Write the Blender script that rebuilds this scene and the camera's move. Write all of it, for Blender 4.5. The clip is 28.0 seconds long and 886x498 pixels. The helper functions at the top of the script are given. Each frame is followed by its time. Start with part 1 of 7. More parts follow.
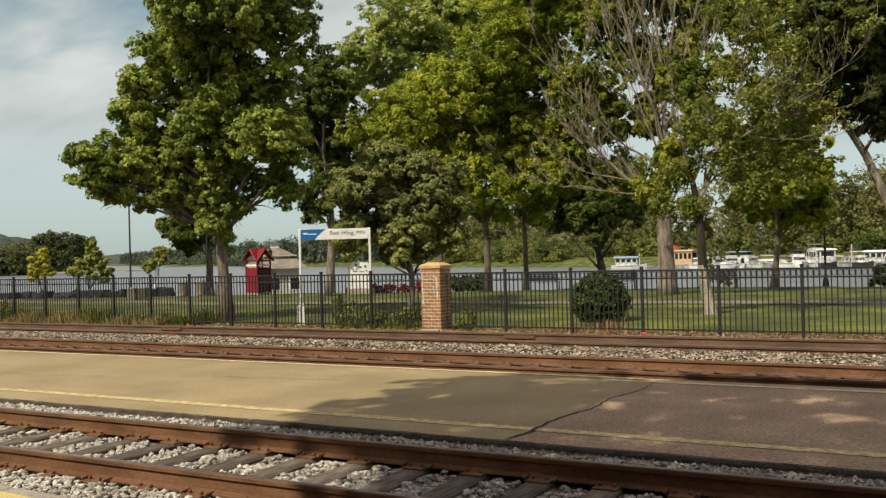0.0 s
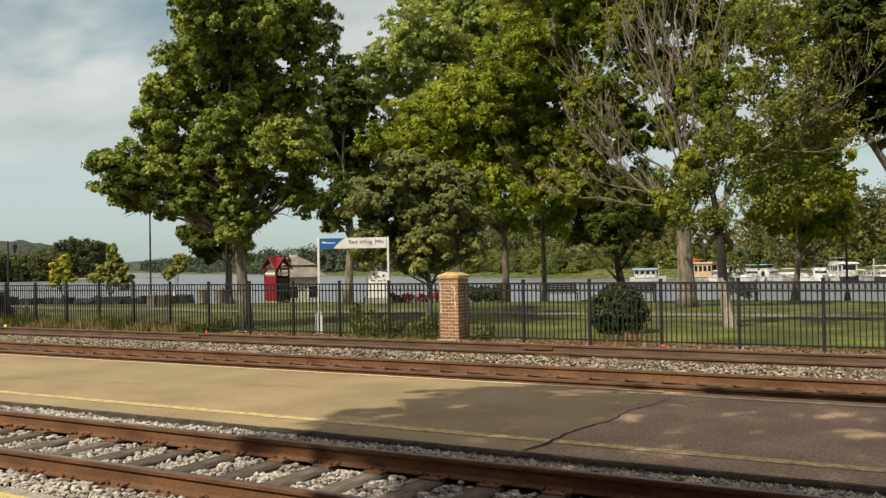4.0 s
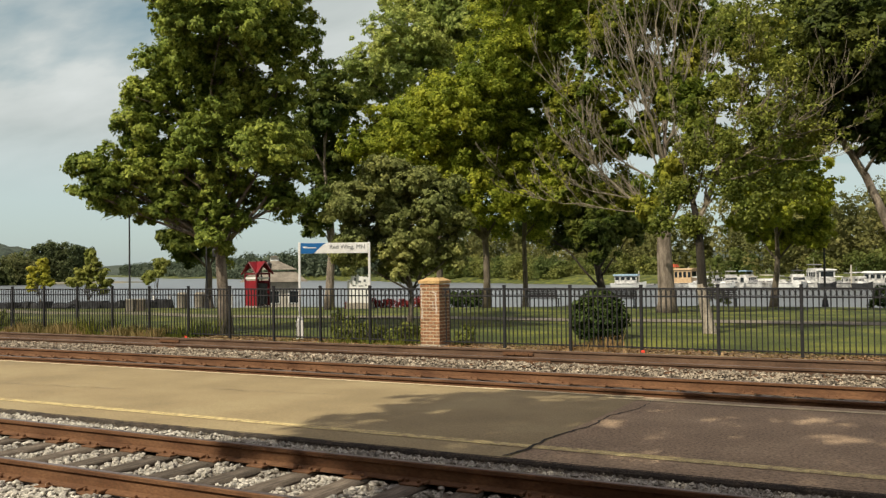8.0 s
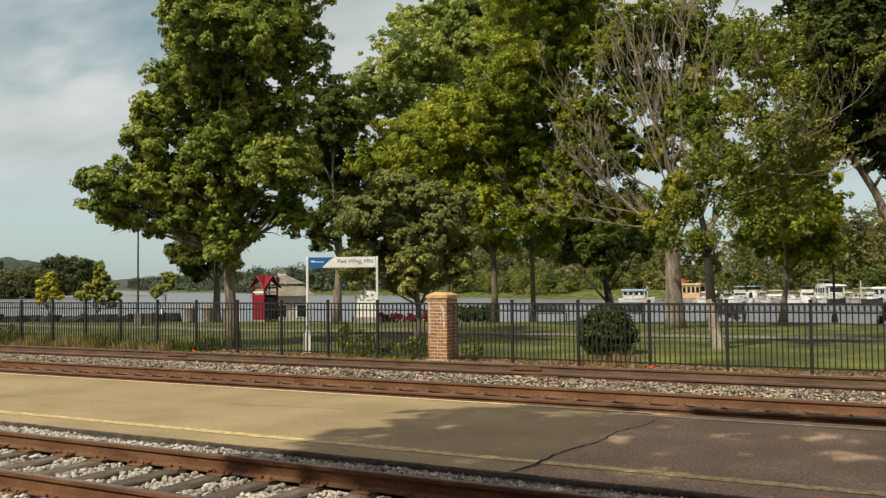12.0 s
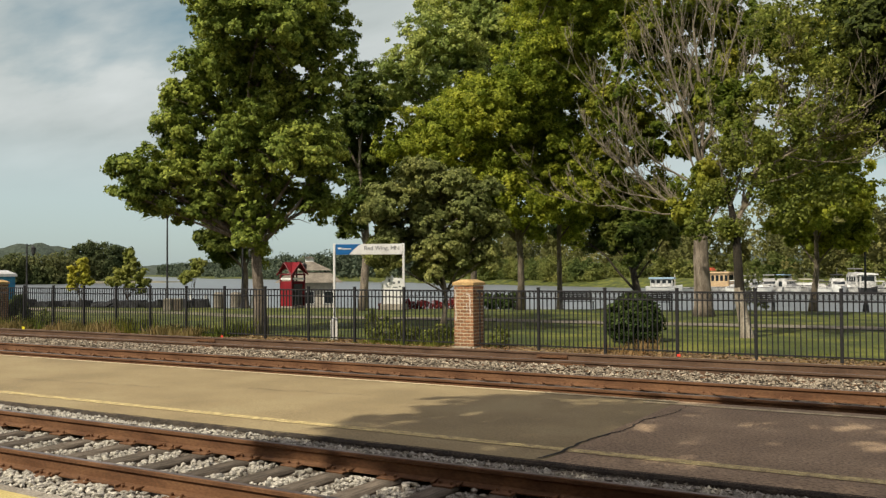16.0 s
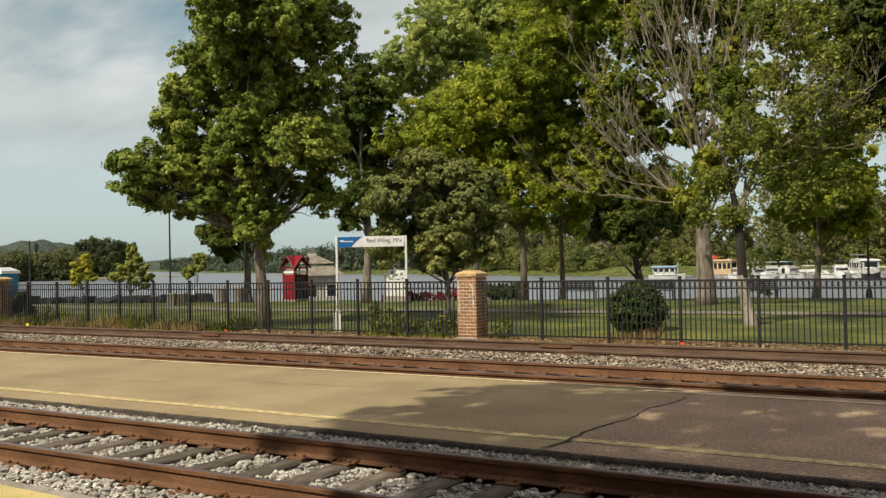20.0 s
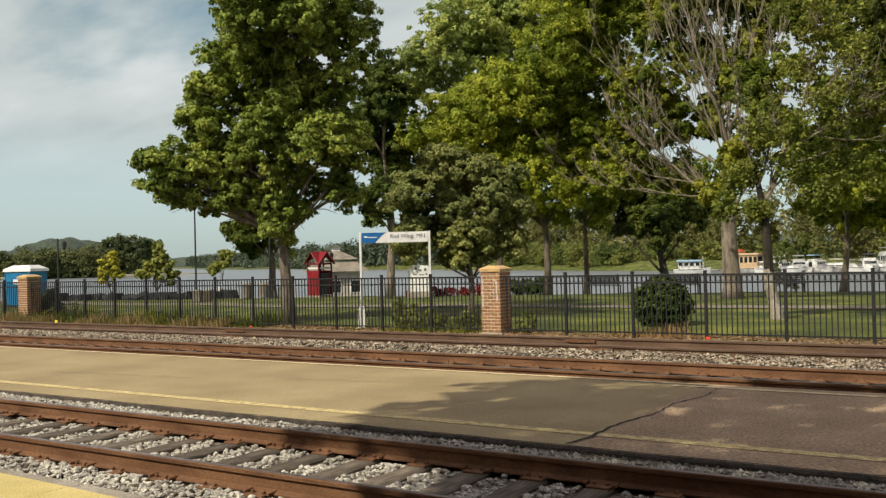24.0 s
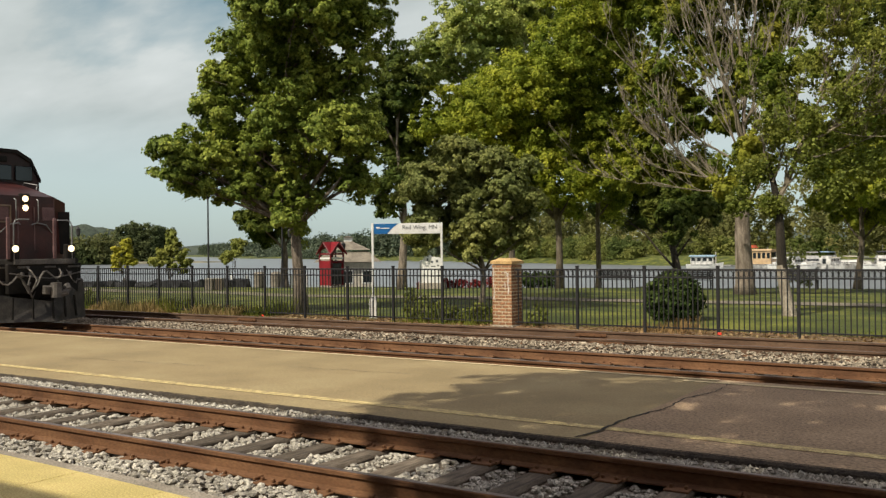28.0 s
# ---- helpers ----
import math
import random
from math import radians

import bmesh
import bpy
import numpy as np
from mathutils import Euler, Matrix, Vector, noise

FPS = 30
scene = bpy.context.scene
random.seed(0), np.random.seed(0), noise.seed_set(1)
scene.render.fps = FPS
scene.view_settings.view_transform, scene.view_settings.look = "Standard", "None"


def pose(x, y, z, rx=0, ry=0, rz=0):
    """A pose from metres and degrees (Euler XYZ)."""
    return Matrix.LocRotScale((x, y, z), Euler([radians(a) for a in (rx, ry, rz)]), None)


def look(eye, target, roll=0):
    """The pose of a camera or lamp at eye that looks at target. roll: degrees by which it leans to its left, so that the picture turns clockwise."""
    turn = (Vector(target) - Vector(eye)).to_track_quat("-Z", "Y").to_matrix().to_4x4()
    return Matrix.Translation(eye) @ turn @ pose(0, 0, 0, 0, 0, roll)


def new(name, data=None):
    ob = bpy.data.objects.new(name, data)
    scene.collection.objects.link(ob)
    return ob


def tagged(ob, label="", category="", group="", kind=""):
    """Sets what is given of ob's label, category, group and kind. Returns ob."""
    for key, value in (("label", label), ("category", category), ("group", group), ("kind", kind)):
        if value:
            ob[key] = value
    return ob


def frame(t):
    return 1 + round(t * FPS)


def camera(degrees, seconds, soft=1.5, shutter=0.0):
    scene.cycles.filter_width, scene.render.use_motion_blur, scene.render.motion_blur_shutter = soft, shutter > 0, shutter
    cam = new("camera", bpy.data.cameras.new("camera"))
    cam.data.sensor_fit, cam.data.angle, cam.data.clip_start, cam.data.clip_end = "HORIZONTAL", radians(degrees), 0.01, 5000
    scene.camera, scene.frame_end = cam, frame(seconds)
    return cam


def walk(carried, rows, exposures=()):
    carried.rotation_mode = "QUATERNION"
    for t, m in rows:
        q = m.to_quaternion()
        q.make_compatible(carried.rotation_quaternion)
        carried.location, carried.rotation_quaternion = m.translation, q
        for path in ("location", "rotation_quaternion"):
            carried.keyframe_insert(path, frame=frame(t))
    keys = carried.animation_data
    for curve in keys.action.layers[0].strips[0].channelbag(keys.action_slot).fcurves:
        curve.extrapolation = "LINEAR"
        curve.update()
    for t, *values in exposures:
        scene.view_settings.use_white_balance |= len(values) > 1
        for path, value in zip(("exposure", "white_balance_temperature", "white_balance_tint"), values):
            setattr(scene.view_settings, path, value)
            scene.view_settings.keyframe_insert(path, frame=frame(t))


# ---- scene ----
cam = camera(52.0, 28.0, soft=1.33)
EYE = (0.0, 0.0, 1.73)
TURNS = [  # seconds, yaw, pitch, roll
    (0, 28.73, 0.31, 1.49), (0.5, 28.46, 0.39, 1.31), (1, 28.06, 0.79, 1.25), (1.5, 27.69, 1.16, 0.77),
    (2, 28.58, 0.56, 0.34), (2.5, 28.91, 0.08, 0.17), (3, 29.38, 0.62, 0.64), (3.5, 29.97, 0.81, 1.01),
    (5.5, 29.20, 1.60, 0.66), (6, 29.12, 1.40, 0.75), (6.5, 29.03, 1.27, 0.58), (7, 29.12, 1.07, 0.69),
    (7.5, 29.33, 1.07, 0.77), (8, 28.70, 1.28, 0.73), (8.5, 29.24, 1.68, 0.79), (9, 29.03, 1.58, 0.65),
    (9.5, 28.89, 1.77, 0.03), (10, 28.95, 1.50, 0.47), (10.5, 29.03, 1.55, 0.60), (11, 28.86, 1.66, 0.48),
    (11.5, 29.09, 2.20, 0.61), (13.5, 29.60, 2.02, 0.31), (14, 30.00, 1.47, 0.79), (14.5, 30.78, 1.73, 0.86),
    (15, 30.89, 1.83, 0.60), (15.5, 30.91, 1.91, 0.46), (16, 30.85, 1.41, 0.36), (16.5, 30.54, 1.48, 0.57),
    (17, 31.15, 1.43, 0.77), (17.5, 31.32, 1.33, 1.03), (18, 31.10, 1.25, 1.28), (18.5, 31.13, 1.19, 1.35),
    (19, 31.08, 0.93, 1.30), (19.5, 31.18, 0.85, 1.35), (20, 31.01, 0.87, 1.11), (20.5, 30.96, 0.90, 0.78),
    (22.5, 31.51, 0.82, 1.18), (23, 31.83, 0.88, 1.16), (23.5, 32.49, 0.75, 1.28), (24, 32.50, 0.61, 1.42),
    (24.5, 32.56, 0.73, 1.60), (25, 32.57, 0.90, 1.80), (25.5, 32.42, 0.90, 1.74), (26, 32.53, 0.98, 1.57),
    (26.5, 32.47, 0.58, 1.39), (27, 32.58, -0.22, 1.50), (27.5, 33.64, -0.24, 0.54), (27.7, 33.11, -0.11, 0.60),
    (27.8, 32.84, -0.11, 0.62), (27.9, 33.08, -0.08, 0.64), (28, 33.25, 0.10, 0.65),
]
walk(cam, [(t, pose(*EYE, 90 + p, r, y)) for t, y, p, r in TURNS], [(0, -0.05, 6560, 10), (9, -0.05, 6560, 10), (14, -0.11, 6510, 10), (17, -0.12, 6480, 10), (20, -0.07, 6460, 10), (23, -0.04, 6430, 10), (28, -0.05, 6460, 10)])

# ---- sky and sun ----
SUN_ELEVATION, SUN_FROM = 45.0, 196.0  # degrees; clockwise from +y, the side the light comes from
sun_data = bpy.data.lights.new("sun", "SUN")
sun_data.energy, sun_data.angle, sun_data.color = 4.75, radians(0.6), (1.0, 0.90, 0.72)
sun = new("sun", sun_data)
az, el = radians(SUN_FROM), radians(SUN_ELEVATION)
sun.matrix_world = look((math.sin(az) * 60 * math.cos(el), math.cos(az) * 60 * math.cos(el), 60 * math.sin(el)), (0, 0, 0))

world = bpy.data.worlds.new("sky")
scene.world = world
world.use_nodes = True
wn, wl = world.node_tree.nodes, world.node_tree.links
wn.clear()
w_out, w_bg = wn.new("ShaderNodeOutputWorld"), wn.new("ShaderNodeBackground")
w_sky = wn.new("ShaderNodeTexSky")
w_sky.sky_type, w_sky.sun_disc = "NISHITA", False
w_sky.sun_elevation, w_sky.sun_rotation = el, az
w_sky.dust_density, w_sky.air_density = 1.5, 1.0
w_co, w_sep, w_add, w_div = wn.new("ShaderNodeTexCoord"), wn.new("ShaderNodeSeparateXYZ"), wn.new("ShaderNodeMath"), wn.new("ShaderNodeVectorMath")
w_add.operation, w_div.operation = "ADD", "DIVIDE"
w_add.inputs[1].default_value = 0.24
w_comb = wn.new("ShaderNodeCombineXYZ")
wl.new(w_co.outputs["Generated"], w_sep.inputs[0])
wl.new(w_sep.outputs["Z"], w_add.inputs[0])
for k in range(3):
    wl.new(w_add.outputs[0], w_comb.inputs[k])
wl.new(w_co.outputs["Generated"], w_div.inputs[0])
wl.new(w_comb.outputs[0], w_div.inputs[1])
w_map = wn.new("ShaderNodeMapping")
w_map.inputs["Location"].default_value = (3.1, 0.6, 0.0)
w_map.inputs["Rotation"].default_value = (0, 0, radians(40))
w_map.inputs["Scale"].default_value = (0.8, 1.5, 0.0)
wl.new(w_div.outputs[0], w_map.inputs["Vector"])
w_noise = wn.new("ShaderNodeTexNoise")
w_noise.inputs["Scale"].default_value, w_noise.inputs["Detail"].default_value, w_noise.inputs["Roughness"].default_value = 1.15, 7.0, 0.52
wl.new(w_map.outputs[0], w_noise.inputs["Vector"])
w_ramp = wn.new("ShaderNodeValToRGB")
w_ramp.color_ramp.elements[0].position, w_ramp.color_ramp.elements[1].position = 0.26, 0.44
wl.new(w_noise.outputs["Fac"], w_ramp.inputs[0])
w_noise2 = wn.new("ShaderNodeTexNoise")
w_noise2.inputs["Scale"].default_value, w_noise2.inputs["Detail"].default_value = 2.3, 6.0
wl.new(w_map.outputs[0], w_noise2.inputs["Vector"])
w_cloud = wn.new("ShaderNodeValToRGB")
w_cloud.color_ramp.elements[0].position, w_cloud.color_ramp.elements[1].position = 0.30, 0.72
w_cloud.color_ramp.elements[0].color = (0.56, 0.625, 0.61, 1)
w_cloud.color_ramp.elements[1].color = (0.87, 0.92, 0.90, 1)
wl.new(w_noise2.outputs["Fac"], w_cloud.inputs[0])
w_gain = wn.new("ShaderNodeVectorMath")
w_gain.operation = "SCALE"
w_gain.inputs["Scale"].default_value = 8.5
wl.new(w_cloud.outputs[0], w_gain.inputs[0])
# the clouds thin out towards the horizon, where the sky is pale and clear
w_low = wn.new("ShaderNodeMapRange")
w_low.inputs["From Min"].default_value, w_low.inputs["From Max"].default_value = 0.02, 0.16
w_low.inputs["To Min"].default_value, w_low.inputs["To Max"].default_value = 0.62, 0.97
wl.new(w_sep.outputs["Z"], w_low.inputs["Value"])
w_lowmask = wn.new("ShaderNodeMapRange")
w_lowmask.inputs["From Min"].default_value, w_lowmask.inputs["From Max"].default_value = 0.075, 0.15
wl.new(w_sep.outputs["Z"], w_lowmask.inputs["Value"])
w_max = wn.new("ShaderNodeMath")
w_max.operation = "MAXIMUM"
w_inv = wn.new("ShaderNodeMath")
w_inv.operation = "SUBTRACT"
w_inv.inputs[0].default_value = 1.0
wl.new(w_lowmask.outputs[0], w_inv.inputs[1])
wl.new(w_ramp.outputs[0], w_max.inputs[0])
wl.new(w_inv.outputs[0], w_max.inputs[1])
w_mul = wn.new("ShaderNodeMath")
w_mul.operation = "MULTIPLY"
# overhead, the cloud breaks up and lets the blue through
w_high = wn.new("ShaderNodeMapRange")
w_high.inputs["From Min"].default_value, w_high.inputs["From Max"].default_value = 0.34, 0.60
w_high.inputs["To Min"].default_value, w_high.inputs["To Max"].default_value = 1.0, 0.69
wl.new(w_sep.outputs["Z"], w_high.inputs["Value"])
w_part = wn.new("ShaderNodeMath")
w_part.operation = "MULTIPLY"
wl.new(w_max.outputs[0], w_part.inputs[0])
wl.new(w_high.outputs[0], w_part.inputs[1])
wl.new(w_part.outputs[0], w_mul.inputs[0])
wl.new(w_low.outputs[0], w_mul.inputs[1])
w_mix = wn.new("ShaderNodeMixRGB")
wl.new(w_mul.outputs[0], w_mix.inputs["Fac"])
w_teal = wn.new("ShaderNodeMixRGB")
w_teal.blend_type = "MULTIPLY"
w_teal.inputs["Fac"].default_value = 1.0
w_teal.inputs["Color2"].default_value = (0.86, 1.10, 0.96, 1)
wl.new(w_sky.outputs[0], w_teal.inputs["Color1"])
wl.new(w_teal.outputs[0], w_mix.inputs["Color1"])
w_pale = wn.new("ShaderNodeMixRGB")  # smooth pale air near the horizon
w_pale.inputs["Color1"].default_value = (6.25, 7.2, 7.25, 1)
wl.new(w_lowmask.outputs[0], w_pale.inputs["Fac"])
w_warm = wn.new("ShaderNodeMapRange")  # cloud overhead, out of view, warmed and brightened to fill the shade
w_warm.inputs["From Min"].default_value, w_warm.inputs["From Max"].default_value = 0.34, 0.60
wl.new(w_sep.outputs["Z"], w_warm.inputs["Value"])
w_tint = wn.new("ShaderNodeMixRGB")
w_tint.blend_type = "MULTIPLY"
w_tint.inputs["Color2"].default_value = (1.22, 0.94, 0.95, 1)
wl.new(w_warm.outputs[0], w_tint.inputs["Fac"])
wl.new(w_gain.outputs[0], w_tint.inputs["Color1"])
wl.new(w_tint.outputs[0], w_pale.inputs["Color2"])
wl.new(w_pale.outputs[0], w_mix.inputs["Color2"])
wl.new(w_mix.outputs[0], w_bg.inputs["Color"])
w_bg.inputs["Strength"].default_value = 0.10
wl.new(w_bg.outputs[0], w_out.inputs[0])

# ---- materials ----
def surface(name, a, b, rough=0.8, scale=6.0, fine=60.0, bump=0.3, depth=0.01, metal=0.0, third=None, vary=0.0, spec=0.4, stretch=(1, 1, 1), grain=0.4):
    """Two tones mixed by coarse and fine noise, with relief, and a shift of tone from piece to piece."""
    m = bpy.data.materials.new(name)
    m.use_nodes = True
    n, l = m.node_tree.nodes, m.node_tree.links
    p = n["Principled BSDF"]
    co, mp = n.new("ShaderNodeTexCoord"), n.new("ShaderNodeMapping")
    mp.inputs["Scale"].default_value = stretch
    l.new(co.outputs["Object"], mp.inputs["Vector"])
    n1, n2 = n.new("ShaderNodeTexNoise"), n.new("ShaderNodeTexNoise")
    n1.inputs["Scale"].default_value, n1.inputs["Detail"].default_value = scale, 5.0
    n2.inputs["Scale"].default_value, n2.inputs["Detail"].default_value = fine, 3.0
    l.new(mp.outputs[0], n1.inputs["Vector"])
    l.new(mp.outputs[0], n2.inputs["Vector"])
    r1 = n.new("ShaderNodeValToRGB")
    r1.color_ramp.elements[0].position, r1.color_ramp.elements[1].position = 0.35, 0.66
    r1.color_ramp.elements[0].color, r1.color_ramp.elements[1].color = (*a, 1), (*b, 1)
    if third:
        e = r1.color_ramp.elements.new(0.52)
        e.color = (*third, 1)
    l.new(n1.outputs["Fac"], r1.inputs[0])
    mix = n.new("ShaderNodeMixRGB")
    mix.blend_type = "OVERLAY"
    mix.inputs["Fac"].default_value = grain
    mg = n.new("ShaderNodeMapRange")
    mg.inputs["From Min"].default_value, mg.inputs["From Max"].default_value = 0.3, 0.7
    l.new(n2.outputs["Fac"], mg.inputs["Value"])
    l.new(r1.outputs[0], mix.inputs["Color1"])
    l.new(mg.outputs[0], mix.inputs["Color2"])
    last = mix.outputs[0]
    if vary:
        info, rnd, hsv = n.new("ShaderNodeObjectInfo"), n.new("ShaderNodeNewGeometry"), n.new("ShaderNodeHueSaturation")
        add, mr = n.new("ShaderNodeMath"), n.new("ShaderNodeMapRange")
        l.new(info.outputs["Random"], add.inputs[0])
        l.new(rnd.outputs["Random Per Island"], add.inputs[1])
        frac = n.new("ShaderNodeMath")
        frac.operation = "FRACT"
        l.new(add.outputs[0], frac.inputs[0])
        l.new(frac.outputs[0], mr.inputs["Value"])
        mr.inputs["To Min"].default_value, mr.inputs["To Max"].default_value = 1 - vary, 1 + vary
        l.new(mr.outputs[0], hsv.inputs["Value"])
        l.new(last, hsv.inputs["Color"])
        last = hsv.outputs[0]
    l.new(last, p.inputs["Base Color"])
    rr = n.new("ShaderNodeMapRange")
    rr.inputs["To Min"].default_value, rr.inputs["To Max"].default_value = max(0.04, rough - 0.12), min(1.0, rough + 0.12)
    l.new(n1.outputs["Fac"], rr.inputs["Value"])
    l.new(rr.outputs[0], p.inputs["Roughness"])
    p.inputs["Metallic"].default_value, p.inputs["Specular IOR Level"].default_value = metal, spec
    if bump:
        bp = n.new("ShaderNodeBump")
        bp.inputs["Strength"].default_value, bp.inputs["Distance"].default_value = bump, depth
        l.new(n2.outputs["Fac"], bp.inputs["Height"])
        l.new(bp.outputs[0], p.inputs["Normal"])
    return m


def leaf_surface(name, a, b, trans=0.35, hue=0.03, light=0.35, patch=0.55):
    """Leaves: each one its own green, some light passing through."""
    m = bpy.data.materials.new(name)
    m.use_nodes = True
    n, l = m.node_tree.nodes, m.node_tree.links
    p, out = n["Principled BSDF"], n["Material Output"]
    geo, ramp = n.new("ShaderNodeNewGeometry"), n.new("ShaderNodeValToRGB")
    ramp.color_ramp.elements[0].color, ramp.color_ramp.elements[1].color = (*a, 1), (*b, 1)
    l.new(geo.outputs["Random Per Island"], ramp.inputs[0])
    co, ns = n.new("ShaderNodeTexCoord"), n.new("ShaderNodeTexNoise")
    ns.inputs["Scale"].default_value, ns.inputs["Detail"].default_value = patch, 2.0
    l.new(co.outputs["Object"], ns.inputs["Vector"])
    hs, mr, mv = n.new("ShaderNodeHueSaturation"), n.new("ShaderNodeMapRange"), n.new("ShaderNodeMapRange")
    mr.inputs["From Min"].default_value, mr.inputs["From Max"].default_value = 0.3, 0.7
    mr.inputs["To Min"].default_value, mr.inputs["To Max"].default_value = 0.5 - hue, 0.5 + hue
    mv.inputs["From Min"].default_value, mv.inputs["From Max"].default_value = 0.3, 0.7
    mv.inputs["To Min"].default_value, mv.inputs["To Max"].default_value = 1 + light, 1 - light
    l.new(ns.outputs["Fac"], mr.inputs["Value"])
    l.new(ns.outputs["Fac"], mv.inputs["Value"])
    l.new(mr.outputs[0], hs.inputs["Hue"])
    l.new(mv.outputs[0], hs.inputs["Value"])
    l.new(ramp.outputs[0], hs.inputs["Color"])
    l.new(hs.outputs[0], p.inputs["Base Color"])
    p.inputs["Roughness"].default_value, p.inputs["Specular IOR Level"].default_value = 0.6, 0.16
    tr, mx = n.new("ShaderNodeBsdfTranslucent"), n.new("ShaderNodeMixShader")
    mx.inputs[0].default_value = trans
    l.new(hs.outputs[0], tr.inputs["Color"])
    l.new(p.outputs[0], mx.inputs[1])
    l.new(tr.outputs[0], mx.inputs[2])
    l.new(mx.outputs[0], out.inputs[0])
    return m


def plain(name, c, rough=0.5, metal=0.0, glow=0.0):
    m = bpy.data.materials.new(name)
    m.use_nodes = True
    p = m.node_tree.nodes["Principled BSDF"]
    p.inputs["Base Color"].default_value, p.inputs["Roughness"].default_value, p.inputs["Metallic"].default_value = (*c, 1), rough, metal
    if glow:
        p.inputs["Emission Color"].default_value, p.inputs["Emission Strength"].default_value = (*c, 1), glow
    return m


# the lawn's wide tone range also paints dappled sun and shade
M_LAWN_DAPPLED = surface("lawn", (0.042, 0.060, 0.010), (0.170, 0.182, 0.030), 0.9, 0.55, 18.0, 0.9, 0.05, third=(0.088, 0.106, 0.017))
M_BALLAST = surface("ballast_bed", (0.11, 0.088, 0.066), (0.26, 0.22, 0.175), 0.95, 5.0, 45.0, 1.0, 0.04)
M_STONE = surface("crushed_stone", (0.285, 0.265, 0.225), (0.51, 0.485, 0.42), 0.9, 3.0, 70.0, 0.4, 0.004, vary=0.45)
M_STONE_B = surface("rusty_crushed_stone", (0.15, 0.122, 0.088), (0.375, 0.318, 0.240), 0.9, 3.0, 70.0, 0.4, 0.004, vary=0.65)
M_PLATFORM = surface("platform_surface", (0.268, 0.210, 0.111), (0.358, 0.289, 0.157), 0.9, 0.8, 42.0, 0.9, 0.008, third=(0.322, 0.252, 0.134), grain=0.22)
M_PLATFORM_OLD = surface("coarse_old_asphalt", (0.284, 0.204, 0.130), (0.391, 0.285, 0.182), 0.92, 1.1, 34.0, 1.0, 0.014, third=(0.340, 0.245, 0.155), grain=0.42)
# near-black asphalt tone: the shadow on the platform's edge step, painted in
M_EDGE_SHADE = surface("shade_dark_asphalt_edge", (0.028, 0.023, 0.018), (0.075, 0.060, 0.045), 0.9, 7.0, 50.0, 1.0, 0.02)
M_CRUMBLE = surface("crumbled_asphalt", (0.10, 0.085, 0.066), (0.32, 0.28, 0.215), 0.95, 9.0, 60.0, 1.0, 0.03)
M_YELLOW = surface("worn_yellow_paint", (0.36, 0.27, 0.15), (0.70, 0.58, 0.29), 0.8, 11.0, 60.0, 0.3, 0.003, third=(0.56, 0.45, 0.20))
M_PALE = surface("worn_pale_paint", (0.48, 0.385, 0.22), (0.70, 0.58, 0.36), 0.8, 7.0, 120.0, 0.3, 0.003)
M_TACTILE = surface("yellow_edge_strip", (0.54, 0.44, 0.16), (0.68, 0.55, 0.22), 0.7, 2.0, 80.0, 0.4, 0.004)
M_CONCRETE = surface("concrete", (0.25, 0.22, 0.175), (0.38, 0.34, 0.28), 0.9, 2.0, 60.0, 0.4, 0.006)
M_RUST = surface("rusted_rail_steel", (0.110, 0.050, 0.023), (0.200, 0.102, 0.050), 0.75, 4.0, 60.0, 0.4, 0.003, metal=0.15, stretch=(0.4, 1, 1), grain=0.25)
M_RUST_DARK = surface("dark_rusted_rail_steel", (0.085, 0.048, 0.029), (0.150, 0.092, 0.058), 0.75, 4.0, 60.0, 0.4, 0.003, metal=0.15, stretch=(0.4, 1, 1), grain=0.25)
M_RAILTOP = surface("worn_rail_head", (0.17, 0.135, 0.125), (0.28, 0.235, 0.220), 0.42, 5.0, 80.0, 0.1, 0.001, metal=0.6, stretch=(0.15, 1, 1))
M_TIE = surface("weathered_tie_wood", (0.085, 0.068, 0.05), (0.20, 0.165, 0.125), 0.9, 4.0, 50.0, 0.8, 0.01, vary=0.3, stretch=(6, 1, 3))
M_FENCE = surface("black_powder_coat", (0.016, 0.016, 0.018), (0.026, 0.026, 0.029), 0.6, 3.0, 80.0, 0.1, 0.001, spec=0.25)
M_BRICK = surface("red_brown_brick", (0.165, 0.075, 0.040), (0.34, 0.175, 0.090), 0.9, 9.0, 90.0, 0.5, 0.004, vary=0.28)
M_MORTAR = surface("mortar", (0.50, 0.40, 0.27), (0.62, 0.52, 0.37), 0.95, 9.0, 90.0, 0.5, 0.004)
M_CAP = surface("tan_cast_stone", (0.46, 0.30, 0.13), (0.60, 0.41, 0.19), 0.85, 6.0, 70.0, 0.3, 0.004)
M_BLOOM = surface("white_efflorescence", (0.50, 0.44, 0.38), (0.68, 0.63, 0.56), 0.95, 20.0, 90.0, 0.3, 0.003)
M_BARK = surface("grey_brown_bark", (0.10, 0.080, 0.058), (0.24, 0.20, 0.15), 0.95, 2.5, 22.0, 1.0, 0.05, stretch=(3, 3, 0.6))
M_BARK_DARK = surface("dark_bark", (0.045, 0.036, 0.026), (0.12, 0.098, 0.072), 0.95, 2.5, 22.0, 1.0, 0.05, stretch=(3, 3, 0.6))
M_DIRT = surface("tan_leaf_litter", (0.17, 0.112, 0.062), (0.30, 0.215, 0.125), 0.95, 3.0, 40.0, 1.0, 0.02)
M_BANK = surface("grey_river_bank", (0.16, 0.155, 0.11), (0.27, 0.255, 0.18), 0.95, 0.2, 2.0, 0.6, 0.05)
M_LITTER = leaf_surface("fallen_leaves", (0.20, 0.12, 0.05), (0.46, 0.32, 0.17), 0.1, 0.02, 0.2)
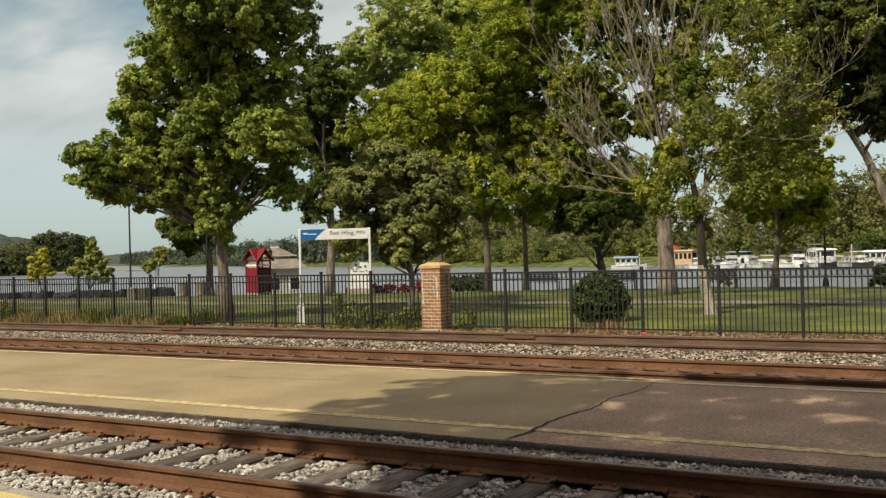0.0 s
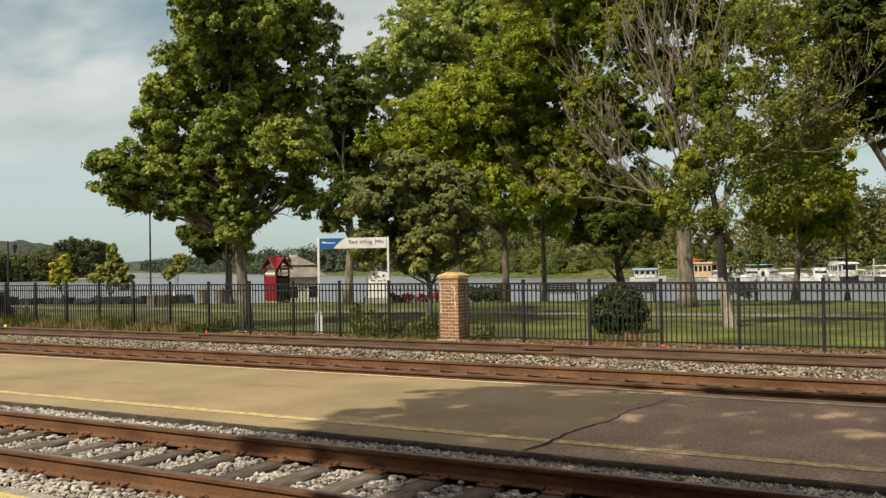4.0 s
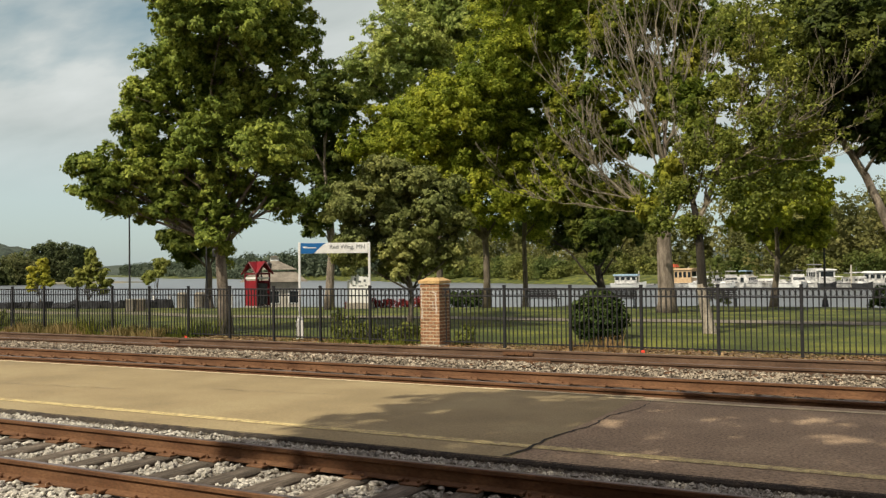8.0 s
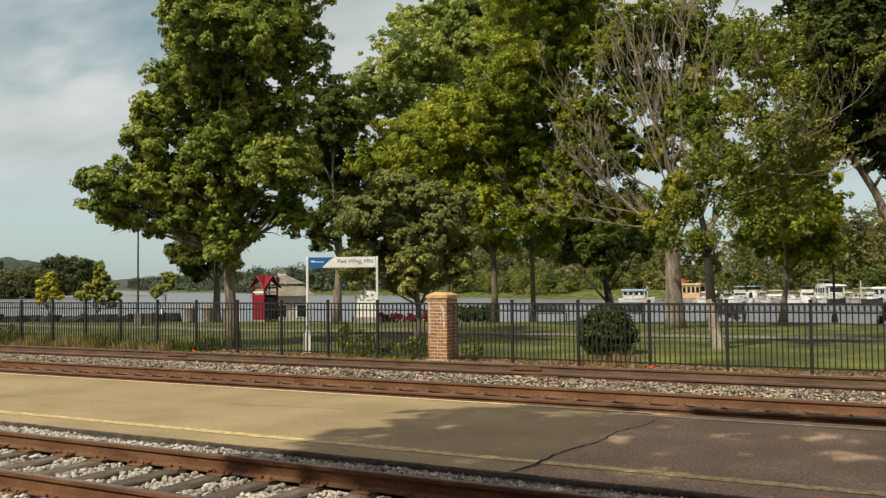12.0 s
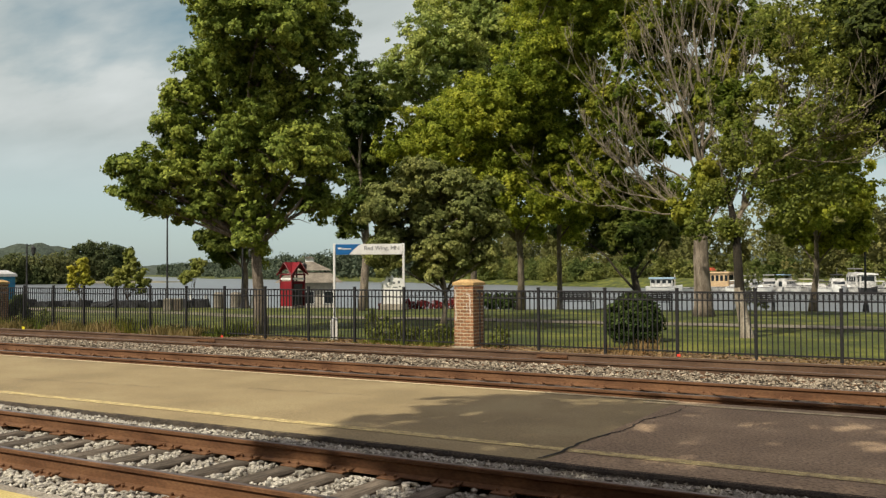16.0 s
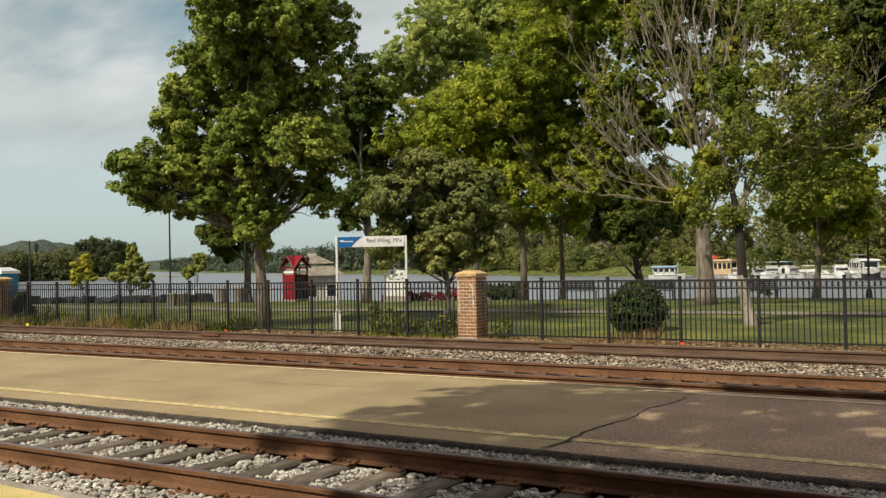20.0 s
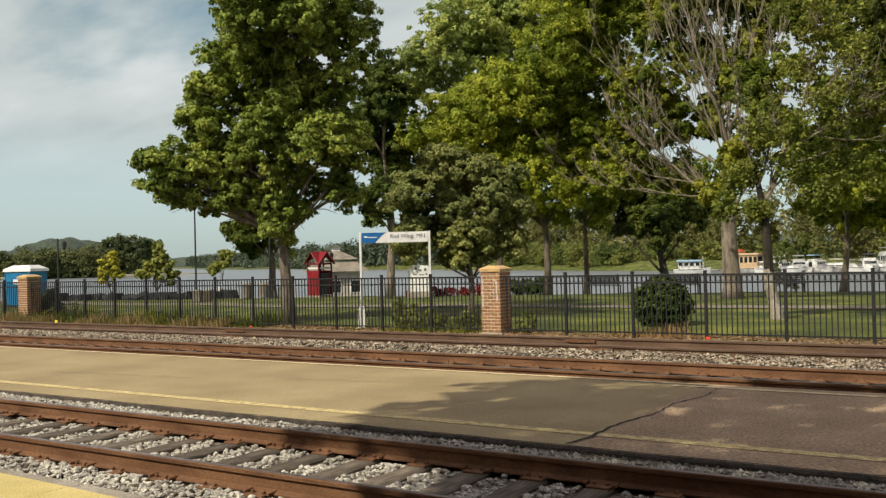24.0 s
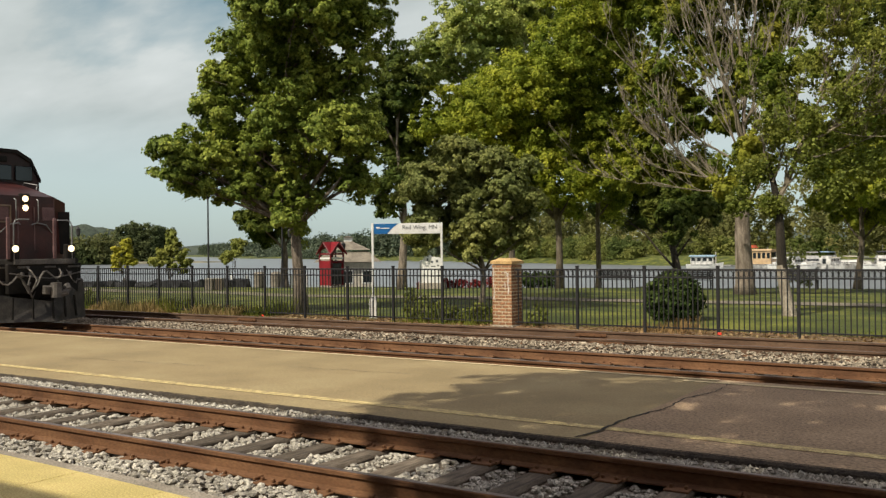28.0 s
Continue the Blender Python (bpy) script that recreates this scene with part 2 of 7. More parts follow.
# ash bark darkened to hold the shade of its own crown
M_BARK_SHADED = surface("crown_shaded_ash_bark", (0.018, 0.015, 0.011), (0.055, 0.045, 0.033), 0.95, 2.5, 22.0, 1.0, 0.05, stretch=(3, 3, 0.6))
M_BARK_PALE = surface("pale_bark", (0.26, 0.22, 0.17), (0.50, 0.44, 0.36), 0.95, 2.5, 22.0, 1.0, 0.05, stretch=(3, 3, 0.6))
M_BARK_TAN = surface("tan_grey_bark", (0.135, 0.108, 0.082), (0.345, 0.288, 0.230), 0.95, 2.5, 22.0, 1.0, 0.05, stretch=(3, 3, 0.6))
M_BARK_GREY = surface("bare_grey_twigs", (0.15, 0.125, 0.090), (0.31, 0.265, 0.198), 0.95, 2.5, 22.0, 0.8, 0.02)
M_LEAF_A = leaf_surface("maple_leaves", (0.080, 0.124, 0.018), (0.365, 0.430, 0.078), 0.30, 0.02)
M_LEAF_B = leaf_surface("dark_leaves", (0.052, 0.078, 0.013), (0.135, 0.170, 0.030), 0.3)
M_LEAF_SILVER = leaf_surface("silvery_green_leaves", (0.18, 0.235, 0.055), (0.53, 0.590, 0.170), 0.4, 0.02, 0.25)
M_LEAF_SHADE = leaf_surface("opaque_shade_leaves", (0.06, 0.08, 0.02), (0.12, 0.15, 0.03), 0.03)
M_LEAF_C = leaf_surface("olive_leaves", (0.100, 0.124, 0.030), (0.390, 0.415, 0.140), 0.4, 0.02)
M_LEAF_E = leaf_surface("green_gold_leaves", (0.130, 0.178, 0.016), (0.505, 0.545, 0.070), 0.5, 0.02)
M_LEAF_F = leaf_surface("mid_green_leaves", (0.080, 0.110, 0.012), (0.325, 0.360, 0.048), 0.4, 0.035)
# corner maple: shade from neighbouring trees is put into the leaf colour
M_LEAF_K_SHADED = leaf_surface("shade_darkened_leaves", (0.028, 0.042, 0.008), (0.085, 0.110, 0.020), 0.2)
M_LEAF_ASH = leaf_surface("ash_leaves", (0.090, 0.118, 0.020), (0.350, 0.380, 0.080), 0.4, 0.02, 0.25)
M_LEAF_Y = leaf_surface("yellowing_leaves", (0.37, 0.37, 0.035), (0.56, 0.53, 0.085), 0.35, 0.01, 0.12)
M_LEAF_YG = leaf_surface("lime_leaves", (0.24, 0.27, 0.058), (0.38, 0.40, 0.11), 0.35, 0.012, 0.2)
M_LEAF_S = leaf_surface("shrub_leaves", (0.028, 0.052, 0.012), (0.085, 0.125, 0.028), 0.15, 0.02)
M_LEAF_FAR = leaf_surface("far_woodland_leaves", (0.105, 0.125, 0.045), (0.175, 0.190, 0.072), 0.3, 0.035, 0.42, patch=0.09)
M_LEAF_FARBANK = leaf_surface("sunlit_far_bank_leaves", (0.138, 0.145, 0.046), (0.200, 0.200, 0.066), 0.3, 0.02, 0.36, patch=0.07)
M_LEAF_BANK = leaf_surface("river_bank_leaves", (0.135, 0.160, 0.038), (0.215, 0.235, 0.066), 0.3, 0.035, 0.4, patch=0.09)
# distant haze is put into these lighter, bluish greens
M_LEAF_DIST = leaf_surface("haze_tinted_woodland_leaves", (0.064, 0.092, 0.062), (0.128, 0.156, 0.098), 0.2, 0.02, 0.3, patch=0.05)
M_LEAF_POINT = leaf_surface("dark_point_leaves", (0.078, 0.102, 0.042), (0.145, 0.168, 0.070), 0.2, 0.03, 0.35, patch=0.05)
M_HILL = surface("wooded_hill", (0.040, 0.056, 0.044), (0.070, 0.090, 0.064), 1.0, 0.03, 0.15, 1.0, 5.0)
M_WEED = leaf_surface("dry_weeds", (0.17, 0.14, 0.055), (0.36, 0.27, 0.12), 0.25, 0.02)
M_WEED_RUST = leaf_surface("rust_brown_stalks", (0.22, 0.145, 0.058), (0.42, 0.285, 0.125), 0.25, 0.02)
M_WEED_LEAF = leaf_surface("pale_green_weed_leaves", (0.12, 0.155, 0.03), (0.28, 0.32, 0.075), 0.3, 0.03)
M_WEED_G = leaf_surface("green_weeds", (0.095, 0.120, 0.018), (0.225, 0.250, 0.048), 0.3, 0.03)
M_FLOWER = leaf_surface("red_flowers", (0.15, 0.017, 0.018), (0.29, 0.038, 0.035), 0.2, 0.01, 0.1)
M_BOAT = surface("weathered_white_gelcoat", (0.26, 0.26, 0.255), (0.66, 0.65, 0.63), 0.4, 1.4, 20.0, 0.1, 0.002)
M_WHITE = surface("white_paint", (0.70, 0.70, 0.68), (0.82, 0.82, 0.80), 0.5, 3.0, 60.0, 0.1, 0.002)
M_SIGN_BLUE = plain("sign_blue", (0.012, 0.125, 0.36), 0.4)
M_SIGN_GREY = plain("sign_lettering", (0.11, 0.12, 0.13), 0.5)
M_RED = surface("red_paint", (0.18, 0.006, 0.012), (0.25, 0.010, 0.017), 0.45, 3.0, 60.0, 0.1, 0.002)
M_RED_DARK = surface("dark_red_paint", (0.10, 0.006, 0.010), (0.17, 0.010, 0.016), 0.5, 3.0, 60.0, 0.1, 0.002)
M_DARK = surface("dark_paint", (0.02, 0.02, 0.022), (0.045, 0.045, 0.048), 0.55, 3.0, 60.0, 0.1, 0.002)
M_GREY = surface("grey_metal", (0.24, 0.24, 0.24), (0.36, 0.36, 0.36), 0.5, 3.0, 60.0, 0.1, 0.002, metal=0.4)
M_SHINGLE = surface("tan_shingles", (0.17, 0.148, 0.118), (0.27, 0.24, 0.195), 0.9, 2.0, 30.0, 0.5, 0.01)
M_SIDING = surface("cream_siding", (0.40, 0.37, 0.31), (0.52, 0.48, 0.41), 0.8, 2.0, 40.0, 0.2, 0.004)
M_TANBOAT = surface("tan_cabin_wood", (0.42, 0.285, 0.155), (0.55, 0.395, 0.235), 0.7, 2.0, 40.0, 0.2, 0.004)
M_BLUE = surface("blue_plastic", (0.010, 0.16, 0.36), (0.016, 0.22, 0.46), 0.45, 3.0, 40.0, 0.1, 0.002)
M_BOATBLUE = plain("pale_blue_canvas", (0.24, 0.36, 0.46), 0.7)
M_GLASS = plain("dark_glass", (0.015, 0.02, 0.024), 0.06)
M_PATH = surface("park_path", (0.16, 0.14, 0.105), (0.24, 0.21, 0.16), 0.95, 2.0, 50.0, 0.4, 0.006)
M_LOCO = surface("maroon_locomotive_paint", (0.030, 0.0080, 0.0070), (0.075, 0.0180, 0.0145), 0.42, 1.5, 40.0, 0.15, 0.003)
M_LOCO_DARK = surface("grimy_black_steel", (0.006, 0.0055, 0.005), (0.020, 0.017, 0.015), 0.65, 3.0, 40.0, 0.3, 0.004, spec=0.2)
M_LOCO_CAB = surface("grimy_maroon_cab_paint", (0.016, 0.005, 0.005), (0.034, 0.0085, 0.008), 0.5, 1.5, 40.0, 0.15, 0.003)
M_LOCO_RAIL = surface("faded_maroon_gate_paint", (0.12, 0.062, 0.064), (0.19, 0.11, 0.11), 0.6, 3.0, 40.0, 0.1, 0.002)
M_LOCO_TAN = surface("faded_tan_trim", (0.16, 0.11, 0.075), (0.26, 0.19, 0.13), 0.6, 3.0, 40.0, 0.1, 0.002)
M_LOCO_GREY = surface("grimy_grey_steel", (0.055, 0.05, 0.047), (0.16, 0.145, 0.13), 0.7, 3.0, 40.0, 0.3, 0.004)
M_HOSE = surface("pale_grey_rubber_hose", (0.12, 0.11, 0.10), (0.24, 0.22, 0.195), 0.7, 3.0, 40.0, 0.1, 0.002)
M_CANOPY = surface("orange_red_canvas", (0.42, 0.07, 0.03), (0.55, 0.11, 0.045), 0.8, 2.0, 30.0, 0.2, 0.004)
M_PLOW = surface("scuffed_plow_steel", (0.016, 0.0145, 0.013), (0.060, 0.054, 0.048), 0.6, 4.0, 40.0, 0.3, 0.004)
M_SLATE = surface("dark_slate_boulder", (0.020, 0.021, 0.025), (0.062, 0.063, 0.068), 0.9, 2.0, 20.0, 0.6, 0.02, vary=0.3)
M_LAMP = plain("lit_headlight", (1.0, 0.76, 0.42), 0.2, 0, 3.2)
M_FLAG_R = plain("orange_red_marker", (0.75, 0.06, 0.03), 0.6)
M_FLAG_Y = plain("yellow_marker", (0.75, 0.66, 0.02), 0.6)
M_DEPOT = surface("depot_brick", (0.22, 0.10, 0.06), (0.36, 0.18, 0.11), 0.9, 3.0, 40.0, 0.4, 0.006)

m = M_WATER = bpy.data.materials.new("river_water")
m.use_nodes = True
n, l = m.node_tree.nodes, m.node_tree.links
p = n["Principled BSDF"]
p.inputs["Base Color"].default_value, p.inputs["Roughness"].default_value = (0.14, 0.157, 0.172, 1), 0.32
co, mp, ns, bp = n.new("ShaderNodeTexCoord"), n.new("ShaderNodeMapping"), n.new("ShaderNodeTexNoise"), n.new("ShaderNodeBump")
mp.inputs["Scale"].default_value, mp.inputs["Rotation"].default_value = (0.35, 1.0, 1.0), (0, 0, radians(30))
ns.inputs["Scale"].default_value, ns.inputs["Detail"].default_value = 1.3, 4.0
bp.inputs["Strength"].default_value, bp.inputs["Distance"].default_value = 0.6, 0.12
l.new(co.outputs["Object"], mp.inputs["Vector"])
l.new(mp.outputs[0], ns.inputs["Vector"])
l.new(ns.outputs["Fac"], bp.inputs["Height"])
l.new(bp.outputs[0], p.inputs["Normal"])


# ---- building helpers ----
class Build:
    """Collects faces of one mesh."""

    def __init__(self):
        self.v, self.f = [], []

    def add(self, verts, faces):
        k = len(self.v)
        self.v.extend([tuple(q) for q in verts])
        self.f.extend([tuple(i + k for i in q) for q in faces])
        return self

    def box(self, c, s, chamfer=0.01, turn=None):
        """A box with chamfered edges: centre c, full size s, turned by the matrix turn about its centre."""
        h = [max(q / 2, 1e-4) for q in s]
        b = min(chamfer, min(h) * 0.6)
        vs, idx = [], {}
        for sx in (-1, 1):
            for sy in (-1, 1):
                for sz in (-1, 1):
                    for a in range(3):
                        q = [sx * (h[0] - b), sy * (h[1] - b), sz * (h[2] - b)]
                        q[a] = (sx, sy, sz)[a] * h[a]
                        idx[(sx, sy, sz, a)] = len(vs)
                        vs.append(Vector(q))
        fs = []
        for a in range(3):
            u, w = (a + 1) % 3, (a + 2) % 3
            for s0 in (-1, 1):
                ring = []
                for su, sw in ((-1, -1), (1, -1), (1, 1), (-1, 1)):
                    key = [0, 0, 0]
                    key[a], key[u], key[w] = s0, su, sw
                    ring.append(idx[(*key, a)])
                fs.append(tuple(ring if s0 > 0 else ring[::-1]))
            for su in (-1, 1):
                for sw in (-1, 1):
                    k0, k1 = [0, 0, 0], [0, 0, 0]
                    k0[a], k0[u], k0[w] = -1, su, sw
                    k1[a], k1[u], k1[w] = 1, su, sw
                    q = [idx[(*k0, u)], idx[(*k1, u)], idx[(*k1, w)], idx[(*k0, w)]]
                    fs.append(tuple(q if su * sw < 0 else q[::-1]))
        for sx in (-1, 1):
            for sy in (-1, 1):
                for sz in (-1, 1):
                    q = [idx[(sx, sy, sz, a)] for a in range(3)]
                    fs.append(tuple(q if sx * sy * sz > 0 else q[::-1]))
        c = Vector(c)
        return self.add([(turn @ q if turn else q) + c for q in vs], fs)

    def tube(self, pts, radii, sides=6, caps=True):
        pts = [Vector(q) for q in pts]
        if not isinstance(radii, (list, tuple)):
            radii = [radii] * len(pts)
        vs, fs = [], []
        ref = Vector((0.31, 0.17, 0.93))
        for i, q in enumerate(pts):
            d = (pts[min(i + 1, len(pts) - 1)] - pts[max(i - 1, 0)]).normalized()
            if abs(d.dot(ref)) > 0.95:
                ref = Vector((0.9, 0.3, 0.1))
            a = d.cross(ref).normalized()
            b = d.cross(a)
            for k in range(sides):
                t = 2 * math.pi * k / sides
                vs.append(q + (a * math.cos(t) + b * math.sin(t)) * radii[i])
        for i in range(len(pts) - 1):
            for k in range(sides):
                k2 = (k + 1) % sides
                fs.append((i * sides + k, i * sides + k2, (i + 1) * sides + k2, (i + 1) * sides + k))
        if caps:
            fs.append(tuple(range(sides))[::-1])
            fs.append(tuple((len(pts) - 1) * sides + k for k in range(sides)))
        return self.add(vs, fs)

    def strip(self, rows):
        """A skin over rows of points, all of one length."""
        n = len(rows[0])
        vs = [q for r in rows for q in r]
        fs = [(i * n + k, (i + 1) * n + k, (i + 1) * n + k + 1, i * n + k + 1) for i in range(len(rows) - 1) for k in range(n - 1)]
        return self.add(vs, fs)

    def prism(self, outline, y0, y1, axis="y"):
        """An outline of (u, w) pushed from y0 to y1 along an axis."""
        n = len(outline)
        put = {"y": lambda u, w, d: (u, d, w), "x": lambda u, w, d: (d, u, w), "z": lambda u, w, d: (u, w, d)}[axis]
        vs = [put(u, w, y0) for u, w in outline] + [put(u, w, y1) for u, w in outline]
        fs = [tuple(range(n)), tuple(range(2 * n - 1, n - 1, -1))] + [(k, n + k, n + (k + 1) % n, (k + 1) % n) for k in range(n)]
        return self.add(vs, fs)

    def mesh(self, name, mat, smooth=False, fix=True):
        me = bpy.data.meshes.new(name)
        me.from_pydata(self.v, [], self.f)
        if fix and len(self.f) < 6000:
            bm = bmesh.new()
            bm.from_mesh(me)
            bmesh.ops.recalc_face_normals(bm, faces=bm.faces)
            bm.to_mesh(me)
            bm.free()
        me.materials.append(mat)
        if smooth:
            me.polygons.foreach_set("use_smooth", [True] * len(me.polygons))
        me.update()
        return me


def thing(name, place, label, category, group="", kind="", turn=0.0):
    ob = new(name)
    ob.empty_display_size = 0.2
    ob.matrix_world = pose(*place, 0, 0, turn)
    return tagged(ob, label, category, group, kind)


def part(name, build, mat, parent, label="", at=(0, 0, 0), smooth=False):
    """One mesh under a thing or a part; build is a Build or a ready mesh."""
    me = build if isinstance(build, bpy.types.Mesh) else build.mesh(name, mat, smooth)
    ob = new(name, me)
    ob.parent = parent
    ob.location = at
    return tagged(ob, label)


def big_mesh(name, verts, faces_per, mat):
    """A mesh of many equal polygons from a flat array of vertices (faces_per corners each)."""
    me = bpy.data.meshes.new(name)
    nv = len(verts)
    nf = nv // faces_per
    me.vertices.add(nv)
    me.vertices.foreach_set("co", np.asarray(verts, np.float32).ravel())
    me.loops.add(nv)
    me.loops.foreach_set("vertex_index", np.arange(nv, dtype=np.int32))
    me.polygons.add(nf)
    me.polygons.foreach_set("loop_start", np.arange(0, nv, faces_per, dtype=np.int32))
    me.update(calc_edges=True)
    me.materials.append(mat)
    return me


def leaf_cloud(rng, centres, radii, per, size, up=0.45, flat=0.75, out=None, tri=False):
    """Leaves in clumps: bent diamonds round each clump's centre, turned outward and upward. Returns corner coordinates."""
    k = np.repeat(np.arange(len(centres)), per)
    d = rng.normal(size=(len(k), 3))
    d /= np.linalg.norm(d, axis=1)[:, None]
    rad = radii[k] * rng.uniform(0.25, 1.0, len(k)) ** 0.6
    pos = centres[k] + d * rad[:, None] * np.array([1, 1, flat])
    nrm = d * 0.5 + rng.normal(size=d.shape) * 0.45
    nrm[:, 2] += up
    if out is not None:
        nrm += out[k] * 1.15
    nrm /= np.linalg.norm(nrm, axis=1)[:, None]
    t = np.cross(nrm, rng.normal(size=d.shape))
    t /= np.linalg.norm(t, axis=1)[:, None]
    b = np.cross(nrm, t)
    s = (size * rng.uniform(0.6, 1.25, len(k)))[:, None]
    if tri:  # small far leaves: three corners
        return np.stack([pos - t * s * 0.62, pos + t * s * 0.42 + b * s * 0.42, pos + t * s * 0.30 - b * s * 0.50 + nrm * s * 0.1], 1).reshape(-1, 3)
    quad = np.stack([pos - t * s * 0.6, pos + b * s * 0.42 + nrm * s * 0.10, pos + t * s * 0.6 - nrm * s * 0.12, pos - b * s * 0.42 + nrm * s * 0.10], 1)
    return quad.reshape(-1, 3)


# ---- ground, water, far land ----
GROUND_Z = -0.30


def near_shore(x):
    return 48.5 + 0.30 * (x + 11) if x < -11 else 48.5 + 0.02 * (x + 11)


def far_shore(x):
    return 212 - 0.72 * (x + 76) if x < -76 else max(150.0, 212 - 0.42 * (x + 76))


def land(x, y):
    """Height of the ground: track bed, lawn, river bank, river bed, far bank."""
    s, f = near_shore(x), far_shore(x)
    if y < 3.9:
        z = -0.35
    elif y < s:
        z = GROUND_Z - 0.06 * max(0.0, y - 30) / 20
        z -= 0.08 * max(0.0, min(1.0, (25.5 - y) / 4))
        z += 0.03 * noise.noise((x * 0.25, y * 0.25, 0))
        if y < 20.5:
            z = -0.40
    else:
        z = GROUND_Z - 0.06 - min(3.6, (y - s) * 0.55)
    if y > f - 6:
        z = max(z, -4.0 + min(3.7, (y - f + 6) * 0.25))
    return z


def make_ground():
    xs = [-3000, -2000, -1400, -1000, -800, -650, -520, -420, -340, -280, -230, -190, -160, -130, -110] + [-95 + 3 * i for i in range(45)] + [45, 60, 80, 110, 150, 200, 300, 500, 900, 1600, 3000]
    ys = [-3000, -800, -200, -80, -40, -20, -10, 0, 3.8, 4, 8, 12, 16, 20.4, 20.6] + [21 + 1.5 * i for i in range(28)] + [64, 68, 74, 82, 92, 105, 120, 135, 150] + [160 + 8 * i for i in range(25)] + [370, 400, 440, 480, 520, 560, 620, 700, 800, 1000, 1300, 1800, 2500, 3500]
    b = Build()
    nx = len(xs)
    b.v = [(x, y, land(x, y)) for y in ys for x in xs]
    b.f = [(j * nx + i, j * nx + i + 1, (j + 1) * nx + i + 1, (j + 1) * nx + i) for j in range(len(ys) - 1) for i in range(nx - 1)]
    tagged(new("ground", b.mesh("ground", M_LAWN_DAPPLED, True, False)), "mown green lawn running down to the river bank", "ground", kind="structure")
    w = Build().add([(-3200, 30, -2.5), (3200, 30, -2.5), (3200, 1500, -2.5), (-3200, 1500, -2.5)], [(0, 1, 2, 3)])
    tagged(new("water", w.mesh("water", M_WATER)), "calm grey river water reflecting the cloudy sky", "river", kind="structure")
    bed = Build()
    for x0 in range(-520, 160, 20):
        bed.box((x0 + 10, 11.9, -0.30), (20, 13.0, 0.16), 0.02)
    tagged(new("track_bed", bed.mesh("track_bed", M_BALLAST)), "brown grey ballast bed under the railway tracks", "ballast", kind="structure")
    db = Build()
    for x0 in range(-520, 160, 20):
        db.box((x0 + 10, 20.15, -0.38), (20, 3.8, 0.14), 0.02)
    tagged(new("dirt_strip", db.mesh("dirt_strip", M_DIRT)), "strip of tan dirt and leaf litter under the fence", "ground", kind="structure")
    nb = Build()
    for x0 in range(-520, 160, 20):
        nb.box((x0 + 10, 5.9, -0.30), (20, 3.6, 0.14), 0.02)
    tagged(new("near_track_bed", nb.mesh("near_track_bed", M_BALLAST)), "dirty ballast bed of the near railway track", "ballast", kind="structure")


make_ground()


def make_paths():
    b = Build()
    way = lambda x: 33.2 + 0.6 * math.sin((x + 70) / 3 * 0.35) if x > -19 else float(np.interp(x, (-47.4, -39.2, -36.5, -28.2, -19), (32.7, 31.6, 32.9, 31.4, 33.4)))
    pts = [(-60 + 3 * i, way(-60 + 3 * i)) for i in range(34)]
    for (x0, y0), (x1, y1) in zip(pts, pts[1:]):
        b.add([(x0, y0 - 0.9, land(x0, y0) + 0.03), (x1, y1 - 0.9, land(x1, y1) + 0.03), (x1, y1 + 0.9, land(x1, y1) + 0.03), (x0, y0 + 0.9, land(x0, y0) + 0.03)], [(0, 1, 2, 3)])
    tagged(new("park_path", b.mesh("park_path", M_PATH)), "pale paved path across the riverside lawn", "path", kind="structure")


make_paths()


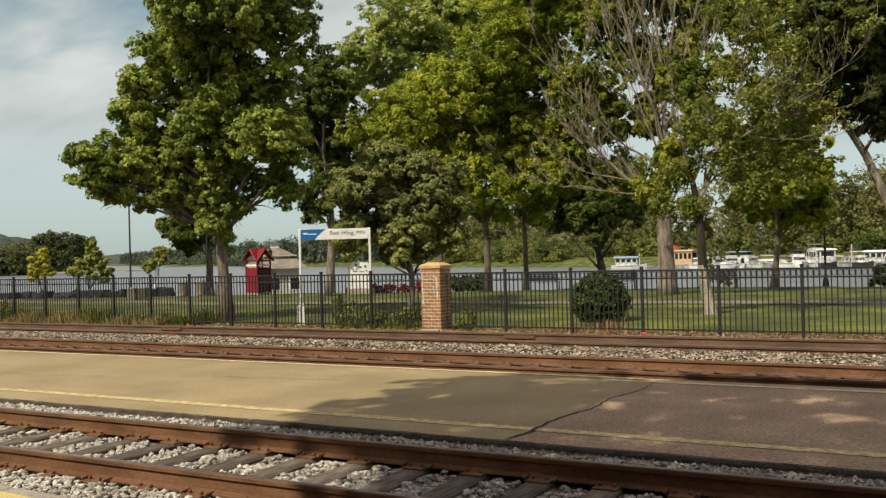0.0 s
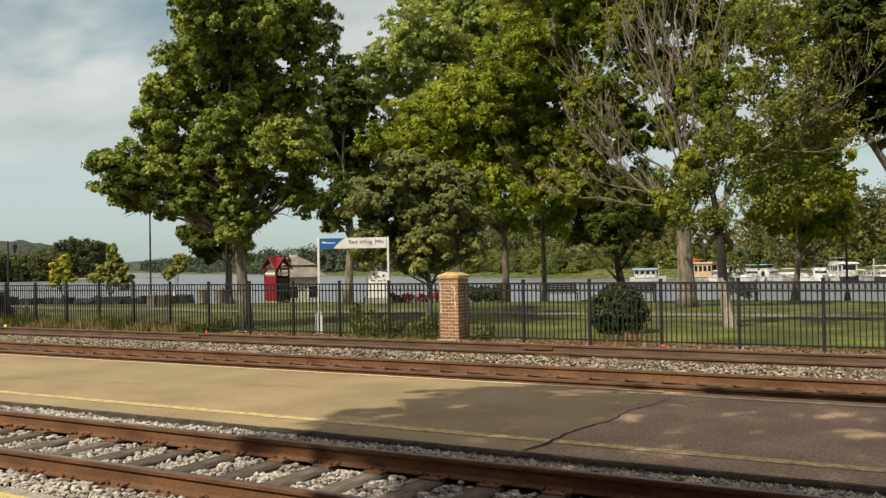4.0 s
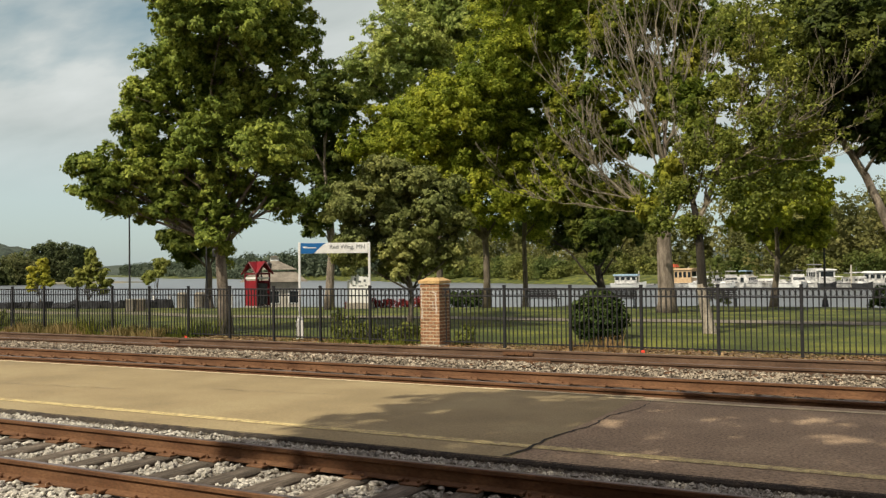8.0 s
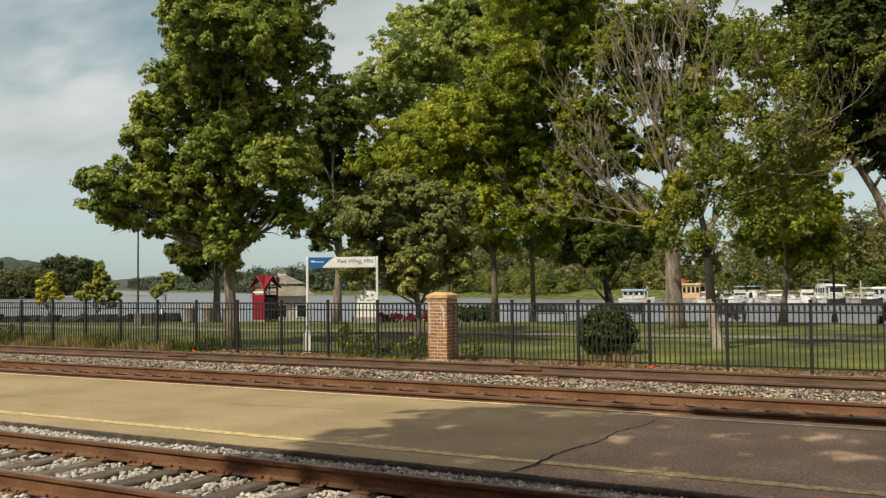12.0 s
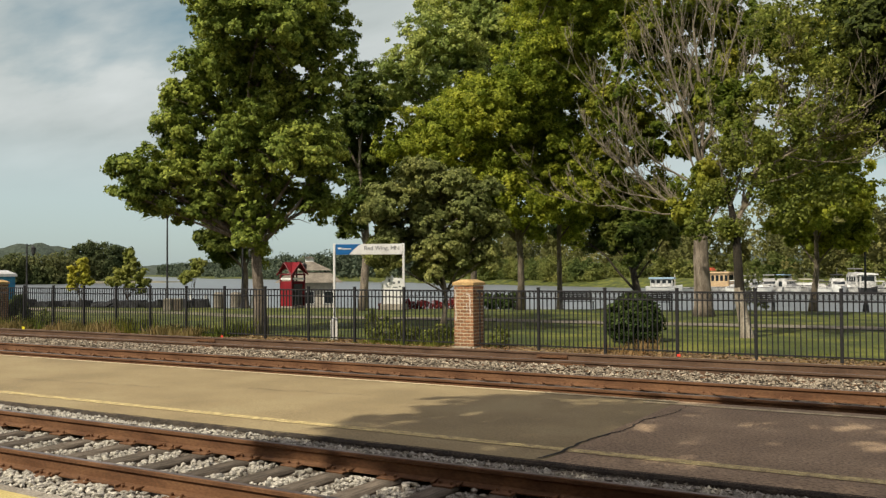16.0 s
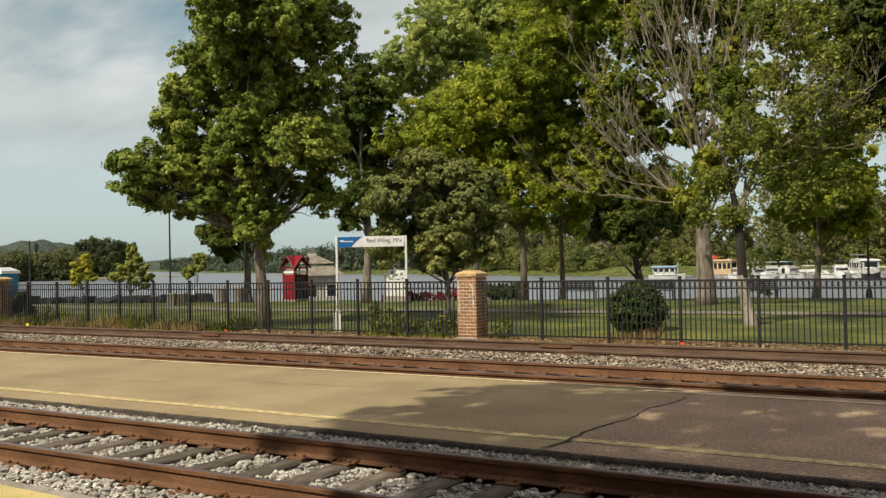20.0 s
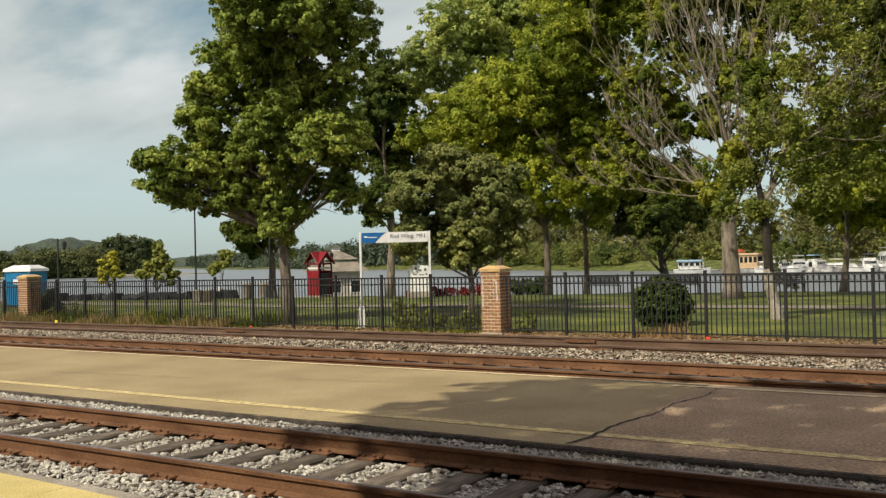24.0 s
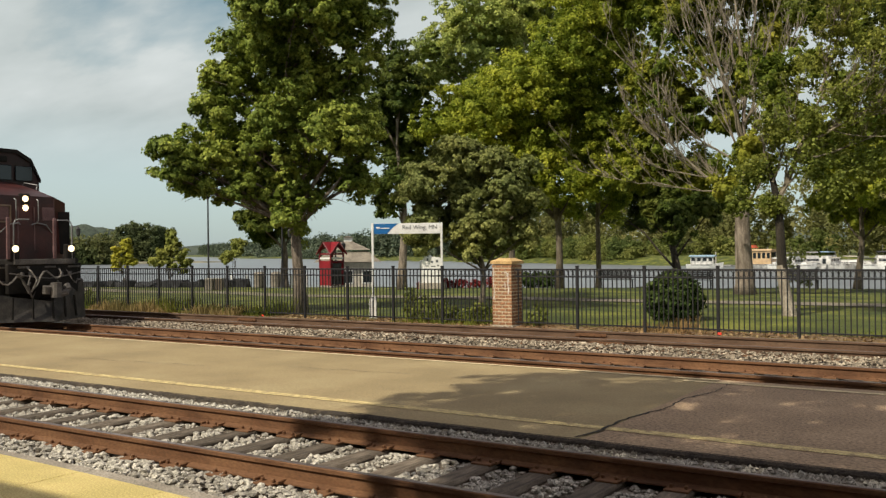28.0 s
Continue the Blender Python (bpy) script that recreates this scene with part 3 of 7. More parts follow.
# ---- platforms ----
def make_platforms():
    slab = thing("island_platform", (0, 0, 0), "worn tan asphalt platform between the railway tracks", "platform", kind="structure")
    rnd = random.Random(3)
    xs = sorted([-70 + 0.5 * i for i in range(220)] + [-17.9 + 0.1 * i for i in range(215) if i % 5 != 4])
    edge = [7.62 + 0.05 * noise.noise((x * 0.9, 0, 3)) for x in xs]
    outline = lambda x, e: [(x, e - 0.05, -0.26), (x, e - 0.012, -0.022), (x, e, -0.010), (x, 9.5, -0.002), (x, 11.93, -0.004), (x, 11.95, -0.02), (x, 11.95, -0.26)]
    part("slab", Build().strip([outline(x, e) for x, e in zip(xs, edge) if x <= -3.5]), M_PLATFORM, slab)
    part("slab", Build().strip([outline(x, e) for x, e in zip(xs, edge) if x >= -3.5]), M_PLATFORM_OLD, slab, "coarser old asphalt paving")
    rows = []
    for x, e in zip(xs, edge):
        z = -0.058 + 0.014 * noise.noise((x * 3, 1, 0))
        rows.append([(x, e - 0.50, z - 0.10), (x, e - 0.42, z), (x, e - 0.25, z + 0.012 * noise.noise((x * 5, 7, 0))), (x, e - 0.06, z - 0.004), (x, e - 0.02, z - 0.006)])
    # broken edge face; its dark colour stands for the step's shadow
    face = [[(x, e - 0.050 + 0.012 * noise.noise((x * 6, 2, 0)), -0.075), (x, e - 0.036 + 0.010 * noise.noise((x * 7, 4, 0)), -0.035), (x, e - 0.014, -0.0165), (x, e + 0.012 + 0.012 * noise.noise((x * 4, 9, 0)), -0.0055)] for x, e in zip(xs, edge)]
    part("edge_face", Build().strip(face), M_EDGE_SHADE, slab, "broken edge face, coloured dark for its shade")
    part("crumbled_edge", Build().strip(rows), M_CRUMBLE, slab, "crumbling dark asphalt edge")
    wob = lambda x: 0.012 * noise.noise((x * 0.7, 2, 5))
    part("edge_line", Build().strip([[(x, 8.12 + wob(x), -0.003), (x, 8.28 + wob(x + 9), -0.003)] for x in xs]), M_YELLOW, slab, "worn yellow painted line")
    for lo, hi, y in ((-70, -3.5, 11.80), (-3.9, 39, 11.57)):
        q = [x for x in xs if lo <= x <= hi]
        part("far_edge_line", Build().strip([[(x, y + wob(x), 0.003), (x, y + 0.115 + wob(x + 9), 0.003)] for x in q]), M_PALE, slab, "worn pale painted line")
    k = Build()
    pts = [(-3.58 + 0.035 * math.sin(i * 0.45) + 0.0085 * i + rnd.uniform(-0.02, 0.02), 7.66 + 0.105 * i) for i in range(40)]
    k.strip([[(x - 0.020 + 0.0004 * i + rnd.uniform(-0.006, 0.006), y, 0.002), (x + 0.018 - 0.0003 * i + rnd.uniform(-0.008, 0.008), y, 0.002)] for i, (x, y) in enumerate(pts)])
    # flat strip; its dark colour stands for the shaded depth of the crack
    part("crack", k, plain("open_crack", (0.03, 0.026, 0.02), 0.95), slab, "open crack, its depth painted dark")
    for x0, y0, n0 in ((-14, 9.3, 24), (-9.5, 10.2, 16), (-17, 8.9, 18)):
        q = [(x0 + 0.14 * i, y0 + 0.04 * math.sin(i * 1.1) + 0.016 * i) for i in range(n0)]
        part("hairline_crack", Build().strip([[(a, b - 0.006, 0.0015), (a, b + 0.006, 0.0015)] for a, b in q]), M_CRUMBLE, slab)
    # near platform, whose edge draws back from the track towards the right
    near = thing("near_platform", (0, 0, 0), "concrete station platform with a yellow edge strip", "platform", kind="structure")
    for x0 in range(-70, 40, 10):
        part("slab", Build().box((x0 + 5, 0.22, -0.13), (9.99, 6.0, 0.46), 0.01), M_CONCRETE, near)

    def block(x0, x1, lo, hi, z0, z1, c=0.006):
        """A solid piece between two lines across x, with its upper edges bevelled."""
        q = [(x0, lo(x0)), (x1, lo(x1)), (x1, hi(x1)), (x0, hi(x0))]
        r = [(x0 + c, lo(x0) + c), (x1 - c, lo(x1) + c), (x1 - c, hi(x1) - c), (x0 + c, hi(x0) - c)]
        return Build().add([(*p, z0) for p in q] + [(*p, z1 - c) for p in q] + [(*p, z1) for p in r],
                           [(3, 2, 1, 0), (0, 1, 5, 4), (1, 2, 6, 5), (2, 3, 7, 6), (3, 0, 4, 7), (4, 5, 9, 8), (5, 6, 10, 9), (6, 7, 11, 10), (7, 4, 8, 11), (8, 9, 10, 11)])

    paint = lambda x: float(np.interp(x, (-7.2, -6.4, -5.6, -4.7, -1.8), (4.22, 4.20, 4.16, 4.12, 3.9)))
    outer = lambda x: float(np.interp(x, (-7.3, -6.2, -5.3, -4.56, -1.8), (4.34, 4.33, 4.30, 4.27, 4.1)))
    inner = lambda x: 3.225 + 0.0 * x
    for x0 in range(-70, 40, 1):
        part("edge_tile", block(x0 + 0.002, x0 + 0.998, inner, lambda x: paint(x) - 0.002, -0.35, 0.112), M_TACTILE, near, "yellow tactile warning strip" if x0 == -70 else "")
    for x0 in range(-70, 40, 2):
        part("kerb", block(x0 + 0.003, x0 + 1.997, paint, outer, -0.36, 0.104, 0.014), M_CONCRETE, near, "grey concrete kerb" if x0 == -70 else "")


make_platforms()


# ---- railway tracks ----
def rail_outline(h=0.17):
    return [(-0.07, -h), (0.07, -h), (0.07, -h + 0.012), (0.014, -h + 0.035), (0.010, -0.045), (0.036, -0.036), (0.036, -0.006), (0.030, 0), (-0.030, 0), (-0.036, -0.006), (-0.036, -0.036), (-0.010, -0.045), (-0.014, -h + 0.035), (-0.07, -h + 0.012)]


ROCKS = []
_r = np.random.RandomState(4)
_ico = bmesh.new()
bmesh.ops.create_icosphere(_ico, subdivisions=1, radius=1.0)
_iv = np.array([q.co[:] for q in _ico.verts])
_if = np.array([[q.index for q in f.verts] for f in _ico.faces])
_ico.free()
ROCKS_LOW = []
_ov = np.array([(1, 0, 0), (-1, 0, 0), (0, 1, 0), (0, -1, 0), (0, 0, 1), (0, 0, -1)], float)
_of = np.array([(0, 2, 4), (2, 1, 4), (1, 3, 4), (3, 0, 4), (2, 0, 5), (1, 2, 5), (3, 1, 5), (0, 3, 5)])
for _k in range(14):
    q = _ov * _r.uniform(0.7, 1.25, (6, 1)) + _r.uniform(-0.25, 0.25, (6, 3))
    ROCKS_LOW.append(q[_of].reshape(-1, 3))
for _k in range(14):
    q = _iv * _r.uniform(0.62, 1.15, (len(_iv), 1)) * _r.uniform(0.6, 1.2, (1, 3))
    ROCKS.append(q[_if].reshape(-1, 3))


def stones(name, x0, x1, y0, y1, z, count, size, mat, label, seed, low=False, skip=None):
    rng = np.random.RandomState(seed)
    out = []
    for i in range(count):
        x, y = rng.uniform(x0, x1), rng.uniform(y0, y1)
        if skip and skip(x, y):
            continue
        s = size * rng.uniform(0.55, 1.25)
        a = rng.uniform(0, 6.28)
        c0, s0 = math.cos(a), math.sin(a)
        q = (ROCKS_LOW if low or x < -10 else ROCKS)[i % 14] * s * np.array([1.0, 1.0, 0.72])
        q = np.stack([q[:, 0] * c0 - q[:, 1] * s0 + x, q[:, 0] * s0 + q[:, 1] * c0 + y, q[:, 2] + (z(x, y) if callable(z) else z) + rng.uniform(-0.4, 0.5) * s], 1)
        out.append(q)
    ob = new(name, big_mesh(name, np.concatenate(out), 3, mat))
    return tagged(ob, label, "gravel", kind="stuff")


def spike_plate():
    b = Build()
    b.box((0, 0, 0), (0.20, 0.36, 0.018), 0.004)
    for sx, sy in ((-0.06, -0.10), (0.06, -0.10), (-0.06, 0.10), (0.06, 0.10)):
        b.box((sx, sy, 0.022), (0.028, 0.034, 0.03), 0.006)
    return b.mesh("tie_plate", M_RUST)


PLATE = spike_plate()
ANCHOR = Build().box((0, 0, 0), (0.026, 0.17, 0.028), 0.006).box((0, 0.07, 0.018), (0.024, 0.024, 0.03), 0.006).mesh("rail_anchor", M_RUST)


def make_track(name, y0, near_x, step, label, tie_z, every, seed, steel=M_RUST):
    """A track whose rail heads lie at z = 0; y0: centre of the rail nearer to the station."""
    tr = thing(name, (0, y0 + 0.7525, 0), label, "railway track", "railway tracks")
    rnd = random.Random(seed)
    for side in (-0.7525, 0.7525):
        out = rail_outline()
        r = part("rail", Build().prism([(u + side, w) for u, w in out], -520, 160, "x"), steel, tr, "rusted steel rail")
        part("rail_head", Build().box((-180, side, 0.0015), (680, 0.05, 0.003), 0.001), M_RAILTOP, r, "dull worn running surface")
    ties = [Build().box((0, 0, 0), (0.23, 2.55, 0.16), 0.015 + 0.006 * k, Matrix.Rotation(0.006 * (k - 1), 3, "Z")).mesh("tie", M_TIE) for k in range(4)]
    far_ties = Build()
    x = -59.6
    i = 0
    while x < 30:
        px = x + rnd.uniform(-0.03, 0.03)
        if near_x[0] < px < near_x[1]:
            part("tie", ties[rnd.randrange(4)], None, tr, at=(px, rnd.uniform(-0.03, 0.03), tie_z))
            for side in (-0.7525, 0.7525):
                part("tie_plate", PLATE, None, tr, at=(px, side, tie_z + 0.088))
                if i % 2 == 0 and every:
                    for o in (-0.13, 0.13):
                        part("rail_anchor", ANCHOR, None, tr, at=(px + o, side - 0.05, -0.15))
        else:
            far_ties.box((px, 0, tie_z), (0.23, 2.55, 0.16), 0.015)
        x += step
        i += 1
    tagged(part("outer_ties", far_ties, M_TIE, tr), kind="stuff")
    return tr


make_track("near_track", 5.57, (-16, 4), 0.59, "rusty railway track with timber ties in pale ballast", -0.255, True, 1)
make_track("middle_track", 12.55, (-30, 4), 0.565, "rusty railway track beside the island platform", -0.245, False, 2)
make_track("far_track", 16.22, (-30, 4), 0.565, "rusty jointed railway track below the black fence", -0.25, False, 3, M_RUST_DARK)


def joints():
    for x, y in ((-6.9, 16.22), (-16.6, 16.22), (-26.5, 16.22), (-7.9, 17.725), (-18.0, 17.725)):
        j = thing("joint_bar", (x, y - 0.045, -0.08), "rusted bolted joint bar on the far rail", "joint bar", "joint bars")
        part("bar", Build().box((0, 0, 0), (0.7, 0.02, 0.07), 0.006), M_RUST, j)
        for k in range(4):
            part("bolt", Build().box((-0.24 + 0.16 * k, -0.018, 0), (0.03, 0.02, 0.03), 0.006), M_RUST, j)


joints()
on_rail = lambda y0: (lambda x, y: abs(y - y0) < 0.085 or abs(y - y0 - 1.505) < 0.085)
tie_gap = lambda x, y: on_rail(5.57)(x, y) or (5.6 < y < 7.05 and ((x + 59.6) % 0.59 < 0.15 or (x + 59.6) % 0.59 > 0.44))
stones("near_ballast", -16, 3, 4.25, 7.50, lambda x, y: -0.205 + 0.045 * min(1.0, max(0.0, (5.52 - y) / 0.25)), 22000, 0.038, M_STONE, "pale crushed stone ballast between the near rails", 11, skip=tie_gap)
stones("ballast_between_tracks", -38, 3, 14.25, 16.05, lambda x, y: -0.165 + 0.085 * min(1.0, max(0.0, (y - 14.5) / 1.2)), 17000, 0.035, M_STONE_B, "grey crushed stone ballast between the far tracks", 12, True)
stones("far_ballast", -38, 3, 17.9, 20.9, lambda x, y: -0.33 + 0.06 * max(0.0, min(1.0, (18.8 - y) / 0.9)), 6000, 0.024, M_DIRT, "dusty tan gravel below the fence", 13, True)
stones("ballast_inside_middle_track", -34, 3, 12.65, 13.95, -0.215, 5000, 0.032, M_STONE_B, "rusty stones inside the middle track", 14, True)
stones("platform_edge_ballast", -24, 3, 7.12, 7.42, lambda x, y: -0.014, 6000, 0.027, M_STONE, "loose pale stones along the platform edge", 15, True, skip=lambda x, y: y > 7.36 - 0.06 * min(1.0, max(0.0, (x + 9.5) / 4.0)) + 0.06 * math.sin(x * 1.7) * math.sin(x * 0.6))


def litter():
    """Fallen leaves along the fence foot and between the far rails."""
    rng = np.random.RandomState(31)
    n = 14000
    c = np.stack([rng.uniform(-34, 5, n), rng.uniform(19.5, 22.3, n), np.full(n, -0.292)], 1)
    c[: n // 5, 1:] = np.stack([rng.uniform(12.8, 13.9, n // 5), np.full(n // 5, -0.19)], 1)
    q = leaf_cloud(rng, c, np.full(n, 0.02), 1, 0.07, 1.5)
    tagged(new("fallen_leaves", big_mesh("fallen_leaves", q, 4, M_LITTER)), "scattered brown and tan fallen leaves", "fallen leaves", kind="stuff")


litter()
stones("crumbled_asphalt_bits", -16, 4, 7.16, 7.59, -0.056, 7000, 0.014, M_CRUMBLE, "dark broken asphalt along the platform edge", 16, True)


# ---- trees ----
def tree(name, label, base, radius, lobes, leaf_mat, bark_mat, seed, leaf=0.15, clumps=24, per=40, fork=None, clump_r=0.42, lean=(0, 0), trunk_top=None, limbs=True, twigs=1, ivy=0, group="park trees", line=None, taper=0.72, core=14, tri=False):
    """A tapered trunk that forks into limbs, one to each bough; leaves in many clumps on the boughs."""
    rng = np.random.RandomState(seed)
    bx, by = base
    bz = land(bx, by) - 0.05
    t = thing(name, (bx, by, bz), label, "tree", group)
    L = np.array(lobes)[:, :4].astype(float)
    L[:, :3] -= (bx, by, bz)
    top = float(L[:, 2].max())
    fork = fork or max(1.6, float(L[:, 2].min()) * 0.85)
    b = Build()
    pts, rad = [], []
    cx, cy = L[:, 0].mean(), L[:, 1].mean()
    steps = 9
    end = trunk_top or fork + (top - fork) * 0.55
    for i in range(steps):
        z = end * i / (steps - 1)
        k = z / end
        pts.append((lean[0] * k + cx * k * k * 0.6 + 0.10 * math.sin(seed + 2.1 * k * 3), lean[1] * k + cy * k * k * 0.6 + 0.10 * math.cos(seed + k * 5), z))
        flare = 1 + 0.28 * math.exp(-z / 0.25)
        rad.append(radius * flare * (1 - taper * k))
    if line:
        pts = [tuple(Vector(line[min(int(u), len(line) - 2)]).lerp(Vector(line[min(int(u), len(line) - 2) + 1]), u - min(int(u), len(line) - 2))) for u in [i * (len(line) - 1) / (steps - 1) for i in range(steps)]]
        end = pts[-1][2]
    b.tube(pts, rad, 12)
    part("trunk", b, bark_mat, t, smooth=True)
    if limbs:
        for x, y, z, r in L:
            lb = Build()
            zs = min(max(fork * 0.9, z - (0.9 + 0.9 * math.hypot(x - cx, y - cy))), end * 0.95)
            k = zs / end
            i = min(int(k * (steps - 1)), steps - 2)
            u = k * (steps - 1) - i
            s = Vector(pts[i]).lerp(Vector(pts[i + 1]), u)
            e = Vector((x, y, z))
            mid = s.lerp(e, 0.5) + Vector((rng.uniform(-0.3, 0.3), rng.uniform(-0.3, 0.3), rng.uniform(0.0, 0.35)))
            r0 = min(radius * 0.42, 0.05 + 0.05 * r) * (1 - 0.4 * k)
            lb.tube([s, s.lerp(mid, 0.5) + Vector((rng.uniform(-0.1, 0.1), rng.uniform(-0.1, 0.1), 0.05)), mid, e], [r0, r0 * 0.8, r0 * 0.6, r0 * 0.25], 7)
            for _ in range(int(5 * twigs)):
                d = Vector(rng.normal(size=3)).normalized() * r * 0.95
                a = mid.lerp(e, rng.uniform(0.2, 1.0))
                lb.tube([a, a.lerp(e + d, 0.5) + Vector((0, 0, 0.08)), e + d], [r0 * 0.35, r0 * 0.2, r0 * 0.06], 5)
            part("limb", lb, bark_mat, t, smooth=True)
    cs, rs, ds = [], [], []
    for x, y, z, r in L:
        # each bough is a bunch of smaller sprays, leafy on top and outside, open below
        k = int(12 * r ** 1.25) + 7
        d = rng.normal(size=(k, 3))
        d /= np.linalg.norm(d, axis=1)[:, None]
        spray = np.array([x, y, z]) + d * (r * rng.uniform(0.12, 0.96, k) ** 0.75)[:, None] * np.array([1, 1, 0.9])
        size = np.maximum(0.22, r * rng.uniform(0.26, 0.46, k))
        for c, s, o in zip(spray, size, d):
            n = max(4, int(clumps * 0.80 * s * s))
            e = rng.normal(size=(n * 2, 3))
            e /= np.linalg.norm(e, axis=1)[:, None]
            e = e[(e @ (o * 0.5 + np.array([0, 0, 0.6]))) > -0.18][:n]
            cs.append(c + e * (s * rng.uniform(0.75, 1.05, len(e)))[:, None] * np.array([1, 1, 0.78]))
            rs.append(np.full(len(e), clump_r * 0.55) * rng.uniform(0.6, 1.3, len(e)))
            ds.append(e * 0.8 + o * 0.2)
    if core:
        c0 = np.repeat(L, np.maximum(6, (core * L[:, 3] ** 2).astype(int)), axis=0)
        d = rng.normal(size=(len(c0), 3))
        d /= np.linalg.norm(d, axis=1)[:, None]
        dense = c0[:, :3] + d * (c0[:, 3] * rng.uniform(0.05, 0.72, len(c0)))[:, None]
    if ivy:
        z = rng.uniform(fork * 0.72, fork * 1.35, ivy)
        a = rng.uniform(0, 6.28, ivy)
        k = z / end
        cs.append(np.stack([lean[0] * k + cx * k * k * 0.6 + np.cos(a) * radius * 0.9, lean[1] * k + np.sin(a) * radius * 0.9, z], 1))
        rs.append(np.full(ivy, 0.22))
        ds.append(np.stack([np.cos(a), np.sin(a), 0 * a], 1))
    q = leaf_cloud(rng, np.concatenate(cs), np.concatenate(rs), int(per * 1.75) if tri else per, leaf * (0.88 if tri else 1.0), out=np.concatenate(ds), tri=tri)
    if core:
        q = np.concatenate([q, leaf_cloud(rng, dense, np.full(len(dense), clump_r * 0.6), 5, leaf * 2.0, tri=tri)])
    crown = big_mesh("crown", q, 3 if tri else 4, leaf_mat)
    part("crown", crown, None, t)
    return t


MAPLE_A = [ (-19.4, 21.5, 9.7, 2.07), (-22.3, 22.8, 9.2, 1.46), (-19.3, 23.5, 9.6, 1.57), (-23.4, 22.9, 8.1, 1.55), (-21.0, 23.2, 8.0, 2.03), (-19.1, 23.6, 7.3, 1.16), (-23.3, 22.1, 5.8, 1.34), (-23.5, 20.2, 5.0, 1.05), (-24.3, 21.3, 4.2, 0.80), (-22.0, 22.8, 6.0, 1.63), (-19.7, 22.9, 5.8, 1.63), (-22.7, 23.2, 4.4, 1.43), (-22.4, 21.8, 3.9, 0.60), (-19.2, 23.8, 4.7, 0.80), (-20.8, 24.1, 4.3, 1.05), (-20.7, 23.3, 3.3, 0.57), (-21.9, 24.9, 12.9, 1.90), (-21.9, 22.6, 11.5, 1.39), (-19.0, 23.5, 11.0, 1.39), (-24.1, 19.9, 5.3, 0.42) ]
MAPLE_A_LOW = [ (-23.3, 21.4, 6.6, 0.85), (-23.0, 21.7, 7.7, 0.80), (-20.0, 24.6, 5.9, 0.85), (-23.3, 20.8, 4.9, 0.70), (-21.3, 22.7, 3.7, 0.62), (-21.1, 22.9, 4.8, 1.0), (-21.2, 22.6, 2.9, 0.36) ]
MAPLE_A_BOUGH = [(-19.0, 23.6, 6.3, 0.9), (-18.9, 23.7, 5.3, 0.8), (-19.5, 24.2, 4.0, 0.7), (-18.9, 23.9, 4.1, 0.45), (-18.5, 23.4, 8.3, 0.7), (-23.2, 20.3, 4.6, 0.7), (-22.7, 21.1, 4.7, 0.75), (-22.9, 20.7, 3.9, 0.5), (-22.4, 21.7, 4.4, 0.7), (-23.5, 19.8, 4.3, 0.45), (-22.3, 22.0, 5.3, 0.8), (-21.9, 22.5, 3.8, 0.5), (-22.5, 21.3, 3.7, 0.4)]
MAPLE_B = [ (-38.6, 38.9, 3.5, 1.12), (-39.1, 40.8, 4.0, 1.29), (-37.9, 40.7, 3.1, 0.81), (-40.5, 39.8, 3.7, 0.75), (-39.0, 40.2, 4.8, 1.29), (-37.3, 40.5, 4.5, 1.02), (-39.5, 40.3, 2.7, 0.68) ]
POPLAR_C = [ (-27.7, 38.2, 11.4, 1.35), (-29.6, 39.2, 9.8, 1.34), (-27.8, 39.0, 9.7, 1.49), (-29.9, 40.1, 7.6, 1.48), (-28.5, 39.5, 5.6, 1.33), (-29.0, 38.3, 5.0, 0.83), (-28.5, 40.5, 7.8, 1.48), (-28.9, 38.9, 4.1, 0.74), (-28.8, 40.9, 6.4, 1.18) ]
LINDEN_D = [(-16.5, 24.6, 3.8, 1.07), (-16.0, 26.0, 4.4, 1.28), (-14.6, 26.2, 3.8, 1.2), (-14.1, 27.0, 3.2, 0.74), (-15.8, 25.8, 2.8, 1.19), (-16.6, 24.7, 2.7, 0.87), (-14.9, 26.6, 2.5, 0.95), (-15.7, 25.5, 1.9, 0.7), (-17.3, 24.9, 3.3, 0.54), (-15.3, 26.0, 1.9, 0.62), (-16.9, 24.6, 2.1, 0.5), (-14.2, 26.6, 2.2, 0.55)]
MAPLE_E = [ (-21.3, 40.1, 9.9, 2.37), (-25.8, 41.4, 9.3, 1.92), (-19.6, 42.5, 12.4, 2.39), (-22.3, 45.2, 8.8, 2.50), (-24.2, 41.6, 8.3, 2.35), (-20.4, 41.4, 5.9, 2.20), (-19.8, 45.3, 15.8, 2.27), (-26.2, 39.8, 8.2, 1.62), (-23.5, 44.0, 6.6, 1.46), (-20.7, 43.8, 4.0, 1.02), (-18.0, 42.5, 17.1, 2.77), (-24.9, 42.9, 10.3, 1.78), (-19.6, 43.8, 7.0, 1.47), (-20.2, 41.7, 10.6, 1.78) ]
SILVER_S = [ (-28.2, 46.4, 15.4, 2.31), (-31.1, 48.5, 13.2, 1.93), (-31.1, 46.6, 13.9, 1.59), (-30.4, 49.6, 18.4, 1.36), (-27.4, 49.8, 17.1, 2.50), (-27.6, 47.6, 14.0, 2.12), (-32.6, 47.6, 12.4, 1.23), (-25.0, 50.1, 17.4, 2.50), (-27.5, 52.6, 15.7, 2.12), (-24.9, 51.7, 20.3, 2.53), (-26.4, 49.0, 19.1, 1.80) ]
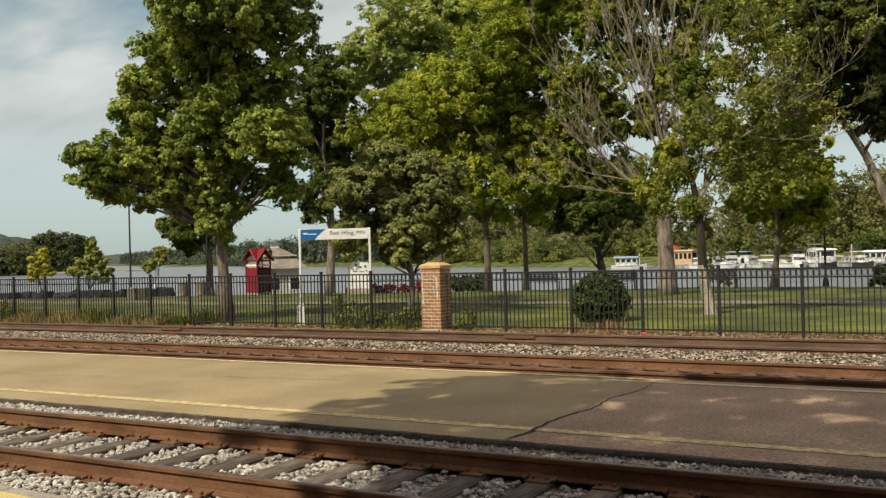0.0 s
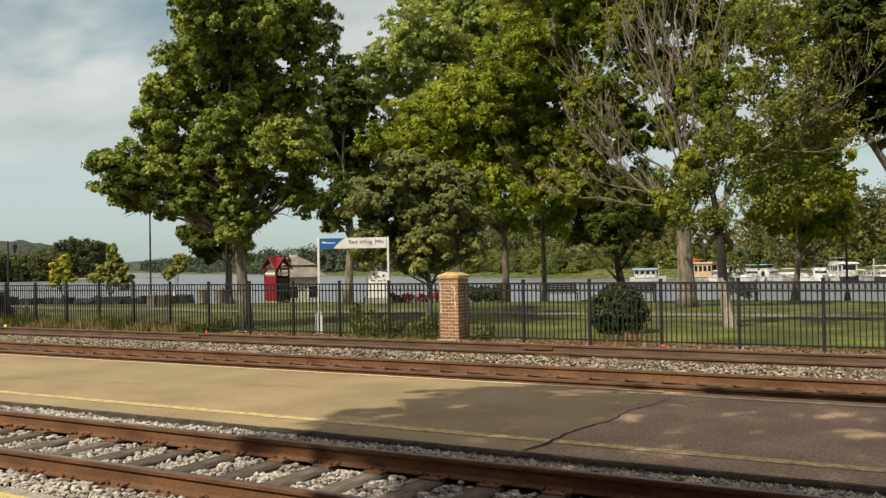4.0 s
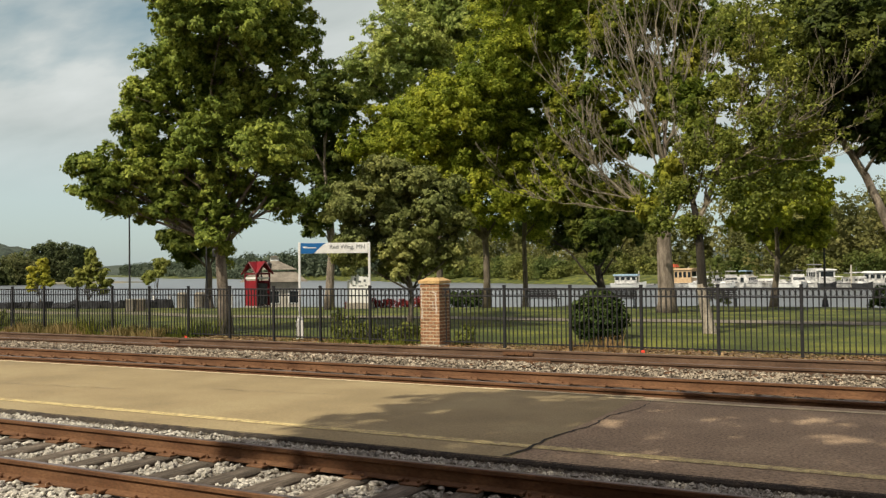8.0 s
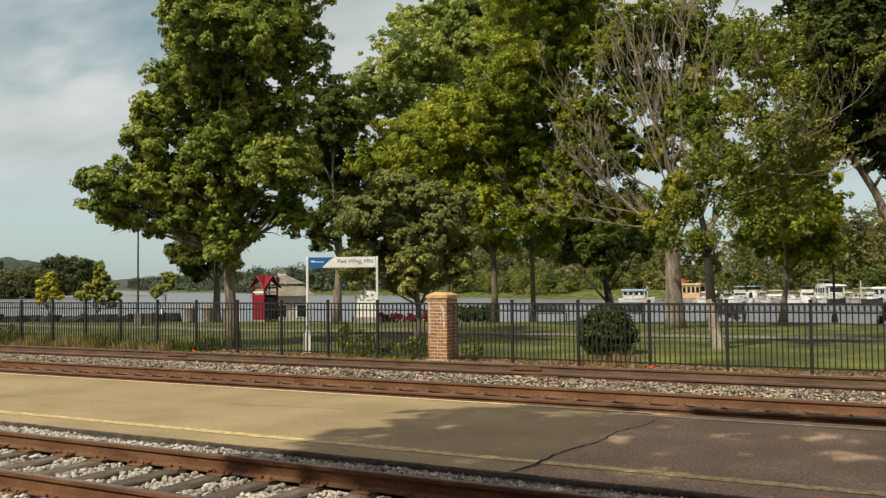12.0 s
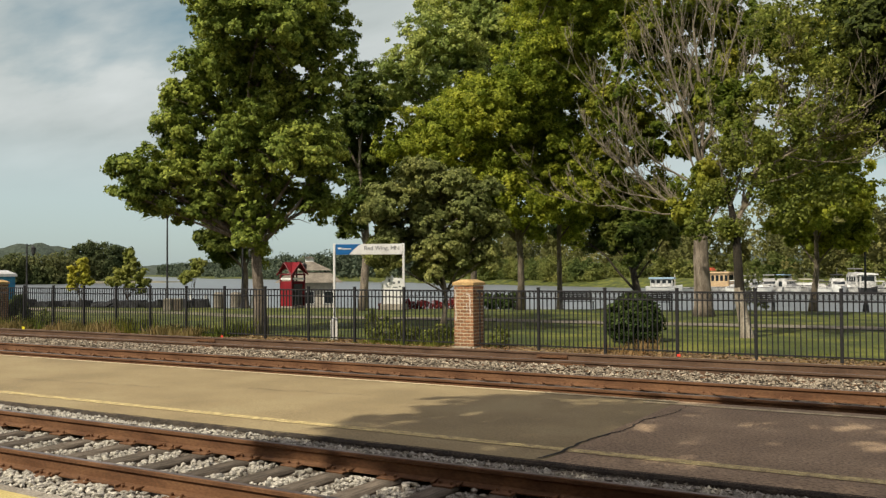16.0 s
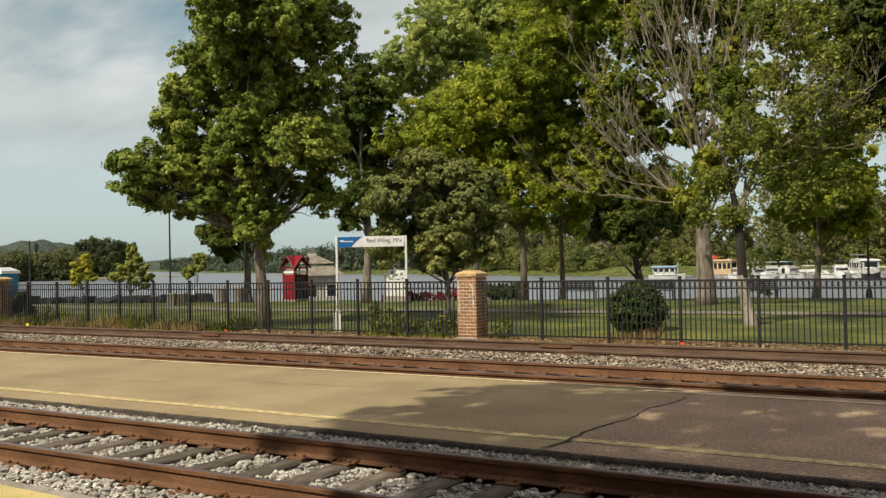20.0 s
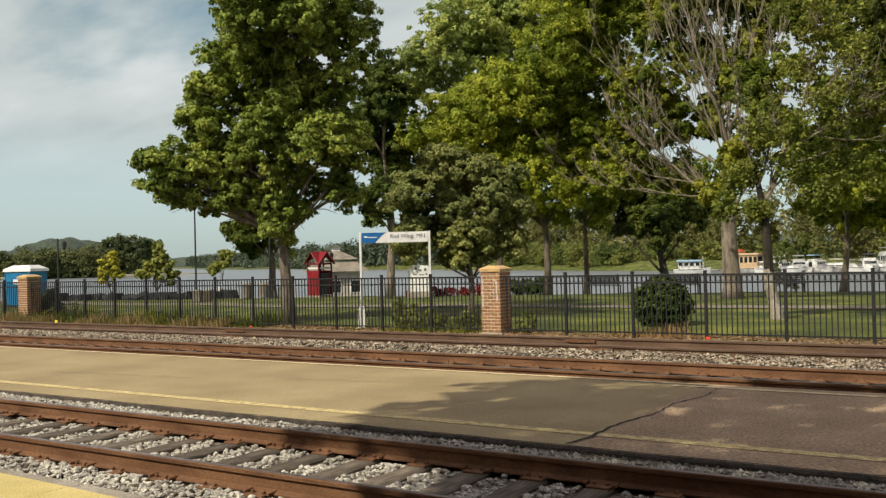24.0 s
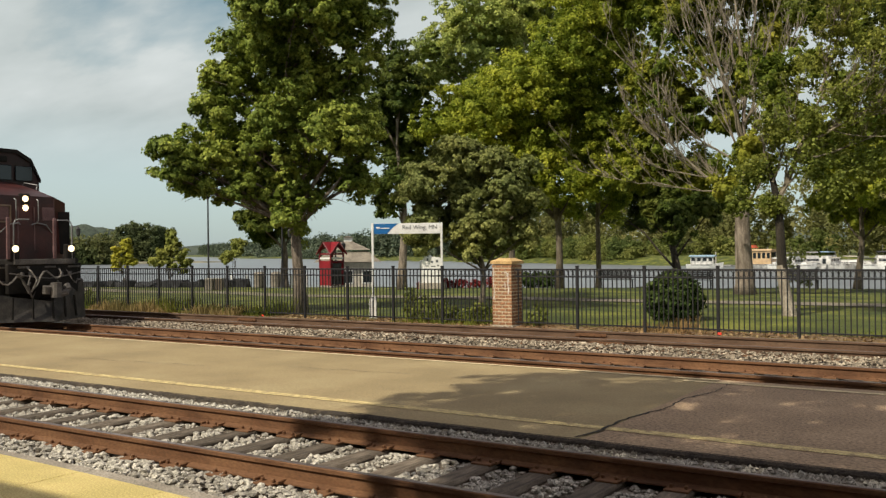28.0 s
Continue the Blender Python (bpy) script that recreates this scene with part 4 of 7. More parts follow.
MAPLE_E_LOW = [ (-22.6, 43.2, 5.4, 1.2), (-21.6, 42.6, 4.4, 0.9), (-24.6, 42.0, 6.4, 1.3), (-25.6, 41.0, 6.6, 1.1), (-19.6, 43.0, 4.8, 1.0), (-22.0, 42.0, 7.4, 1.4) ]
MAPLE_F = [ (-18.5, 43.3, 5.7, 1.85), (-18.4, 46.3, 7.1, 1.65), (-19.0, 44.0, 8.7, 2.26), (-19.3, 46.4, 4.1, 1.13), (-19.5, 45.2, 12.6, 2.44), (-17.0, 44.4, 10.4, 1.82), (-17.6, 46.8, 5.9, 1.34), (-17.1, 45.0, 15.0, 2.78) ]
MAPLE_G = [ (-19.9, 56.9, 3.7, 1.69), (-22.3, 58.6, 4.0, 1.43), (-18.7, 58.4, 4.3, 1.51), (-21.1, 60.3, 5.8, 1.88), (-22.6, 57.9, 5.9, 1.58), (-23.8, 56.1, 4.6, 1.36), (-19.3, 60.1, 6.7, 1.58), (-17.7, 59.2, 4.7, 1.13), (-21.7, 60.0, 7.4, 1.43) ]
COTTON_H = [(-14.3, 42.3, 12.5, 1.88), (-14.5, 41.0, 9.3, 1.85), (-13.5, 41.7, 7.7, 1.53), (-15.4, 41.1, 7.3, 1.38), (-12.6, 41.3, 13.5, 1.73), (-10.7, 43.1, 13.6, 1.89), (-16.0, 40.4, 5.0, 0.85), (-14.6, 40.9, 5.2, 1.04), (-13.1, 42.0, 5.4, 1.22), (-15.2, 40.5, 6.1, 0.85), (-10.7, 37.7, 4.1, 0.77), (-12.1, 42.2, 10.6, 1.7), (-9.7, 37.7, 5.6, 1.1), (-9.1, 43.5, 12.4, 1.72), (-9.3, 38.0, 8.8, 1.17), (-11.8, 42.0, 7.9, 1.38), (-8.3, 38.7, 6.5, 1.16), (-7.6, 42.5, 6.3, 1.1), (-7.7, 38.7, 9.1, 0.8), (-6.9, 43.1, 8.7, 0.99), (-5.4, 38.7, 6.5, 0.79), (-7.5, 43.9, 12.5, 1.88), (-4.7, 38.7, 7.8, 0.84), (-5.2, 43.4, 6.6, 0.84), (-5.5, 39.1, 9.8, 1.01), (-10.8, 41.9, 9.8, 1.3), (-8.6, 38.6, 7.7, 1.11), (-9.9, 42.3, 10.9, 1.12)]
ASH_N = [ (-5.1, 26.9, 8.6, 0.89), (-4.5, 28.4, 7.7, 0.97), (-3.8, 27.6, 8.7, 0.97), (-5.4, 28.5, 7.0, 0.66), (-3.7, 28.2, 6.4, 0.70), (-4.5, 27.4, 5.7, 0.69), (-6.8, 27.9, 4.1, 0.41), (-5.5, 27.7, 4.2, 0.62), (-4.7, 28.9, 4.3, 0.72), (-3.8, 28.3, 4.0, 0.62), (-6.3, 27.4, 5.1, 0.48), (-7.2, 27.9, 3.9, 0.52), (-4.9, 28.0, 3.4, 0.55), (-3.3, 27.5, 7.3, 0.70), (-3.3, 28.5, 5.5, 0.61), (-5.4, 27.7, 5.4, 0.55), (-7.5, 27.8, 3.1, 0.38), (-6.5, 27.7, 3.0, 0.34) ]
MAPLE_J = [ (-6.7, 46.0, 5.2, 1.76), (-8.6, 48.2, 5.8, 1.32), (-5.6, 47.3, 5.1, 1.47), (-7.1, 49.3, 3.5, 1.47), (-7.7, 47.8, 7.1, 1.47), (-5.8, 46.9, 6.6, 1.33), (-8.4, 48.4, 3.8, 1.17), (-5.4, 47.8, 3.5, 1.03) ]
MAPLE_K_HIGH = [ (-3.3, 30.3, 8.9, 0.95), (-3.6, 30.3, 10.0, 0.95), (-2.8, 30.4, 7.4, 0.80), (-2.3, 30.4, 8.2, 0.90), (-3.1, 30.3, 11.0, 1.0), (-1.6, 30.5, 6.5, 0.70) ]
MAPLE_K = [ (-2.2, 28.1, 8.3, 1.49), (-1.4, 30.4, 7.3, 1.47), (-3.1, 29.3, 7.8, 0.83), (-0.7, 31.7, 9.2, 2.05), (-2.1, 29.9, 6.0, 0.88), (-2.9, 29.3, 6.4, 0.55), (-0.6, 30.8, 6.3, 1.65), (-2.4, 29.4, 9.4, 1.31), (0.4, 32.2, 7.8, 2.03), (-1.4, 30.3, 10.7, 2.08), (-1.4, 29.6, 5.2, 0.51), (-3.3, 30.3, 7.3, 0.70), (-3.0, 29.7, 5.7, 0.55) ]
tree("maple_tree", "tall leafy green maple with an ivy-clad trunk behind the fence", (-21.1, 23.3), 0.215, MAPLE_A + MAPLE_A_LOW + MAPLE_A_BOUGH, M_LEAF_A, M_BARK_TAN, 21, 0.125, 50, 23, fork=3.2, clump_r=0.32, ivy=40, core=16, tri=True)
tree("dark_maple_tree", "dark shaded maple near the river bank", (-38.3, 41.0), 0.30, MAPLE_B, M_LEAF_B, M_BARK, 22, 0.22, 16, 24, clump_r=0.5, tri=True)
tree("poplar_tree", "narrow dark green tree beyond the station sign", (-28.5, 39.6), 0.26, POPLAR_C, M_LEAF_B, M_BARK_TAN, 23, 0.17, 34, 22, fork=3.2, clump_r=0.45, tri=True)
tree("linden_tree", "small dense olive-green linden beside the brick pillar", (-15.3, 25.6), 0.10, LINDEN_D, M_LEAF_C, M_BARK, 24, 0.11, 150, 22, fork=1.5, clump_r=0.26, tri=True)
tree("broad_maple_tree", "broad green maple with gold tints on the lawn", (-21.2, 43.4), 0.20, MAPLE_E + MAPLE_E_LOW, M_LEAF_E, M_BARK, 25, 0.15, 22, 24, fork=4.0, clump_r=0.5, tri=True)
tree("silver_maple_tree", "tall airy silver-green maple behind the lawn trees", (-27.5, 50.0), 0.26, SILVER_S, M_LEAF_SILVER, M_BARK, 35, 0.17, 17, 24, fork=5.0, clump_r=0.5, tri=True)
tree("slim_maple_tree", "slim dark-trunked maple on the lawn", (-19.8, 45.2), 0.15, MAPLE_F, M_LEAF_E, M_BARK, 26, 0.155, 18, 30, fork=3.5, clump_r=0.5, tri=True)
tree("leaning_maple_tree", "low dark maple with a leaning forked trunk", (-19.2, 59.0), 0.46, MAPLE_G, M_LEAF_B, M_BARK_DARK, 27, 0.26, 14, 24, fork=2.4, clump_r=0.6, lean=(-0.8, 0), tri=True)
COTTONWOOD = tree("cottonwood_tree", "huge pale-trunked cottonwood on the lawn", (-10.9, 40.5), 0.41, COTTON_H, M_LEAF_F, M_BARK_TAN, 28, 0.18, 22, 22, clump_r=0.42, fork=3.4, trunk_top=4.4, limbs=False, taper=0.30, line=[(0.15, 0, 0), (0.1, 0, 1.5), (0.05, 0, 2.8), (0.05, 0, 3.9)], tri=True)
part("leader", Build().tube([(0.05, 0, 3.8), (0.12, 0, 5.0), (0.15, 0, 7.0), (0.2, 0, 9.2)], [0.26, 0.14, 0.10, 0.05], 10), M_BARK_TAN, COTTONWOOD, smooth=True)
# this crown's leaf colour is darkened in place of shade
tree("corner_maple_tree", "leafy maple with a leaning limb, its leaves darkened for shade", (-0.3, 30.0), 0.18, MAPLE_K + MAPLE_K_HIGH, M_LEAF_K_SHADED, M_BARK_TAN, 29, 0.155, 36, 19, fork=4.0, clump_r=0.38, core=40, tri=True, line=[(0, 0, 0), (-0.45, 0, 1.6), (-1.05, 0, 3.3), (-1.6, -0.1, 4.7), (-2.2, -0.1, 5.8), (-2.6, -0.1, 6.3), (-2.9, 0, 7.4)])
tree("young_maple_tree", "green gold maple standing near the marina", (-7.3, 48.0), 0.18, MAPLE_J, M_LEAF_E, M_BARK, 30, 0.20, 22, 24, fork=2.6, clump_r=0.45, tri=True)


def bare_boughs(t, rows, seed, min_r, fan=0.55):
    """Bare boughs with side twigs under the thing t. rows: start x, z, end x, z, thickness, depth of the end."""
    rng = random.Random(seed)
    tips = []
    for x0, z0, x1, z1, r0, y1 in rows:
        b = Build()

        def grow(pts, r, level):
            n = len(pts) - 1
            rad = [max(min_r, r * (1 - 0.75 * i / n)) for i in range(n + 1)]
            b.tube(pts, rad, (7, 5, 4)[level], level == 0)
            if level == 2:
                tips.append(pts[-1])
                return
            length = (pts[-1] - pts[0]).length
            for k in range((10, 6)[level]):
                i = rng.randint(1 if level else 1, n)
                d = (pts[i] - pts[i - 1]).normalized()
                a = Vector((rng.uniform(-1, 1), rng.uniform(-1, 1), rng.uniform(-0.15, 0.8)))
                d = (d + a * fan * 1.4).normalized()
                ln = length * rng.uniform(0.22, 0.5)
                q = [pts[i]]
                for _ in range(4):
                    d = (d + Vector((rng.uniform(-0.2, 0.2), rng.uniform(-0.2, 0.2), rng.uniform(-0.02, 0.24)))).normalized()
                    q.append(q[-1] + d * ln / 4)
                grow(q, rad[i] * 0.5, level + 1)

        s, e = Vector((x0, 0, z0)), Vector((x1, y1, z1))
        bend = Vector((rng.uniform(-0.1, 0.1), rng.uniform(-0.2, 0.2), -0.04)) * (e - s).length
        pts = []
        for i in range(7):
            u = i / 6
            j = Vector((rng.uniform(-1, 1), rng.uniform(-1, 1), rng.uniform(-1, 1))) * 0.02 * (e - s).length
            pts.append(s.lerp(e, u) + bend * 4 * u * (1 - u) * 0.6 + (j if 0 < i else Vector()))
        grow(pts, r0, 0)
        part("bough", b, M_BARK_GREY, t)
    return np.array([q[:] for q in tips])


def thin_tree(base, seed):
    """An ash with many bare boughs on its sunny side and sparse fine leaves."""
    bx, by = base
    t = thing("thin_ash_tree", (bx, by, land(bx, by) - 0.05), "sparse ash with many bare grey branches and a pale trunk base", "tree", "park trees")
    # dark trunk colour paints crown shade; the pale sleeve is its sunlit foot
    trunk = Build().tube([(0.1, 0, 0), (0.02, 0, 0.5), (-0.1, 0, 1.2), (-0.14, 0, 2.2), (-0.20, 0.05, 3.2), (-0.34, 0.1, 3.9), (-0.50, 0.1, 4.8)], [0.21, 0.16, 0.145, 0.13, 0.12, 0.09, 0.05], 12)
    part("trunk", trunk, M_BARK_SHADED, t, smooth=True)
    sleeve = Build().tube([(0.1, 0, 0.0), (0.02, 0, 0.5), (-0.09, 0, 1.15), (-0.13, 0, 1.55)], [0.222, 0.172, 0.156, 0.146], 12, False)
    part("pale_bark", sleeve, M_BARK_PALE, t, "pale lower bark, lightened as the sunlit foot", smooth=True)
    rows = ((-0.2, 3.4, 1.1, 6.7, 0.085, 0.3), (1.0, 6.5, 1.4, 9.0, 0.04, 0.4), (0.2, 4.9, 2.0, 5.9, 0.05, -0.3), (1.9, 5.8, 3.3, 5.9, 0.03, -0.4), (0.1, 4.5, 2.5, 5.2, 0.04, 0.4), (0.8, 6.0, 2.9, 7.0, 0.035, -0.5), (1.0, 6.6, 2.0, 9.2, 0.035, 0.2), (-0.4, 4.1, -0.9, 6.6, 0.035, 0.3), (-0.35, 4.0, 0.2, 6.6, 0.04, 0.8), (1.9, 5.8, 4.5, 7.2, 0.03, -0.6), (1.9, 5.8, 4.3, 6.1, 0.03, 0.5), (1.0, 6.3, 3.6, 8.3, 0.035, 0.3), (0.3, 4.9, 3.7, 6.7, 0.035, -0.6), (0.6, 5.6, 3.0, 5.0, 0.025, -0.5))
    cs = bare_boughs(t, rows, seed, 0.006)
    rng = np.random.RandomState(seed)
    cs = cs[rng.uniform(size=len(cs)) < 0.35]
    extra = np.array(ASH_N)
    d = rng.normal(size=(len(extra) * 46, 3))
    d /= np.linalg.norm(d, axis=1)[:, None]
    e = np.repeat(extra, 46, axis=0)
    more = e[:, :3] - np.array([bx, by, land(bx, by) - 0.05]) + d * (e[:, 3] * rng.uniform(0.3, 1.1, len(e)))[:, None]
    cs = np.concatenate([cs, more])
    part("foliage", big_mesh("foliage", leaf_cloud(rng, cs, rng.uniform(0.12, 0.28, len(cs)), 18, 0.10), 4, M_LEAF_ASH), None, t)


thin_tree((-6.2, 27.8), 8)
bare_boughs(COTTONWOOD, ((0.1, 3.9, -3.2, 7.0, 0.12, -0.6), (-3.1, 6.9, -5.3, 11.9, 0.07, -1.0), (-3.2, 7.0, -3.6, 10.7, 0.06, -0.8), (0.15, 6.6, -1.9, 13.9, 0.085, -0.8), (0.2, 8.6, -1.0, 14.3, 0.075, -1.0), (0.2, 9.0, 0.2, 14.9, 0.08, -0.5), (0.2, 8.2, 1.3, 13.9, 0.07, -0.8), (0.16, 7.4, 2.1, 13.0, 0.07, -0.6), (0.1, 5.6, -2.9, 8.3, 0.06, -1.2),
                         (0.05, 4.8, -4.3, 6.2, 0.045, -1.2), (-0.5, 4.6, -6.2, 5.6, 0.035, -1.5), (0.2, 4.0, 1.4, 5.7, 0.07, -0.6), (0.2, 7.6, 2.7, 11.2, 0.06, -0.9), (0.1, 5.0, -1.8, 11.0, 0.06, -1.4), (0.15, 6.0, 1.9, 9.5, 0.055, -1.2), (-3.2, 7.0, -4.9, 8.8, 0.05, -1.2), (-2.0, 5.6, -3.6, 7.4, 0.04, -1.4), (0.15, 6.4, -0.9, 11.6, 0.06, -1.6)), 5, 0.011)


def platform_tree(base, seed, shadow, openings=(), step=0.30):
    """An unseen tree behind the station platform, added for its shade. shadow(x, y): how deep inside the crown's shadow
    a spot of the ground lies, in metres.
    The crown is leafy wherever the sun's way to such a spot passes it, thinning towards its rim, with a few openings."""
    rng = np.random.RandomState(seed)
    bx, by = base
    bz = 0.05
    t = thing("shade_tree", (bx, by, bz), "unseen leafy tree added behind the platform for its shade", "tree", "trees behind the platform")
    part("trunk", Build().tube([(0, 0, 0), (0.02, 0, 0.4), (0.08, -0.04, 2.5), (0.1, -0.1, 5.0), (0.05, -0.3, 7.6), (0.2, -0.5, 10.0)], [0.42, 0.32, 0.28, 0.24, 0.18, 0.08], 12), M_BARK, t, smooth=True)
    way = np.array([math.sin(az) * math.cos(el), math.cos(az) * math.cos(el), math.sin(el)])
    cs, rs = [], []
    for gx in np.arange(bx - 6.5, bx + 7.5, step):
        for gy in np.arange(2.0, 13.6, step):
            for _ in range(2):
                x, y = gx + rng.uniform(-0.2, 0.2), gy + rng.uniform(-0.2, 0.2)
                d = shadow(x, y) + 0.45 * noise.noise((x * 0.9, y * 0.9, seed)) + 0.55 * noise.noise((x * 2.1, y * 2.1, seed + 5)) + 0.35 * noise.noise((x * 5, y * 5, seed + 9))
                if d < 0 or rng.uniform() > 0.25 + 1.1 * d or any(math.hypot(x - ox, (y - oy) * 1.3) < r * 1.25 for ox, oy, r in openings) or noise.noise((x * 1.5, y * 1.9, seed + 3)) > 0.40:
                    continue
                h = rng.uniform(9.6, 12.4) - bz
                p = np.array([x, y, 0.0]) + way * (h / way[2])
                cs.append(p - np.array([bx, by, 0]))
                rs.append(0.16 if d < 0.45 else 0.34)
    cs, rs = np.array(cs), np.array(rs)
    for k in range(16):
        e = Vector(cs[rng.randint(len(cs))])
        s = Vector((0.1, -0.2, rng.uniform(5.0, 8.0)))
        mid = s.lerp(e, 0.5) + Vector((0, 0, 0.5))
        part("limb", Build().tube([s, mid, e], [0.11, 0.07, 0.02], 7), M_BARK, t, smooth=True)
    part("crown", big_mesh("crown", leaf_cloud(rng, cs, rs, 17, 0.20 * step / 0.30, 0.8), 4, M_LEAF_SHADE), None, t)


def tree_pit(x, y):
    """A square of bare earth with a low stone rim round a platform tree."""
    p = thing("tree_pit", (x, y, 0.10), "square earth tree pit with a low stone rim in the platform", "tree pit", "platform tree pits")
    part("earth", Build().box((0, 0, 0.012), (1.3, 1.3, 0.03), 0.008), M_DIRT, p)
    for k in range(4):
        part("rim", Build().box((0, 0.71, 0.03), (1.5, 0.10, 0.07), 0.012).mesh("rim", M_CONCRETE) if k % 2 == 0 else Build().box((0, 0.71, 0.03), (1.3, 0.10, 0.07), 0.012).mesh("rim", M_CONCRETE), None, p).rotation_euler = (0, 0, k * math.pi / 2)


tree_pit(-2.4, -0.9)
tree_pit(10.0, -1.2)
near_rim = lambda x, y: min(x + 6.30 + 0.25 * max(0.0, y - 10.3) - 1.9 * min(1.0, max(0.0, (7.0 - y) / 0.3)), float(np.interp(x, (-6.6, -5.6, -4.6, -3.2, 0, 6), (10.6, 11.8, 12.2, 12.7, 13.3, 13.5))) - y)
platform_tree((-2.4, -0.9), 17, lambda x, y: min(near_rim(x, y), 4.6 - x), ((-3.32, 9.77, 0.26), (-1.26, 10.75, 0.34), (-2.24, 10.55, 0.22), (-0.85, 9.70, 0.36), (-2.45, 8.05, 0.30), (-1.0, 8.66, 0.22), (-4.7, 11.35, 0.30), (-4.1, 11.5, 0.26), (-3.2, 11.9, 0.28), (0.6, 11.2, 0.4)))
# second tree, out of view: added to block sky light from the right
platform_tree((10.0, -1.2), 18, lambda x, y: min(x - 4.4, 16.5 - x, 12.9 - y), step=0.6)


def small_tree(name, label, base, sprays, mat, seed, leaf):
    """A young tree whose sprays lie along the line of the river bank."""
    lobes = [(base[0] + 0.47 * u, base[1] + 0.63 * u, z, r * 0.8) for u, z, r in sprays]
    tree(name, label, base, 0.05, lobes, mat, M_BARK, seed, leaf, 40, 22, fork=0.9, clump_r=0.22, group="small bank trees", twigs=0.4, core=8)


# ---- far woods and hills ----
def woods(name, label, spots, mat, seed, leaf, per):
    """A belt of distant trees: crowns of many clumps over short trunks. spots: x, y, height, width."""
    rng = np.random.RandomState(seed)
    cs, rs, inside, girth = [], [], [], []
    for x, y, h, w in spots:
        g = land(x, y)
        n = 26
        u = rng.uniform(0, 1, n)
        a = rng.uniform(0, 6.28, n)
        rr = w * 0.5 * np.sqrt(rng.uniform(0, 1, n)) * np.sin(np.pi * np.clip(0.32 + 0.60 * u, 0, 1)) ** 0.7
        cs.append(np.stack([x + rr * np.cos(a), y + rr * np.sin(a), g + h * (0.02 + 0.94 * u)], 1))
        rs.append(w * 0.17 * rng.uniform(0.6, 1.2, n))
        # the crown's dense inside: larger sprays round its axis
        u = rng.uniform(0, 1, 22)
        a = rng.uniform(0, 6.28, 22)
        rr = w * 0.27 * np.sqrt(rng.uniform(0, 1, 22))
        inside.append(np.stack([x + rr * np.cos(a), y + rr * np.sin(a), g + h * (0.02 + 0.76 * u)], 1))
        girth.append(np.full(22, w * 0.12))
    q = leaf_cloud(rng, np.concatenate(cs), np.concatenate(rs), int(per * 1.6), leaf * 0.85, 0.4, 0.8, tri=True)
    q = np.concatenate([q, leaf_cloud(rng, np.concatenate(inside), np.concatenate(girth), 7, leaf * 1.6, 0.2, 0.8, tri=True)])
    return tagged(new(name, big_mesh(name, q, 3, mat)), label, "woodland", kind="stuff")


